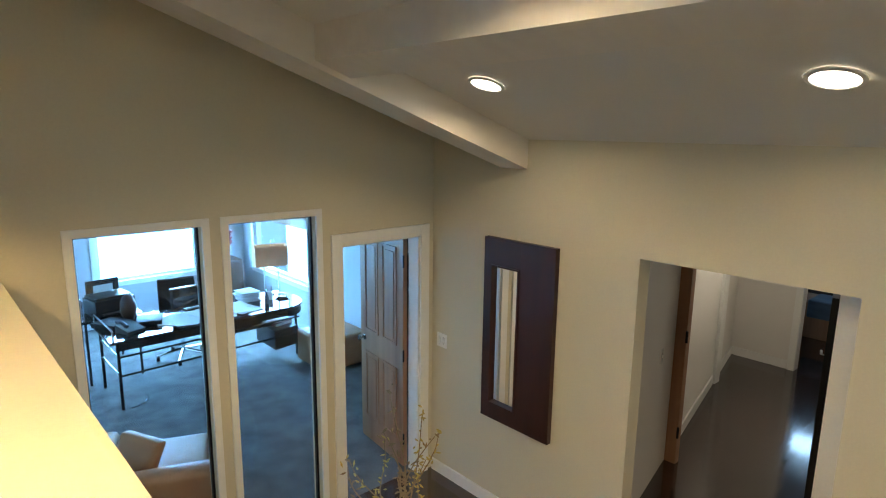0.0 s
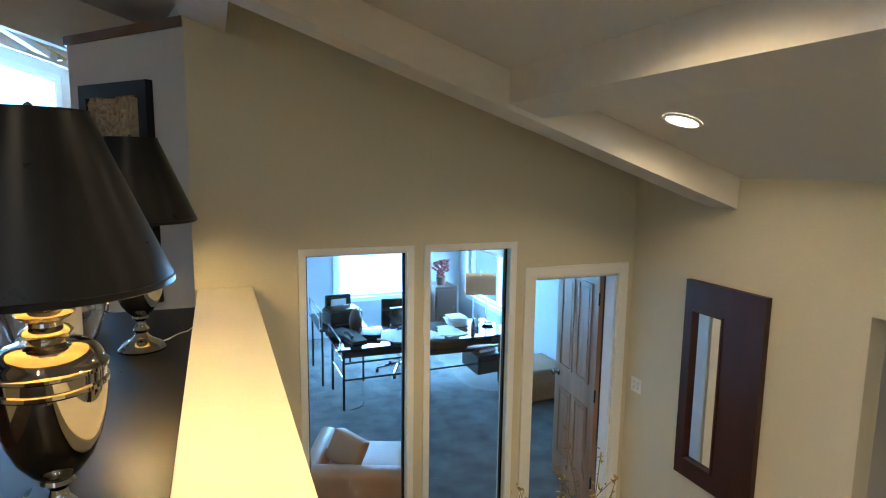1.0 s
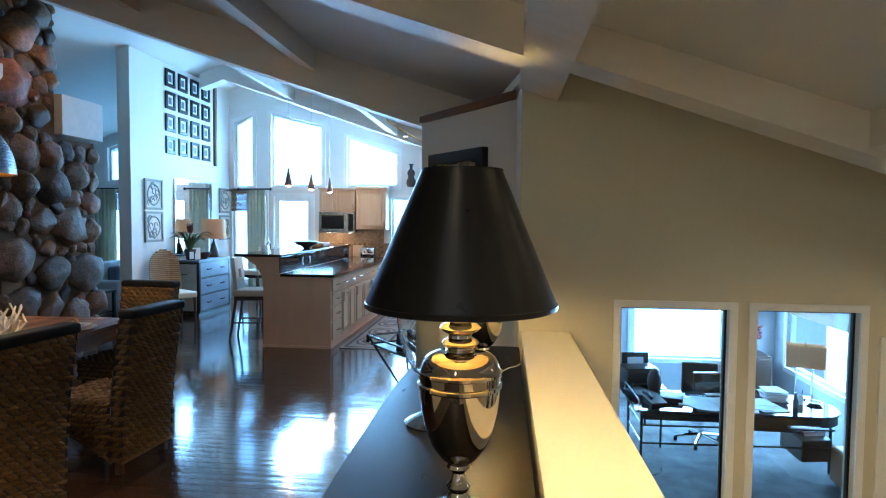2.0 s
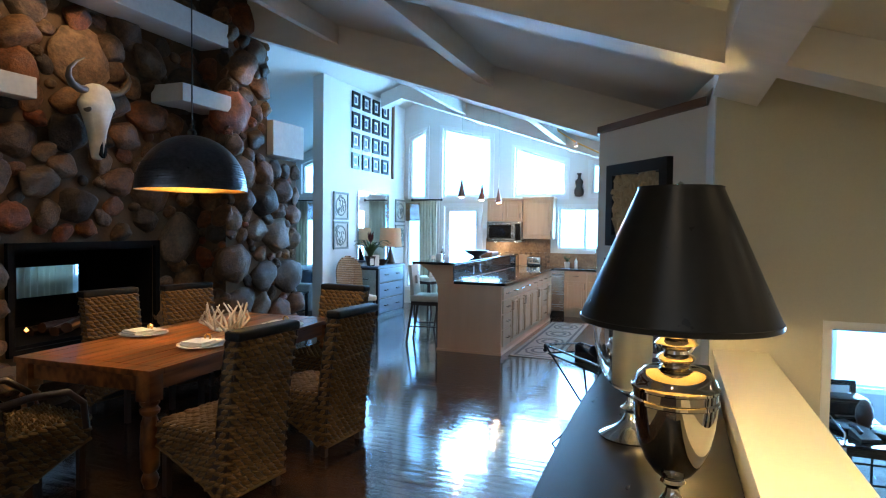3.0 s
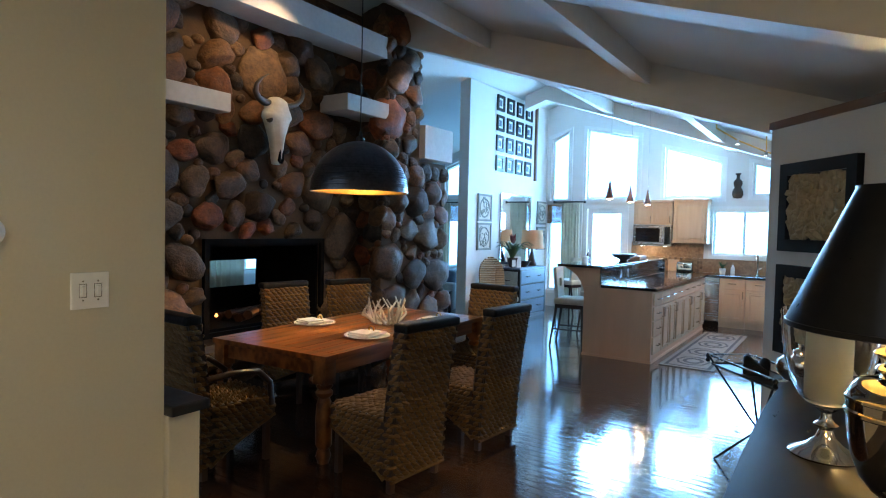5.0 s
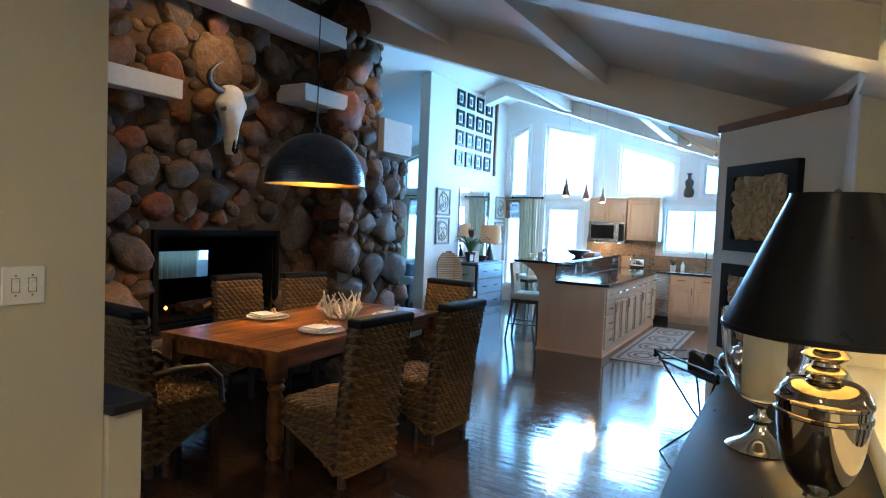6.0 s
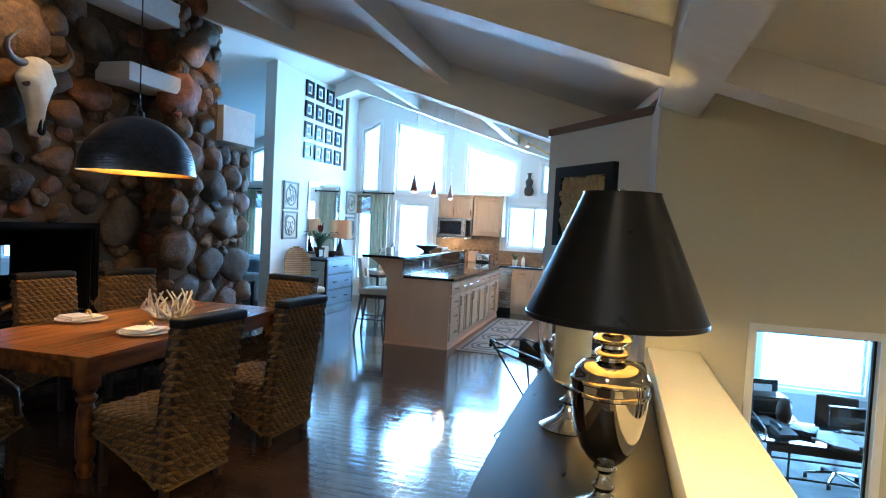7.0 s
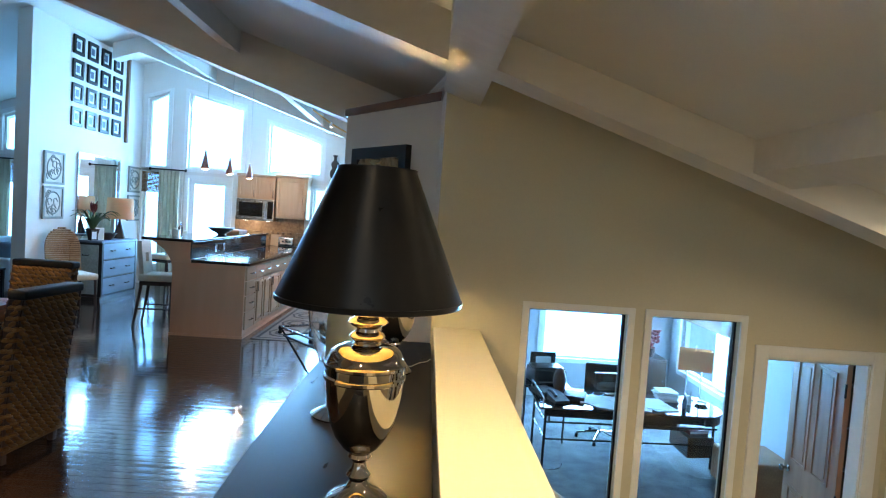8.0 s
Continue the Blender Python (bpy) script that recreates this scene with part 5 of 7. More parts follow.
for s in (-1, 1):
    part("horn", tube([(0.09, s * 0.09, 0.66), (0.10, s * 0.17, 0.66), (0.11, s * 0.25, 0.69), (0.13, s * 0.305, 0.75), (0.15, s * 0.315, 0.82), (0.17, s * 0.27, 0.89), (0.18, s * 0.20, 0.94)], 0.042, 14, taper=0.12), M_HORN, skull, "dark curved horn", smooth=True)
    # dark caps and wedges carry the shade of the eye and nose hollows
    part("eye_socket", lathe([(0, 0.007), (0.020, 0.006), (0.031, 0.001), (0.034, -0.008), (0, -0.010)], 18, m=pose(0.136, s * 0.140, 0.485, 0, 90, s * 60) @ Matrix.Diagonal((1.1, 0.9, 1, 1))), M_HORN, skull, "dark cap in place of a shaded eye socket", smooth=True)
    part("nostril", prism([(s * 0.008, 0.015), (s * 0.030, 0.05), (s * 0.026, 0.13), (s * 0.010, 0.21)], 0.132, 0.160, "x"), M_FIRE, skull, "dark wedge in place of the shaded nose opening")

# ---- kitchen ----
isl = thing("kitchen_island", "maple kitchen island with a raised black granite bar", "kitchen island", pose(0.02, 6.87, 0))


def cabinet_front(parent, m, w, h, style="door", handle="pull", mt=None, depth=0.02):
    """A raised panel front on the plane y 0, outwards along -y, with a steel pull."""
    f = box(0.007, w - 0.007, -depth, -0.0005, 0.007, h - 0.007, 0.004)
    f.transform(m)
    fr = part("drawer_front" if style == "drawer" else "cabinet_door", f, mt or M_MAPLE, parent)
    if style == "door":
        bm, inner = bar_frame([(0.05, 0.05), (w - 0.05, 0.05), (w - 0.05, h - 0.05), (0.05, h - 0.05)], 0.016, -depth - 0.016, -depth, "y")
        box(0.085, w - 0.085, -depth - 0.014, -depth, 0.085, h - 0.085, 0.010, bm)
        bm.transform(m)
        part("panel", bm, mt or M_MAPLE, fr)
    if handle:
        if style == "drawer":
            pts = [(w / 2 - 0.06, -depth, h / 2), (w / 2 - 0.06, -depth - 0.03, h / 2), (w / 2 + 0.06, -depth - 0.03, h / 2), (w / 2 + 0.06, -depth, h / 2)]
        else:
            x = 0.035 if handle == "left" else w - 0.035
            z = h - 0.10 if handle != "low" else 0.10
            x = w - 0.035 if handle == "low" else x
            pts = [(x, -depth, z - 0.06), (x, -depth - 0.03, z - 0.06), (x, -depth - 0.03, z + 0.06), (x, -depth, z + 0.06)]
        hb = tube([m @ Vector(p) for p in pts], 0.006, 8)
        part("handle", hb, M_NICKEL, fr, "brushed nickel pull")
    return fr


LEN = 3.35
part("body", box(0.0, 0.89, 0, LEN, 0.0, 0.915, 0.003), M_ISLAND, isl)
part("base_trim", box(-0.010, 0.900, -0.012, LEN, 0, 0.03, 0.002), M_ISLAND, isl)
part("riser", box(0.0, 0.215, 0, LEN, 0.9155, 1.165, 0.003), M_ISLAND, isl)
part("riser_face", box(0.2155, 0.232, -0.006, LEN, 0.954, 1.163, 0.002), M_GRANITE, isl, "polished black granite riser")
part("countertop", box(0.2325, 0.945, -0.025, LEN + 0.02, 0.9155, 0.953, 0.008), M_GRANITE, isl, "polished black granite top")
part("bar_top", box(-0.37, 0.26, -0.05, LEN + 0.05, 1.1655, 1.20, 0.010), M_GRANITE, isl, "polished black granite bar")
for y in (0.0, 1.6, LEN - 0.09):
    part("corbel", prism([(0, 0.86), (-0.02, 0.92), (-0.05, 0.98), (-0.11, 1.06), (-0.20, 1.12), (-0.29, 1.165), (0, 1.165)], y, y + 0.09, "y"), M_ISLAND, isl)
y = 0.03
side = Matrix.Translation((0.8905, 0, 0)) @ pose(0, 0, 0, 0, 0, 90)
units = [("stack", 0.40), ("door", 0.37), ("door", 0.37), ("door", 0.48), ("door", 0.48), ("door", 0.37), ("stack", 0.42), ("door", 0.40)]
for i, (kind, w) in enumerate(units):
    if kind == "stack":
        z = 0.10
        for h in (0.235, 0.20, 0.185, 0.175):
            cabinet_front(isl, side @ Matrix.Translation((y, 0, z)), w, h, "drawer")
            z += h
    else:
        cabinet_front(isl, side @ Matrix.Translation((y, 0, 0.10)), w, 0.615, "door", "left" if i % 2 else "right")
        cabinet_front(isl, side @ Matrix.Translation((y, 0, 0.72)), w, 0.175, "drawer")
    y += w
for x in (0.30, 0.62):
    part("outlet", box(0.2325, 0.236, 0.5 + x, 0.57 + x, 1.0, 1.11, 0.001), M_STEEL, isl)


def base_cabinet(x, w, label):
    c = thing("base_cabinet", label, "cabinet", pose(x, 10.70, 0), "base cabinets under the window")
    part("body", box(0.001, w - 0.001, 0, 0.58, 0.10, 0.88), M_MAPLE, c)
    part("toe_kick", box(0.001, w - 0.001, 0.05, 0.58, 0, 0.0995), M_MAPLE, c)
    cabinet_front(c, Matrix.Translation((0, 0, 0.12)), w, 0.57, "door", "right")
    cabinet_front(c, Matrix.Translation((0, 0, 0.70)), w, 0.17, "drawer")
    return c


for x in (1.08, 1.50, 1.92, 2.34):
    base_cabinet(x, 0.418, "maple base cabinet with raised panel door and drawer")
base_cabinet(0.12, 0.52, "maple base cabinet beside the range")
dw = thing("dishwasher", "stainless steel dishwasher under the black counter", "dishwasher", pose(0.65, 10.70, 0))
part("body", box(0.002, 0.426, 0.0, 0.58, 0.10, 0.878), M_STEEL, dw)
part("door", box(0.004, 0.424, -0.025, -0.0005, 0.11, 0.875, 0.004), M_STEEL, dw)
part("handle", tube([(0.05, -0.03, 0.80), (0.05, -0.055, 0.80), (0.38, -0.055, 0.80), (0.38, -0.03, 0.80)], 0.008), M_STEEL, dw)
part("toe_kick", box(0.004, 0.424, 0.05, 0.50, 0, 0.0995), M_IRON, dw)
rg = thing("kitchen_range", "stainless steel range with a black cooktop", "range", pose(-0.65, 10.68, 0))
part("body", box(0, 0.765, 0, 0.6, 0.02, 0.905, 0.004), M_STEEL, rg)
part("cooktop", box(0, 0.765, 0, 0.6, 0.9055, 0.922, 0.003), M_GRANITE, rg)
part("oven_door", box(0.03, 0.735, -0.03, -0.0005, 0.20, 0.74, 0.005), M_GRANITE, rg)
part("handle", tube([(0.08, -0.03, 0.70), (0.08, -0.06, 0.70), (0.68, -0.06, 0.70), (0.68, -0.03, 0.70)], 0.009), M_STEEL, rg)
for k in range(5):
    part("knob", lathe([(0, 0), (0.02, 0), (0.016, 0.03), (0, 0.03)], 14, m=pose(0.12 + 0.13 * k, 0, 0.83, 90)), M_STEEL, rg)
for a in ((0.118, 2.76), (-1.0, -0.655)):
    ct = tagged(part("countertop", box(a[0], a[1], 10.66, 11.285, 0.8805, 0.918, 0.006), M_GRANITE), "polished black granite countertop along the window wall", "countertop")
base_cabinet(-0.998, 0.34, "narrow maple base cabinet beside the range")


def upper_cabinet(x, w, z, h, doors, label):
    c = thing("wall_cabinet", label, "cabinet", pose(x, 10.97, z), "wall cabinets")
    part("body", box(0.001, w - 0.001, 0, 0.325, 0, h), M_MAPLE, c)
    dw_ = w / doors
    for i in range(doors):
        cabinet_front(c, Matrix.Translation((i * dw_, 0, 0)), dw_, h, "door", "low")
    part("crown", box(-0.015, w + 0.015, -0.045, 0.325, h + 0.0005, h + 0.05, 0.012), M_MAPLE, c)
    return c


upper_cabinet(-0.54, 0.72, 1.80, 0.42, 2, "short maple wall cabinet over the microwave")
upper_cabinet(0.195, 0.60, 1.46, 0.78, 1, "tall maple wall cabinet with a raised panel door")
mw = thing("microwave", "stainless steel over-range microwave with a dark window", "microwave", pose(-0.53, 10.91, 1.39))
part("body", box(0, 0.71, 0, 0.385, 0, 0.405, 0.004), M_STEEL, mw)
part("door_glass", box(0.05, 0.50, -0.008, -0.0005, 0.08, 0.34, 0.003), M_GRANITE, mw)
part("control_panel", box(0.59, 0.69, -0.008, -0.0005, 0.04, 0.37, 0.003), M_GRANITE, mw)
part("handle", tube([(0.555, 0, 0.06), (0.555, -0.035, 0.07), (0.555, -0.035, 0.34), (0.555, 0, 0.35)], 0.009), M_STEEL, mw)
for x in (0.15, 0.58):
    part("task_light", lathe([(0, -0.004), (0.04, -0.004), (0.04, -0.0005), (0, -0.0005)], 16, m=pose(x, 0.12, 0)), M_DOWN, mw)
lamp("hood_light", "POINT", pose(-0.3, 11.0, 1.36), 4, (1.0, 0.78, 0.5), 0.04)
sp = structure("trim_backsplash", box(-1.0, 2.7, 11.288, 11.2995, 0.919, 1.18), M_TILE, "brown tile backsplash")
structure("trim_backsplash_high", box(-0.66, 0.69, 11.288, 11.2995, 1.181, 1.46), M_TILE, "brown tile backsplash")
for i in range(26):
    for j in range(5):
        x, z = -0.655 + i * 0.0515, 0.925 + j * 0.0515
        if j < 5:
            ob = part("tile", box(x, x + 0.048, 11.283, 11.2878, z, z + 0.048, 0.0015, seg=1), M_TILE, sp)


def item(name, label, cat, m, *pieces):
    t = thing(name, label, cat, m)
    for p in pieces:
        part(p[0], p[1], p[2], t, p[3] if len(p) > 3 else "", smooth=True)
    return t


bm = box(-0.14, 0.14, -0.09, 0.09, 0.012, 0.19, 0.03, seg=3)
item("toaster", "chrome four slot toaster on the counter", "toaster", pose(0.42, 11.05, 0.9185), ("body", bm, M_CHROME), ("base", box(-0.13, 0.13, -0.08, 0.08, 0, 0.0118), M_IRON),
     ("slot", box(-0.10, 0.10, -0.045, -0.015, 0.1902, 0.192), M_IRON), ("slot", box(-0.10, 0.10, 0.015, 0.045, 0.1902, 0.192), M_IRON), ("lever", box(-0.06, -0.03, -0.105, -0.0905, 0.09, 0.11, 0.003), M_IRON), ("lever", box(0.03, 0.06, -0.105, -0.0905, 0.09, 0.11, 0.003), M_IRON))
item("faucet", "tall arched nickel kitchen faucet", "faucet", pose(1.62, 11.16, 0.9185), ("stem", tube([(0, 0, 0), (0, 0, 0.28), (0, -0.03, 0.36), (0, -0.10, 0.40), (0, -0.17, 0.36), (0, -0.19, 0.28)], 0.012, 10), M_NICKEL), ("base", lathe([(0, 0), (0.03, 0), (0.026, 0.02), (0, 0.02)], 16), M_NICKEL), ("lever", tube([(0.012, 0, 0.10), (0.07, 0, 0.14)], 0.007), M_NICKEL))
item("soap_bottle", "clear soap bottle on the window counter", "bottle", pose(1.22, 11.15, 0.9185), ("bottle", lathe([(0, 0), (0.035, 0), (0.035, 0.12), (0.014, 0.15), (0.014, 0.17), (0, 0.17)], 18), M_CERAMIC), ("pump", tube([(0, 0, 0.17), (0, 0, 0.21), (0, -0.04, 0.21)], 0.006), M_STEEL))
bm = bmesh.new()
rnd = random.Random(3)
for i in range(24):
    a = rnd.uniform(0, math.tau)
    tube([(0, 0, 0.09), (0.04 * math.cos(a), 0.04 * math.sin(a), 0.16), (0.08 * math.cos(a), 0.08 * math.sin(a), rnd.uniform(0.16, 0.24))], 0.008, 4, bm, taper=0.2)
item("herb_pot", "small green herb in a white pot on the counter", "plant", pose(1.05, 11.16, 0.9185), ("pot", lathe([(0, 0), (0.045, 0), (0.06, 0.10), (0.055, 0.10), (0, 0.09)], 20), M_CERAMIC), ("leaves", bm, M_LEAF))
item("bread_board", "pale wooden board leaning on the backsplash", "cutting board", pose(0.18, 11.20, 0.9185), ("board", box(-0.10, 0.10, -0.012, 0.012, 0, 0.22, 0.02), M_MAPLE))
item("fruit_bowl", "wide dark shallow bowl on the raised bar", "bowl", pose(0.02, 8.55, 1.2005), ("bowl", lathe([(0, 0.004), (0.05, 0), (0.06, 0.012), (0.14, 0.055), (0.20, 0.105), (0.192, 0.105), (0.13, 0.062), (0.04, 0.02), (0, 0.02)], 32), M_WOODDK), ("fruit", lathe([(0, 0.02), (0.04, 0.035), (0.05, 0.065), (0.035, 0.10), (0, 0.108)], 16, m=pose(-0.06, 0, 0)), M_FLOWER))
item("cream_jar", "cream ceramic jar on the raised bar", "jar", pose(-0.12, 7.25, 1.2005), ("jar", lathe([(0, 0), (0.04, 0), (0.045, 0.08), (0.035, 0.10), (0, 0.10)], 18), M_CERAMIC))
item("dish_soap", "green glass bottle on the raised bar", "bottle", pose(-0.20, 7.6, 1.2005), ("bottle", lathe([(0, 0), (0.03, 0), (0.03, 0.10), (0.010, 0.14), (0.010, 0.18), (0, 0.18)], 16), M_GLASS))
item("bread_loaf_tray", "low tan loaf tray on the raised bar", "tray", pose(0.05, 9.2, 1.2005), ("tray", box(-0.10, 0.10, -0.20, 0.20, 0, 0.06, 0.015), M_PINE))
for x, y in ((0.05, 7.7), (0.05, 8.7), (0.05, 9.7)):
    z = 2.12
    t = thing("bar_pendant", "small copper cone pendant light over the bar", "pendant lamp", pose(x, y, z), "pendants over the bar")
    part("shade", lathe([(0.060, 0), (0.050, 0.05), (0.032, 0.13), (0.015, 0.21), (0.010, 0.25), (0, 0.252)], 24), M_ROSE, t, smooth=True)
    part("bulb", lathe([(0, -0.012), (0.035, -0.004), (0.048, 0.006), (0, 0.012)], 16), M_DOWN, t, smooth=True)
    part("cord", tube([(0, 0, 0.25), (0, 0, roof(x) - z)], 0.002, 5), M_STEEL, t)
    lamp("bar_bulb", "POINT", pose(x, y, z - 0.05), 14, (1.0, 0.66, 0.36), 0.03)
rug = thing("runner_rug", "taupe runner rug with dark octagonal medallions on the floor", "rug", pose(1.32, 8.45, 0.0005))
part("field", box(-0.32, 0.32, -1.52, 1.52, 0, 0.008, 0.002), M_RUG, rug)
part("border", bar_frame([(-0.27, -1.46), (0.27, -1.46), (0.27, 1.46), (-0.27, 1.46)], 0.04, 0.0082, 0.0094, "z")[0], M_RUGLT, rug)
for y in (-1.05, -0.35, 0.35, 1.05):
    part("medallion", lathe([(0.20, 0.0082), (0.235, 0.0082), (0.235, 0.0096), (0.20, 0.0096), (0.20, 0.0082)], 8, m=pose(0, y, 0) @ Matrix.Diagonal((0.9, 1.25, 1, 1))), M_RUGLT, rug)
    part("medallion", lathe([(0.09, 0.0082), (0.14, 0.0082), (0.14, 0.0096), (0.09, 0.0096), (0.09, 0.0082)], 16, m=pose(0, y, 0) @ Matrix.Diagonal((0.9, 1.25, 1, 1))), M_RUGLT, rug)


def bar_stool(m, label):
    s = thing("bar_stool", label, "bar stool", m, "stools at the bar")
    part("seat", box(-0.22, 0.22, -0.22, 0.22, 0.60, 0.69, 0.03, seg=3), M_CLOTH, s, "cream cushion", smooth=True)
    bm = bmesh.new()
    for z0, z1, x0, x1 in ((0.69, 0.84, -0.21, 0.21), (0.96, 1.12, -0.21, 0.21), (0.84, 0.96, -0.21, -0.07), (0.84, 0.96, 0.07, 0.21)):
        prism([(-0.20 - 0.10 * (z0 - 0.69), z0), (-0.15 - 0.10 * (z0 - 0.69), z0), (-0.15 - 0.10 * (z1 - 0.69), z1), (-0.20 - 0.10 * (z1 - 0.69), z1)], x0, x1, "x", bm)
    part("backrest", bm, M_CLOTH, s, "cream padded back with a cut-out")
    part("seat_frame", box(-0.20, 0.20, -0.20, 0.20, 0.545, 0.5995, 0.004), M_WOODDK, s)
    for x in (-0.18, 0.18):
        for y, dy in ((-0.18, -0.08), (0.18, 0.02)):
            part("leg", tube([(x, y, 0.57), (x * 1.08, y + dy * 0.5, 0.28), (x * 1.12, y + dy, 0.0)], 0.020, 8, taper=0.75), M_WOODDK, s)
        part("stretcher", tube([(x * 1.1, -0.22, 0.24), (x * 1.1, 0.19, 0.24)], 0.011), M_WOODDK, s)
    part("stretcher", tube([(-0.20, 0.19, 0.30), (0.20, 0.19, 0.30)], 0.011), M_WOODDK, s)
    return s


stool = bar_stool(pose(-0.36, 7.42, 0, rz=-80), "cream upholstered bar stool with dark tapered legs")
copy_thing(stool, pose(-0.38, 8.6, 0, rz=-92))
copy_thing(stool, pose(-1.55, 10.35, 0, rz=70))

# ---- gallery wall ----
for i in range(4):
    for j in range(4):
        y, z = 8.99 + i * 0.40, 2.73 + j * 0.372
        pf = thing("picture_frame", "small black frame with a pale print on the white wall", "picture", pose(-2.5495, y, z), "grid of sixteen small frames")
        part("frame", bar_frame([(0, 0), (0.28, 0), (0.28, 0.29), (0, 0.29)], 0.05, 0.001, 0.03, "x")[0], M_BLACK, pf)
        part("mat", box(0.002, 0.010, 0.048, 0.232, 0.048, 0.242), M_PAPER, pf)
        part("print", box(0.0102, 0.0115, 0.095, 0.185, 0.09, 0.20), M_GREYPAINT, pf)
structure("trim_gallery", box(-2.5495, -2.50, 10.64, 10.70, 2.66, 4.18, 0.003), M_BROWNTRIM, "brown wood edge beside the frames")
for y, z in ((8.37, 1.78), (8.37, 1.26), (10.84, 1.76), (10.84, 1.22)):
    rp = thing("carved_plaque", "square grey-green carved plaster plaque on the wall", "plaque", pose(-2.5495, y, z), "carved plaques")
    part("frame", bar_frame([(0, 0), (0.49, 0), (0.49, 0.49), (0, 0.49)], 0.035, 0.001, 0.03, "x")[0], M_RELIEF, rp)
    part("panel", box(0.002, 0.014, 0.033, 0.457, 0.033, 0.457), M_CLOTH, rp)
    rnd = random.Random(int(y * 10 + z * 100))
    bm = lathe([(0.15, 0.014), (0.165, 0.026), (0.18, 0.014)], 24, m=pose(0, 0.245, 0.245) @ pose(0, 0, 0, 0, 90))
    for _ in range(9):
        c0 = Vector((0.016, rnd.uniform(0.10, 0.39), rnd.uniform(0.10, 0.39)))
        pts = [c0 + Vector((0, 0.05 * math.cos(q) * rnd.uniform(0.6, 1.3), 0.05 * math.sin(q))) for q in np.linspace(0, 4.5, 8)]
        tube(pts, 0.009, 6, bm)
    part("carving", bm, M_RELIEF, rp, "raised scrolls", smooth=True)
gm = thing("wall_mirror_gallery", "large wall mirror in a thin silver frame", "mirror", pose(-2.5495, 9.21, 0.93))
part("frame", bar_frame([(0, 0), (1.30, 0), (1.30, 1.40), (0, 1.40)], 0.035, 0.002, 0.03, "x")[0], M_STEEL, gm)
part("mirror_glass", box(0.004, 0.014, 0.033, 1.267, 0.033, 1.367), M_MIRROR, gm)

dr = thing("dresser", "weathered blue-grey three drawer dresser with black edges", "dresser", pose(-2.47, 8.95, 0) @ Matrix.Diagonal((1.08, 1.0, 1.03, 1)))
part("body", box(0, 0.455, 0.01, 1.12, 0.05, 0.885), M_BLACK, dr)
part("side_panel", box(0.03, 0.425, 0.002, 0.0095, 0.09, 0.85, 0.002), M_RELIEF, dr, "grey leather side panel")
part("plinth", box(0.0, 0.465, 0.0, 1.13, 0, 0.0495), M_BLACK, dr)
part("top", box(-0.012, 0.475, -0.01, 1.14, 0.8855, 0.915, 0.006), M_GREYPAINT, dr)
for z in (0.07, 0.345, 0.62):
    d = part("drawer", box(0.4555, 0.470, 0.045, 1.085, z + 0.012, z + 0.258, 0.004), M_GREYPAINT, dr, "pale grey drawer front")
    for y in (0.32, 0.81):
        part("handle", tube([(0.470, y - 0.06, z + 0.14), (0.495, y - 0.05, z + 0.135), (0.495, y + 0.05, z + 0.135), (0.470, y + 0.06, z + 0.14)], 0.008, 6), M_IRON, d, "black iron pull")
for y in (0.008, 1.089):
    part("edge_band", box(0.4558, 0.476, y - (0.016 if y > 1 else 0), y + 0.034 + (0.016 if y < 1 else 0), 0.05, 0.885), M_BLACK, dr, "black edge band")
for z in (0.05, 0.333, 0.608, 0.868):
    part("edge_band", box(0.4558, 0.474, 0.0425, 1.0885, z, z + 0.014), M_BLACK, dr, "black edge band")
part("handle", tube([(0.20, 0.0095, 0.70), (0.20, -0.02, 0.69), (0.29, -0.02, 0.69), (0.29, 0.0095, 0.70)], 0.008, 6), M_IRON, dr)
T = 0.9430
dl = thing("dresser_lamp", "table lamp with a dark ribbed base and a cream drum shade", "table lamp", pose(-2.20, 9.93, T) @ Matrix.Diagonal((1.12, 1.12, 1.2, 1)))
part("base", lathe([(0, 0), (0.075, 0), (0.085, 0.02), (0.08, 0.05), (0.055, 0.13), (0.03, 0.20), (0.016, 0.24), (0.016, 0.34), (0, 0.34)], 24), M_WOODDK, dl, smooth=True)
part("shade", lathe([(0.20, 0.28), (0.18, 0.58), (0.176, 0.58), (0.196, 0.28)], 32), M_SHADELIN, dl, smooth=True)
item("dark_bowl", "dark bowl on the dresser", "bowl", pose(-2.12, 9.40, T), ("bowl", lathe([(0, 0), (0.05, 0), (0.10, 0.05), (0.14, 0.11), (0.132, 0.11), (0.09, 0.055), (0, 0.02)], 24), M_WOODDK))
pl = thing("bromeliad", "red-flowered bromeliad with arching leaves in a dark pot", "plant", pose(-2.24, 9.18, T) @ Matrix.Diagonal((1.25, 1.25, 1.2, 1)))
part("pot", lathe([(0, 0), (0.06, 0), (0.085, 0.15), (0.078, 0.15), (0, 0.13)], 20), M_WOODDK, pl, smooth=True)
rnd = random.Random(2)
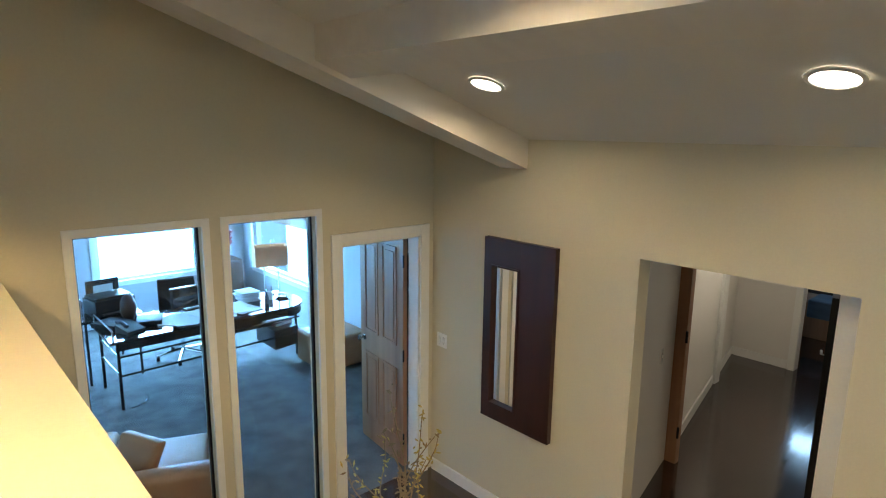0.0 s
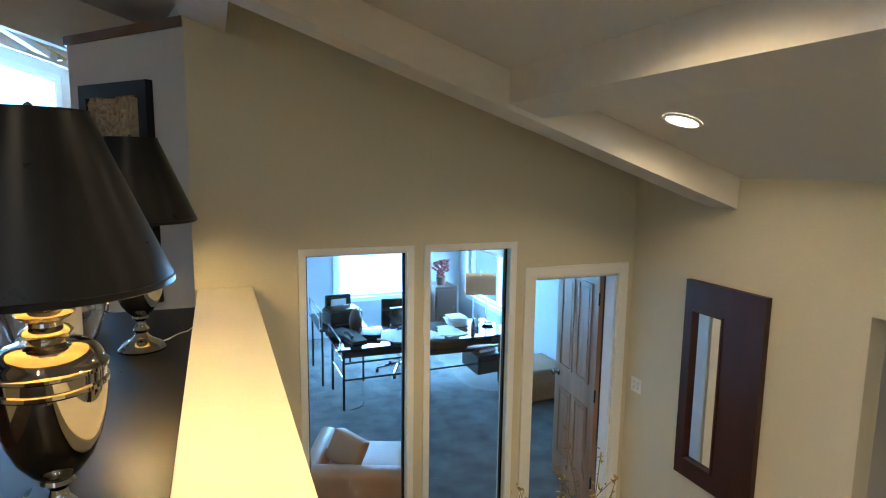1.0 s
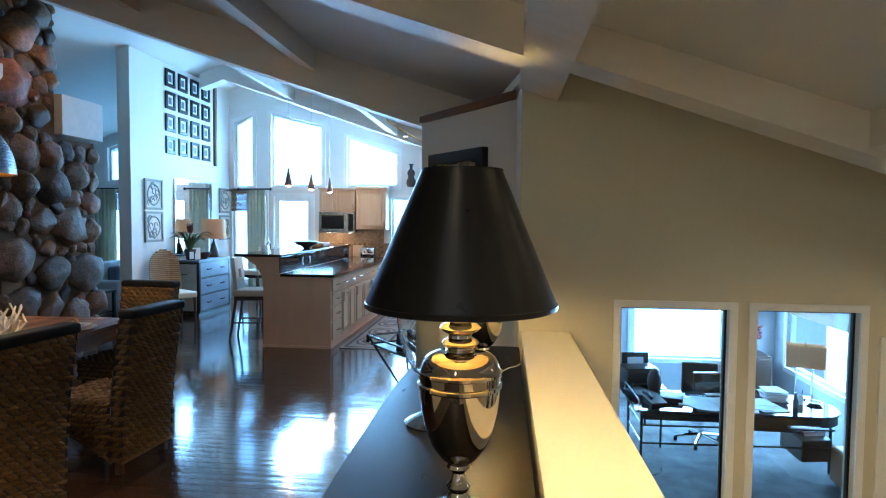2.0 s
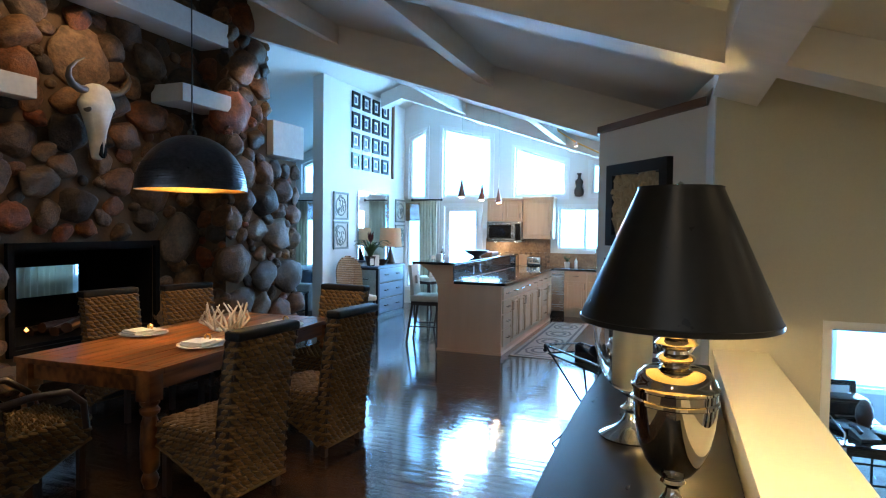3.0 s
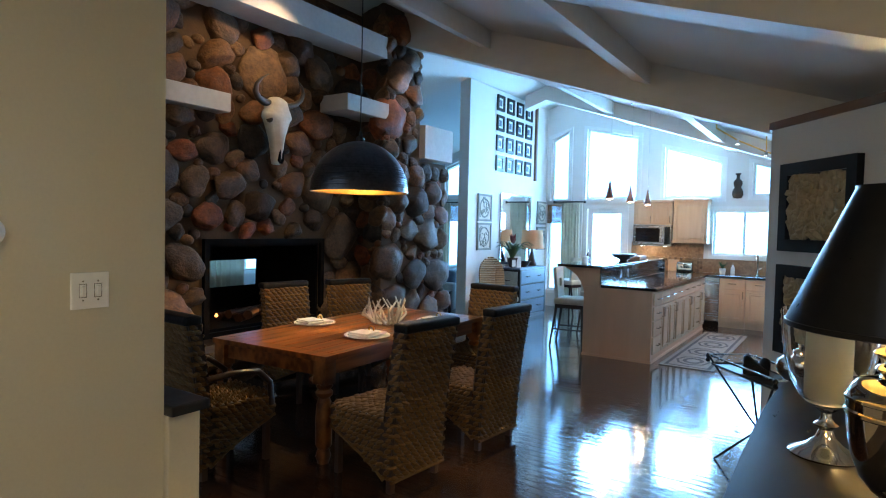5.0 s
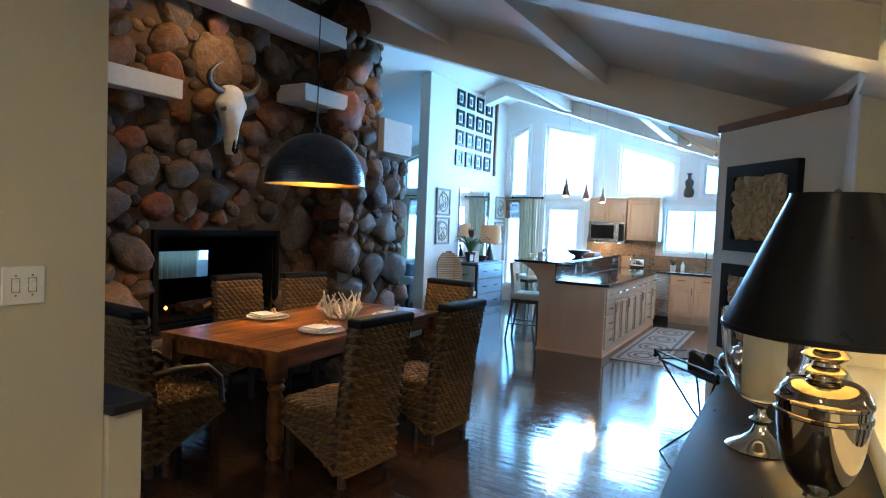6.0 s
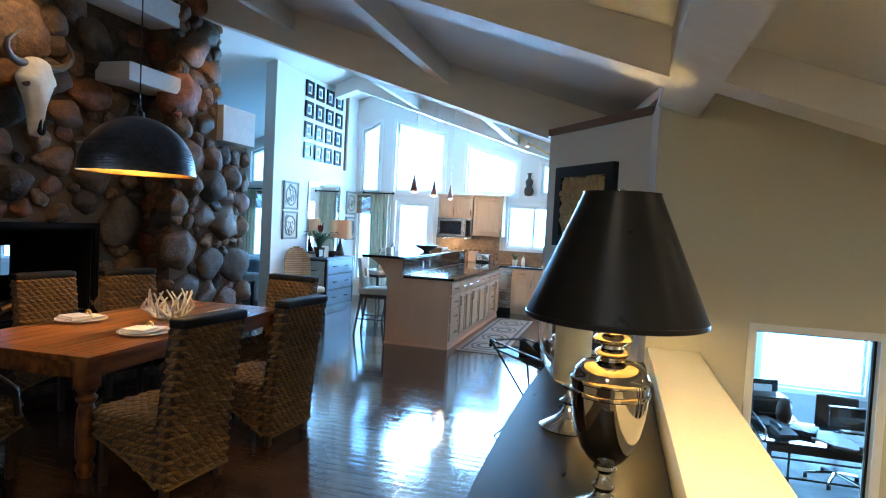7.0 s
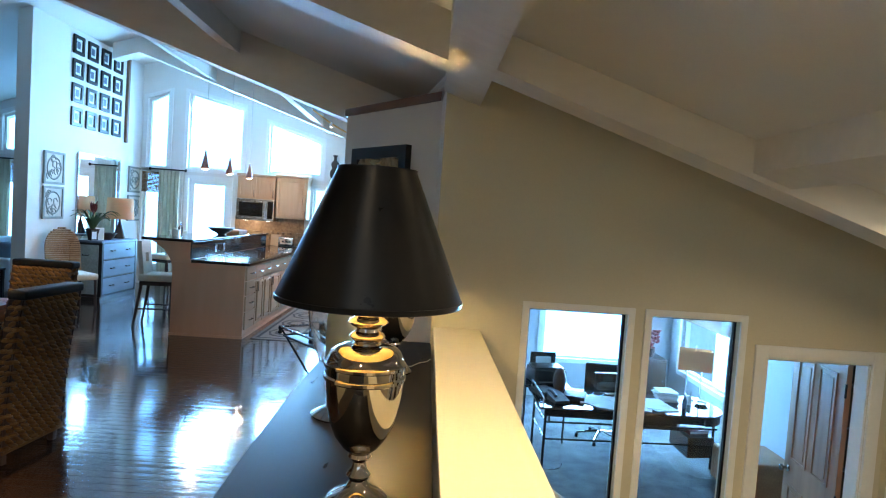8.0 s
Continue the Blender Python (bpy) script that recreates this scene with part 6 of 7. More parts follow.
for i in range(22):
    a, s = i * 2.4, rnd.uniform(0.6, 1.0)
    bm = bmesh.new()
    prev = None
    for k in range(8):
        q = k / 7
        r, z, w = 0.02 + 0.30 * s * q, 0.14 + 0.30 * s * math.sin(q * 2.1) * (1.05 - 0.25 * q), 0.020 * (1 - q) ** 0.6 + 0.001
        c0, n0 = Vector((r * math.cos(a), r * math.sin(a), z)), Vector((-math.sin(a), math.cos(a), 0))
        row = [bm.verts.new(c0 - n0 * w), bm.verts.new(c0 + Vector((0, 0, -0.006))), bm.verts.new(c0 + n0 * w)]
        if prev:
            bm.faces.new((prev[0], prev[1], row[1], row[0]))
            bm.faces.new((prev[1], prev[2], row[2], row[1]))
        prev = row
    part("leaf", bm, M_LEAF, pl, smooth=True)
bm = bmesh.new()
for i in range(14):
    a = i * 2.4
    lathe([(0, 0), (0.012, 0.03), (0.008, 0.07), (0, 0.10)], 6, bm, pose(0.01 * math.cos(a), 0.01 * math.sin(a), 0.36 + 0.006 * i, 25 * math.sin(a), 25 * math.cos(a), 0))
tube([(0, 0, 0.13), (0, 0, 0.38)], 0.008, 6, bm)
part("flower", bm, M_RED, pl, "red flower spike")
for y, h, rz in ((9.20, 0.20, 60), (9.04, 0.16, 75)):
    ph = thing("photo_frame", "small standing photo frame on the dresser", "photo frame", pose(-2.14, y, T, rz=rz), "photo frames on the dresser")
    part("frame", bar_frame([(-0.07, 0.0), (0.07, 0.0), (0.07, h), (-0.07, h)], 0.02, -0.01, 0.008, "y")[0], M_BLACK if h < 0.18 else M_TRIM, ph)
    part("print", box(-0.051, 0.051, -0.004, 0.004, 0.019, h - 0.019), M_PAPER, ph)
for i in range(3):
    item("book", "hardback book lying in a stack on the dresser", "book", pose(-2.36, 9.08, T + 0.0005 + 0.031 * i, rz=80 + 7 * i), ("cover", box(-0.11, 0.11, -0.08, 0.08, 0, 0.03, 0.003), (M_PAPER, M_CLOTH, M_GREYPAINT)[i]))

wc = thing("wicker_chair", "pale wicker chair with a tall rounded back", "chair", pose(-2.08, 8.36, 0, rz=-125) @ Matrix.Diagonal((1.12, 1.05, 1.06, 1)))
bm = bmesh.new()
for i in range(22):
    t0 = i / 21
    wv = 0.22 * math.sqrt(max(0.02, 1 - max(0, (t0 - 0.55) / 0.46) ** 2))
    tube([(-wv, -0.20 - 0.10 * t0, 0.45 + 0.62 * t0), (-wv * 0.5, -0.235 - 0.10 * t0, 0.45 + 0.62 * t0), (wv * 0.5, -0.235 - 0.10 * t0, 0.45 + 0.62 * t0), (wv, -0.20 - 0.10 * t0, 0.45 + 0.62 * t0)], 0.014, 6, bm)
part("backrest", bm, M_WICKER, wc, "pale woven wicker back", smooth=True)["kind"] = "stuff"
part("seat", box(-0.24, 0.24, -0.24, 0.26, 0.38, 0.47, 0.03, seg=3), M_CLOTH, wc, smooth=True)
for x in (-0.21, 0.21):
    for y in (-0.21, 0.22):
        part("leg", tube([(x, y, 0.38), (x * 1.05, y * 1.05, 0)], 0.018), M_WOODDK, wc)

# curtains, rods and woven blinds
def curtain(x0, x1, z0, z1, y, waves, seed):
    c = thing("curtain", "cream striped floor length curtain", "curtain", pose(0, 0, 0), "curtains")
    bm = bmesh.new()
    n = waves * 8
    cols = []
    for i in range(n + 1):
        s = i / n
        x = x0 + (x1 - x0) * s
        dy = 0.035 * math.sin(s * waves * math.tau) + 0.012 * math.sin(s * 17 + seed)
        cols.append([bm.verts.new((x + 0.02 * math.sin(3 * q + seed) * (1 - q), y + dy * (0.7 + 0.5 * (1 - q)), z0 + (z1 - z0) * q)) for q in np.linspace(0, 1, 7)])
    for a, b in zip(cols, cols[1:]):
        for k in range(6):
            bm.faces.new((a[k], b[k], b[k + 1], a[k + 1]))
    ext = bmesh.ops.extrude_face_region(bm, geom=bm.faces[:])
    for v in [g for g in ext["geom"] if isinstance(g, bmesh.types.BMVert)]:
        v.co.y += 0.004
    part("cloth", bm, M_CURTAIN, c, smooth=True)
    return c


curtain(-2.13, -1.72, 0.01, 2.23, 11.18, 6, 1)
curtain(-3.35, -2.90, 0.01, 2.23, 11.18, 6, 2)
curtain(-5.45, -4.95, 0.01, 2.23, 11.18, 6, 3)
for y, w in ((7.2, 1.15), (9.2, 0.6)):
    curtain(0, w, 0.01, 2.3, 0, 9, 4).matrix_world = pose(-8.88, y, 0, rz=90)
r = thing("curtain_rod", "black iron curtain rod with finials", "curtain rod")
part("rod", tube([(-8.88, 7.1, 2.32), (-8.88, 9.9, 2.32)], 0.014), M_IRON, r)
for y in (7.15, 9.85):
    part("bracket", tube([(-8.88, y, 2.32), (-8.9995, y, 2.32)], 0.008), M_IRON, r)
for x0, x1 in ((-2.30, -1.62), (-5.6, -2.80)):
    r = thing("curtain_rod", "black iron curtain rod with finials", "curtain rod")
    part("rod", tube([(x0, 11.18, 2.25), (x1, 11.18, 2.25)], 0.014), M_IRON, r)
    for x in (x0, x1):
        part("finial", lathe([(0, -0.03), (0.028, -0.01), (0.030, 0.01), (0, 0.03)], 12, m=pose(x, 11.18, 2.25, 0, 90)), M_IRON, r, smooth=True)
    for x in (x0 + 0.15, x1 - 0.15):
        part("bracket", tube([(x, 11.18, 2.25), (x, 11.2995, 2.25)], 0.008), M_IRON, r)
for x0, x1 in ((-2.49, -2.10), (-5.2, -3.3)):
    b = thing("bamboo_blind", "brown woven bamboo blind pulled part way up", "blind", pose(x0, 11.27, 1.80))
    for k in range(16):
        part("slat", box(0, x1 - x0, -0.006, 0.002, k * 0.025, k * 0.025 + 0.022, 0.002, seg=1), M_BAMBOO, b)

# ceiling fittings
for x, y in ((-0.05, 9.0), (-0.55, 8.3)):
    sd = thing("smoke_detector", "small round dark ceiling sensor", "smoke detector", pose(x, y, roof(x) - 0.002, 0, math.degrees(math.atan(SLOPE))))
    part("body", lathe([(0.06, 0), (0.062, -0.015), (0.04, -0.045), (0, -0.05)], 20), M_STEEL, sd, smooth=True)
    part("lens", lathe([(0.02, -0.050), (0.012, -0.062), (0, -0.064)], 12), M_GRANITE, sd, smooth=True)
tr = thing("track_light", "curved brown ceiling fixture with small spotlights", "track light", pose(1.30, 8.6, 2.86))
arc = [(0.0, -0.1, 0.30), (0.25, 0.1, 0.14), (0.6, 0.3, -0.02), (0.95, 0.5, -0.12)]
part("rail", tube(arc, 0.012, 8), M_COPPER, tr)
for p in arc[1:]:
    part("spotlight", lathe([(0.028, -0.06), (0.020, 0.0), (0.008, 0.02), (0, 0.02)], 14, m=Matrix.Translation(p)), M_STEEL, tr, smooth=True)
    part("lens", lathe([(0, -0.058), (0.026, -0.058)], 14, m=Matrix.Translation(p)), M_DOWN, tr)
part("stem", tube([(0.0, -0.1, 0.30), (0.0, -0.1, roof(1.3) - 2.86)], 0.010), M_COPPER, tr)
part("stem", tube([(0.6, 0.3, -0.02), (0.6, 0.3, roof(1.9) - 2.86)], 0.008), M_COPPER, tr)
lamp("track_spot", "SPOT", look((1.9, 8.9, 2.72), (1.0, 8.8, 0.4)), 70, (1.0, 0.66, 0.38), 0.03, spot=radians(120))
vi = thing("wall_carving", "dark figure-eight wooden carving hung between windows", "carving", pose(1.235, 11.2995, 2.30))
part("carving", lathe([(0, 0), (0.07, 0.01), (0.095, 0.07), (0.09, 0.14), (0.055, 0.20), (0.075, 0.26), (0.075, 0.31), (0.03, 0.36), (0.028, 0.43), (0.05, 0.44), (0.045, 0.46), (0, 0.465)], 20, m=pose(0, -0.042, 0) @ Matrix.Diagonal((1, 0.42, 1, 1))), M_WOODDK, vi, smooth=True)

# living room seen past the chimney
so = thing("sofa", "white sofa in the living room", "sofa", pose(-3.6, 9.6, 0))
part("seat", box(-0.5, 0.5, -0.9, 0.9, 0.12, 0.46, 0.05, seg=3), M_SOFA, so, smooth=True)
part("backrest", box(-0.5, -0.25, -0.9, 0.9, 0.4605, 0.86, 0.06, seg=3), M_SOFA, so, smooth=True)
for y in (-1.1, 0.9005):
    part("arm", box(-0.5, 0.5, y, y + 0.1995, 0.12, 0.62, 0.05, seg=3), M_SOFA, so, smooth=True)
part("cushion", box(-0.2, 0.05, -0.4, 0.1, 0.461, 0.80, 0.08, seg=3), M_GREYPAINT, so, smooth=True)
for x in (-0.42, 0.42):
    for y in (-0.8, 0.8):
        part("foot", box(x - 0.03, x + 0.03, y - 0.03, y + 0.03, 0, 0.1195), M_WOODDK, so)
stb = thing("side_table", "small dark side table with plants", "side table", pose(-3.3, 8.15, 0))
part("tabletop", box(-0.25, 0.25, -0.25, 0.25, 0.47, 0.50, 0.004), M_BLACK, stb)
for x in (-0.22, 0.22):
    for y in (-0.22, 0.22):
        part("leg", box(x - 0.02, x + 0.02, y - 0.02, y + 0.02, 0, 0.4695), M_BLACK, stb)
part("shelf", box(-0.2, 0.2, -0.2, 0.2, 0.15, 0.17), M_BLACK, stb)
bm = bmesh.new()
rnd = random.Random(6)
for i in range(50):
    a, e = rnd.uniform(0, math.tau), rnd.uniform(0.2, 1.3)
    lathe([(0, 0), (0.022, 0.03), (0, 0.09)], 4, bm, pose(0.06 * math.cos(a), 0.06 * math.sin(a), 0.14 + 0.12 * rnd.random(), 60 * math.sin(a), 60 * math.cos(a), 0))
item("potted_plant", "bushy green plant in a clay pot", "plant", pose(-3.3, 8.15, 0.5005), ("pot", lathe([(0, 0), (0.06, 0), (0.08, 0.14), (0, 0.13)], 18), M_PINE), ("leaves", bm, M_LEAF))

# ---- office ----
dk = thing("office_desk", "long dark glass-topped desk with a rounded end on metal legs", "desk", pose(0, 0, LOW))
Z = 0.75
round_end = [(6.50 + 0.32 * math.sin(a), 6.57 - 0.42 * math.cos(a)) for a in np.linspace(0, math.pi, 13)]
part("desktop", prism([(4.56, 6.15)] + round_end + [(4.56, 6.99)], Z - 0.028, Z, bevel=0.004), M_GRANITE, dk)
part("apron", box(4.62, 6.50, 6.20, 6.225, Z - 0.12, Z - 0.0285), M_BLACK, dk)
part("apron", prism([(x * 0.985 + 0.09, y * 0.97 + 0.197) for x, y in round_end], Z - 0.12, Z - 0.0285), M_BLACK, dk)
for x, y in ((4.64, 6.22), (6.76, 6.50), (4.64, 6.92), (6.74, 6.84)):
    part("leg", tube([(x, y, 0), (x, y, Z - 0.03)], 0.016), M_IRON, dk)
for z in (0.36, 0.56):
    part("stretcher", tube([(4.64, 6.22, z), (6.70, 6.30, z)], 0.011), M_IRON, dk)
    part("stretcher", tube([(4.64, 6.22, z), (4.64, 6.92, z)], 0.011), M_STEEL, dk)
part("gallery_rail", tube([(4.60, 6.20, Z), (4.60, 6.20, Z + 0.10), (4.60, 6.94, Z + 0.10), (4.60, 6.94, Z)], 0.010), M_STEEL, dk)
part("pedestal", prism([(6.36, 6.28), (6.70, 6.34), (6.72, 6.80), (6.36, 6.80)], 0.20, 0.44, bevel=0.006), M_BLACK, dk)
part("shelf", box(5.75, 6.34, 6.30, 6.85, 0.52, 0.54), M_BLACK, dk)
curve = [(4.70 + 0.20 * math.sin(a), 6.36 - 0.20 * math.cos(a)) for a in np.linspace(0, 1.6, 9)]
part("panel", prism(curve + [(x * 0.998 + 0.009, y + 0.006) for x, y in reversed(curve)], 0.02, 0.60), M_PANE, dk, "curved clear glass side panel")
part("foot_rail", tube([(x, y, 0.02) for x, y in curve], 0.010), M_STEEL, dk)
T = LOW + Z + 0.0005
item("red_book", "red bound book in the pedestal of the desk", "book", pose(6.54, 6.52, LOW + 0.4405, rz=12), ("cover", box(-0.13, 0.13, -0.09, 0.09, 0, 0.05, 0.006), M_RED), ("pages", box(-0.125, 0.132, -0.085, -0.0905, 0.008, 0.042), M_PAPER))
item("office_box", "dark storage box under the desk", "box", pose(6.05, 6.55, LOW + 0.5405), ("body", box(-0.22, 0.20, -0.18, 0.18, 0, 0.14, 0.01), M_IRON), ("lid", box(-0.23, 0.21, -0.19, 0.19, 0.1405, 0.165, 0.006), M_BLACK))
dk2 = thing("corner_desk", "black metal side desk covered with office clutter", "desk", pose(0, 0, LOW))
part("desktop", box(4.50, 5.12, 7.04, 7.95, Z - 0.03, Z, 0.005), M_GRANITE, dk2)
for x, y in ((4.54, 7.08), (5.07, 7.08), (4.54, 7.90), (5.07, 7.90)):
    part("leg", tube([(x, y, 0), (x, y, Z - 0.03)], 0.014), M_IRON, dk2)
for z in (0.12, 0.24):
    part("gallery_rail", tube([(4.51, 7.05, Z), (4.51, 7.05, Z + z), (4.51, 7.93, Z + z), (4.51, 7.93, Z)], 0.010), M_STEEL, dk2)
item("monitor", "black flat computer monitor", "monitor", pose(5.62, 6.86, T, rz=4), ("screen", box(-0.25, 0.25, -0.02, 0.02, 0.03, 0.27, 0.006), M_GRANITE), ("bezel", bar_frame([(-0.255, 0.025), (0.255, 0.025), (0.255, 0.275), (-0.255, 0.275)], 0.02, -0.026, -0.0205, "y")[0], M_IRON),
     ("stand", tube([(0, 0.03, 0.01), (0, 0.03, 0.15)], 0.018), M_BLACK), ("foot", box(-0.11, 0.11, -0.08, 0.08, 0, 0.012, 0.003), M_BLACK))
item("printer", "black desktop printer on the corner desk", "printer", pose(4.84, 7.30, T, rz=10), ("body", box(-0.22, 0.22, -0.17, 0.17, 0, 0.19, 0.02), M_BLACK), ("tray", box(-0.16, 0.16, -0.24, -0.1705, 0.02, 0.04), M_BLACK), ("lid", box(-0.20, 0.20, -0.15, 0.15, 0.1905, 0.215, 0.008), M_IRON), ("paper_rest", box(-0.18, 0.18, 0.14, 0.155, 0.216, 0.36, 0.004), M_IRON), ("sheet", box(-0.105, 0.105, 0.125, 0.138, 0.2165, 0.30), M_PAPER))
item("brown_vase", "small rounded brown vase", "vase", pose(4.92, 6.84, T), ("vase", lathe([(0, 0), (0.05, 0), (0.085, 0.10), (0.08, 0.20), (0.045, 0.28), (0, 0.31)], 18), M_MAHOG))
item("desk_phone", "black office telephone with a handset", "telephone", pose(4.82, 6.42, T, rz=20), ("base", prism([(-0.1, 0), (0.1, 0), (0.1, 0.08), (-0.1, 0.03)], -0.10, 0.10, "x"), M_BLACK), ("handset", tube([(-0.09, -0.08, 0.085), (-0.09, 0.0, 0.12), (-0.09, 0.08, 0.115)], 0.022), M_BLACK))
for x, y, a in ((4.72, 6.72, 30), (5.06, 6.60, -20)):
    item("binder", "black ring binder lying on the desk", "binder", pose(x, y, T, rz=a), ("cover", box(-0.13, 0.13, -0.15, 0.15, 0, 0.055, 0.006), M_LEATHERBK), ("pages", box(-0.12, 0.132, -0.14, 0.14, 0.010, 0.045), M_PAPER))
rnd = random.Random(8)
for i in range(22):
    x, y = rnd.uniform(5.15, 6.1), rnd.uniform(6.34, 6.62)
    item("paper_sheet", "loose white paper on the desk", "paper", pose(x, y, T + 0.0006 * i, rz=rnd.uniform(-40, 40)), ("sheet", box(-0.105, 0.105, -0.14, 0.14, 0, 0.0006 + 0.004 * (i % 3)), M_PAPER))
bm = bmesh.new()
for i in range(26):
    box(-0.10, 0.10, -0.13, 0.13, 0, 0.004, 0, bm, pose(rnd.uniform(-0.03, 0.03), rnd.uniform(-0.03, 0.03), 0.0045 * i, rz=rnd.uniform(-15, 15)))
item("paper_pile", "untidy stack of papers on the desk", "paper", pose(6.26, 6.78, T), ("pile", bm, M_PAPER))
item("blue_bottle", "small blue glass bottle on the desk", "bottle", pose(6.36, 6.46, T), ("bottle", lathe([(0, 0), (0.028, 0), (0.028, 0.09), (0.010, 0.12), (0.010, 0.15), (0, 0.15)], 16), M_GREYPAINT), ("cap", lathe([(0, 0.1502), (0.013, 0.1502), (0.013, 0.17), (0, 0.17)], 12), M_STEEL))
item("pen_cup", "white pen cup on the desk", "cup", pose(6.48, 6.62, T), ("cup", lathe([(0, 0), (0.035, 0), (0.038, 0.10), (0.033, 0.10), (0.031, 0.01), (0, 0.01)], 18), M_CERAMIC), ("pen", tube([(0.01, 0, 0.012), (0.03, 0.01, 0.16)], 0.004, 6), M_IRON))
item("glass_dish", "clear glass dish on the desk", "dish", pose(6.64, 6.62, T), ("dish", lathe([(0, 0), (0.06, 0), (0.09, 0.03), (0.086, 0.03), (0.056, 0.006), (0, 0.006)], 24), M_CHROME), ("pebbles", lathe([(0, 0.0065), (0.05, 0.0065), (0.04, 0.02), (0, 0.024)], 14), M_PAPER))
ol = thing("office_lamp", "glass column lamp with a tan rectangular shade", "table lamp", pose(6.62, 6.84, T, rz=-18))
part("base", box(-0.09, 0.09, -0.06, 0.06, 0, 0.02, 0.004), M_CHROME, ol)
for x in (-0.085, 0.085):
    part("column", tube([(x, 0, 0.02), (x, 0, 0.40)], 0.010), M_CHROME, ol)
part("shade", bar_frame([(-0.20, -0.10), (0.20, -0.10), (0.20, 0.10), (-0.20, 0.10)], 0.004, 0.38, 0.64, "z")[0], M_SHADELIN, ol, "tan linen shade")
part("finial", tube([(0, 0, 0.60), (0, 0, 0.70)], 0.006), M_CHROME, ol)
part("spider", tube([(-0.196, 0, 0.60), (0.196, 0, 0.60)], 0.003), M_CHROME, ol)
oc = thing("office_chair", "black swivel office chair with a chrome star base", "office chair", pose(5.62, 7.30, LOW, rz=170))
part("seat", box(-0.24, 0.24, -0.24, 0.24, 0.44, 0.52, 0.03, seg=3), M_LEATHERBK, oc, smooth=True)
part("backrest", box(-0.22, 0.22, -0.27, -0.21, 0.56, 0.98, 0.028, seg=3), M_LEATHERBK, oc, smooth=True)
part("column", tube([(0, 0, 0.10), (0, 0, 0.44)], 0.025), M_CHROME, oc)
for k in range(5):
    a = k * math.tau / 5
    lg = part("leg", tube([(0, 0, 0.12), (0.30 * math.cos(a), 0.30 * math.sin(a), 0.065)], 0.018), M_CHROME, oc)
    part("caster", tube([(0.30 * math.cos(a) - 0.02, 0.30 * math.sin(a), 0.03), (0.30 * math.cos(a) + 0.02, 0.30 * math.sin(a), 0.03)], 0.03, 12), M_IRON, lg)
for s_ in (-1, 1):
    part("armrest", tube([(s_ * 0.23, -0.16, 0.47), (s_ * 0.29, -0.16, 0.60), (s_ * 0.29, 0.12, 0.64), (s_ * 0.24, 0.18, 0.48)], 0.018), M_IRON, oc)
part("bracket", tube([(0, -0.1, 0.43), (0, -0.28, 0.46), (0, -0.25, 0.70)], 0.018), M_IRON, oc)
bk = thing("bookcase", "tall dark bookcase filled with boxes and books", "bookcase", pose(7.29, 3.62, LOW, rz=0))
for y in (0, 0.98):
    part("side", box(-0.32, 0, y, y + 0.025, 0, 2.05), M_WOODDK, bk)
part("back", box(-0.012, -0.001, 0.0255, 0.9795, 0, 2.05), M_WOODDK, bk)
for k in range(6):
    part("shelf", box(-0.32, -0.0125, 0.0255, 0.9795, 0.06 + 0.38 * k, 0.085 + 0.38 * k), M_WOODDK, bk)
rnd = random.Random(31)
for k in range(5):
    y = 0.04
    while y < 0.88:
        w, h = rnd.uniform(0.03, 0.11), rnd.uniform(0.17, 0.28)
        item("book", "upright book or box file on the dark bookcase", "book", pose(7.29 - 0.18, 3.62 + y, LOW + 0.0855 + 0.38 * k), ("cover", box(-0.10, 0.10, 0, w - 0.004, 0, h, 0.003, seg=1), rnd.choice((M_PAPER, M_RED, M_GREYPAINT, M_LEATHERBK, M_PAPER, M_WOODDK))))
        y += w + 0.004
ac = thing("armchair", "tan leather armchair with a rounded back", "armchair", pose(4.44, 4.26, LOW, rz=-22) @ Matrix.Diagonal((1, 1, 0.86, 1)))
part("seat", box(-0.32, 0.32, -0.34, 0.36, 0.22, 0.46, 0.05, seg=3), M_LEATHERTAN, ac, "tan leather cushion", smooth=True)
part("backrest", box(-0.42, 0.42, -0.46, -0.28, 0.10, 0.60, 0.085, seg=5), M_LEATHERTAN, ac, smooth=True)
for s in (-1, 1):
    part("arm", box(min(s * 0.33, s * 0.47), max(s * 0.33, s * 0.47), -0.40, 0.38, 0.08, 0.60, 0.068, seg=5), M_LEATHERTAN, ac, smooth=True)
part("base", box(-0.40, 0.40, -0.40, 0.34, 0.0, 0.20, 0.01), M_LEATHERTAN, ac)
bm = box(-0.17, 0.17, -0.06, 0.06, 0, 0.30, 0.055, seg=4)
bm.transform(pose(-0.20, -0.10, 0.455, -20, 8, -35))
part("pillow", bm, M_LEATHERTAN, ac, "loose tan leather pillow", smooth=True)
ob = thing("ottoman", "tan leather cube ottoman on the carpet", "ottoman", pose(6.96, 5.95, LOW))
part("cushion", box(-0.32, 0.32, -0.32, 0.32, 0.03, 0.42, 0.04, seg=3), M_LEATHERTAN, ob, smooth=True)
for x in (-0.25, 0.25):
    for y in (-0.25, 0.25):
        part("foot", box(x - 0.02, x + 0.02, y - 0.02, y + 0.02, 0, 0.0295), M_WOODDK, ob)
cb = thing("corner_cabinet", "small dark cabinet in the office corner", "cabinet", pose(6.84, 8.90, LOW))
part("body", box(-0.19, 0.19, -0.25, 0.25, 0.0, 0.85, 0.006), M_WOODDK, cb)
part("door", box(-0.17, 0.17, -0.268, -0.2505, 0.06, 0.81, 0.003), M_WOODDK, cb)
part("knob", lathe([(0, 0), (0.012, 0.01), (0, 0.022)], 10, m=pose(0.13, -0.268, 0.5, 90)), M_NICKEL, cb)
bm = bmesh.new()
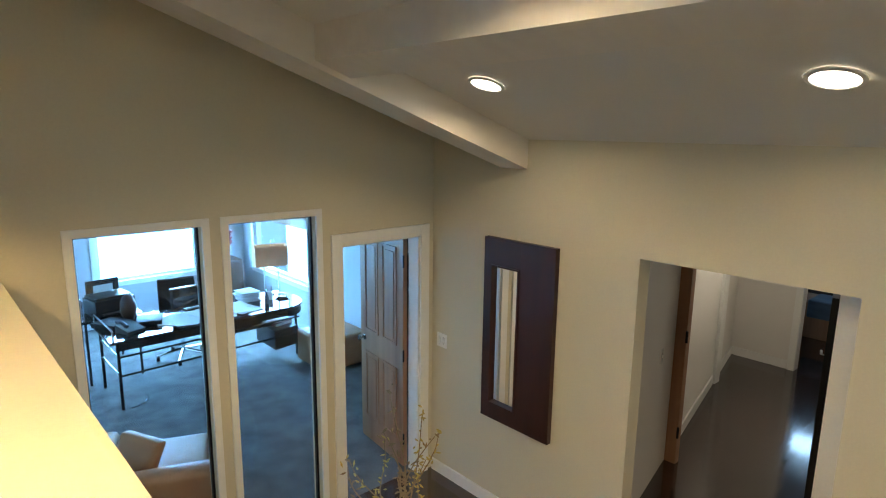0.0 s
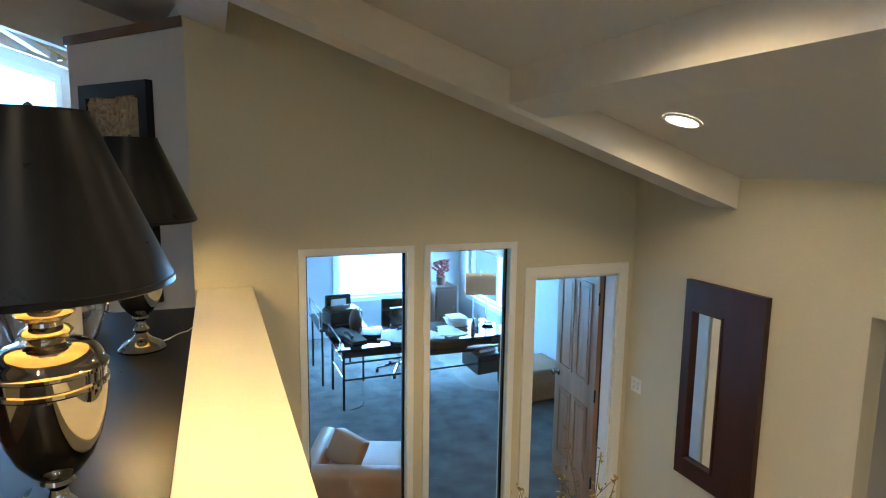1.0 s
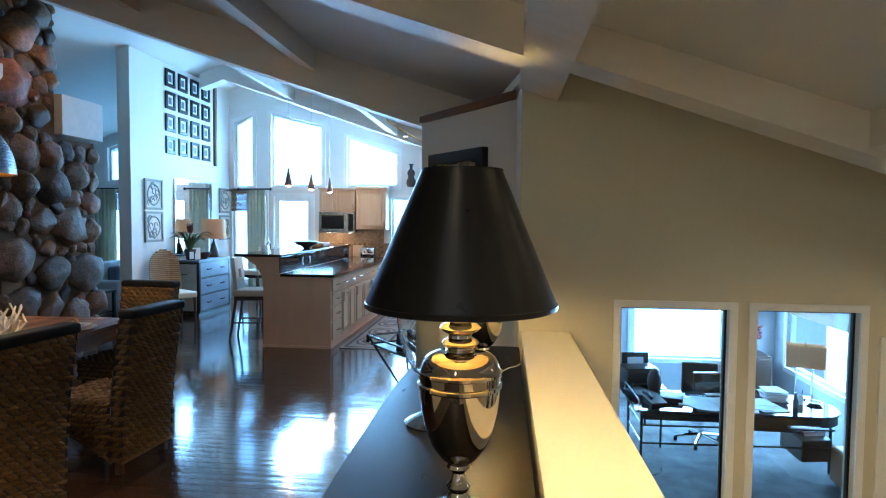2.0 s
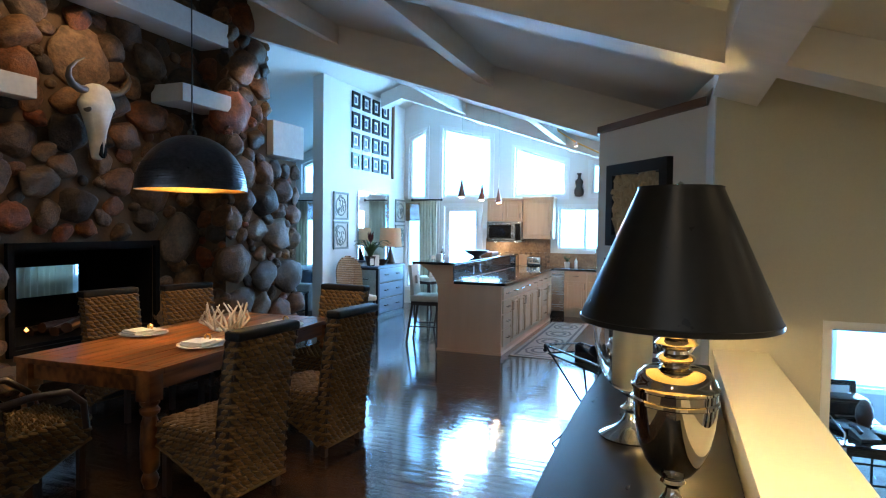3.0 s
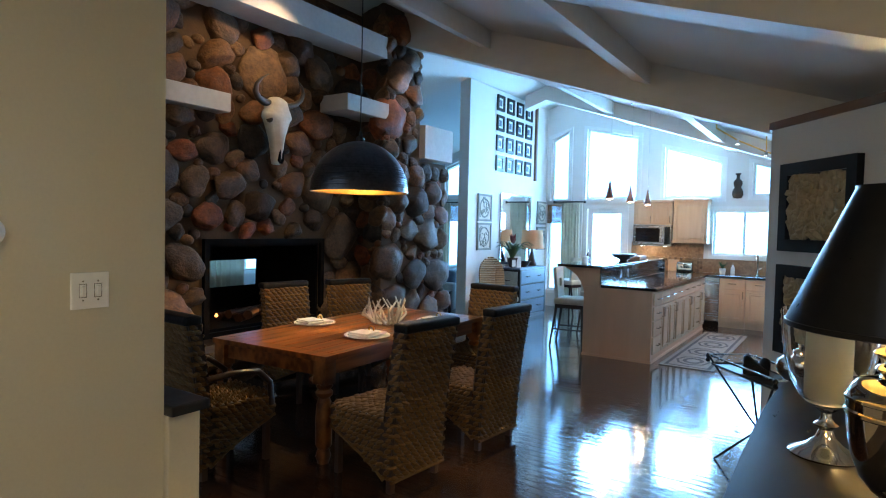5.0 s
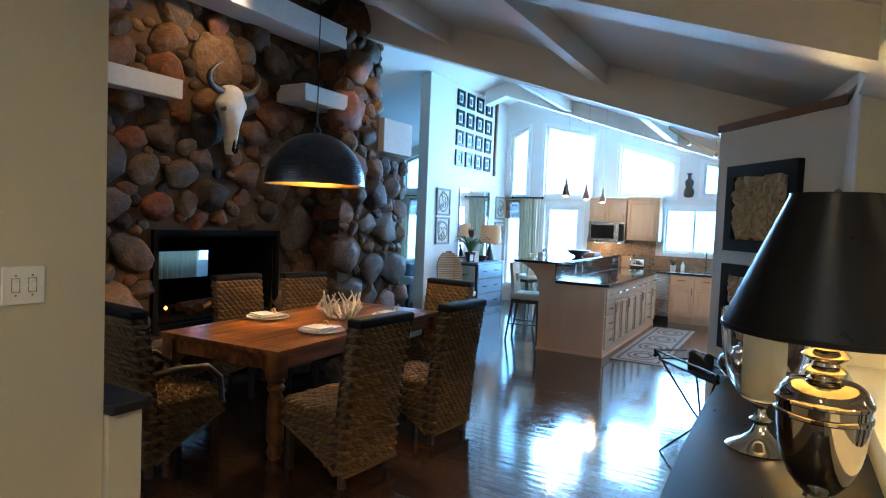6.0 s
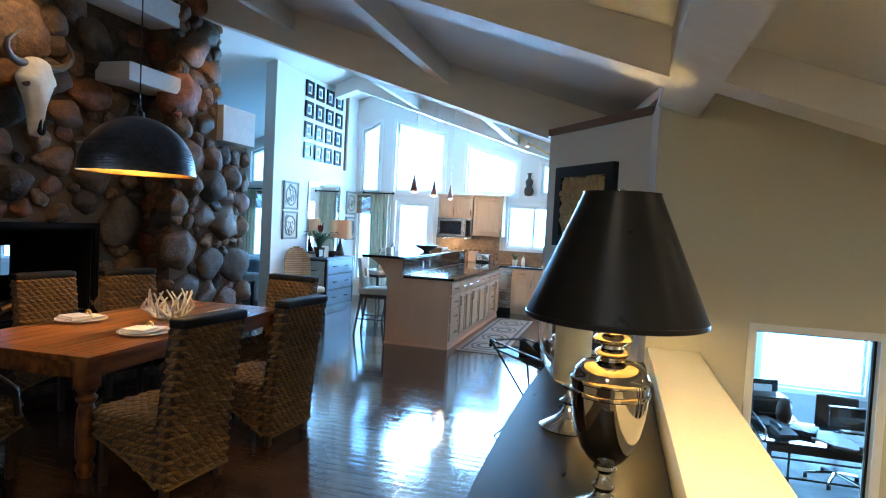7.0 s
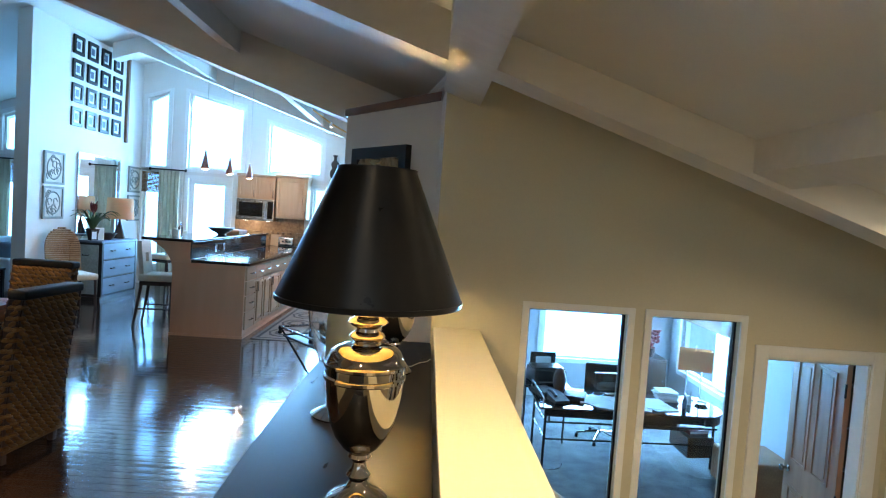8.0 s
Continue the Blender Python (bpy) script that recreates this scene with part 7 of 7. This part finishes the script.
rnd = random.Random(11)
for i in range(60):
    a, z = rnd.uniform(0, math.tau), rnd.uniform(0, 0.28)
    lathe([(0, 0), (0.028, 0.03), (0, 0.08)], 5, bm, pose(0.12 * math.cos(a) * rnd.random(), 0.12 * math.sin(a) * rnd.random(), 0.12 + z, 70 * math.sin(a), 70 * math.cos(a), 0))
item("flower_pot", "dark red leafy plant in a pot on the cabinet", "plant", pose(6.82, 8.86, LOW + 0.8505), ("pot", lathe([(0, 0), (0.07, 0), (0.09, 0.14), (0, 0.13)], 18), M_WOODDK), ("leaves", bm, M_RED))
b = thing("bamboo_blind", "brown woven blind half rolled at the window head", "blind", pose(7.272, 6.78, 0.34))
for k in range(21):
    part("slat", box(-0.006, 0.002, 0, 2.04, k * 0.025, k * 0.025 + 0.022, 0.002, seg=1), M_BAMBOO, b)

# ---- oak planks, last ----
rnd = random.Random(1)
W = 0.083
near, far = [], []
y = -1.6
while y < 11.3:
    x = -4.2 - rnd.uniform(0, 1.2)
    while x < 3.2:
        x1 = min(x + rnd.uniform(0.9, 2.2), 3.2)
        tilt = rnd.uniform(-0.00025, 0.00025)
        (near if (0.2 < x1 and x < 2.7 and 1.2 < y < 8.5) and len(near) < 300 else far).append((x, x1, y, min(y + W, 11.3), tilt))
        x = x1
    y += W


def plank(bm, x0, x1, y0, y1, tilt):
    g = 0.0008
    vs = []
    for xx in (x0 + g, x1 - g):
        for yy, zz in ((y0 + g, -0.0055), (y0 + g, -0.0012 - tilt), (y0 + g + 0.0015, -tilt), ((y0 + y1) / 2, 0.0002), (y1 - g - 0.0015, tilt), (y1 - g, -0.0012 + tilt), (y1 - g, -0.0055)):
            vs.append(bm.verts.new((xx, yy, zz)))
    for k in range(6):
        bm.faces.new((vs[k], vs[k + 1], vs[k + 8], vs[k + 7]))
    bm.faces.new(vs[:7])
    bm.faces.new(vs[7:])


for p in near:
    bm = bmesh.new()
    plank(bm, *p)
    part("plank", bm, M_FLOOR, floor_base)
bm = bmesh.new()
for p in far:
    plank(bm, *p)
part("far_planks", bm, M_FLOOR, floor_base)["kind"] = "stuff"
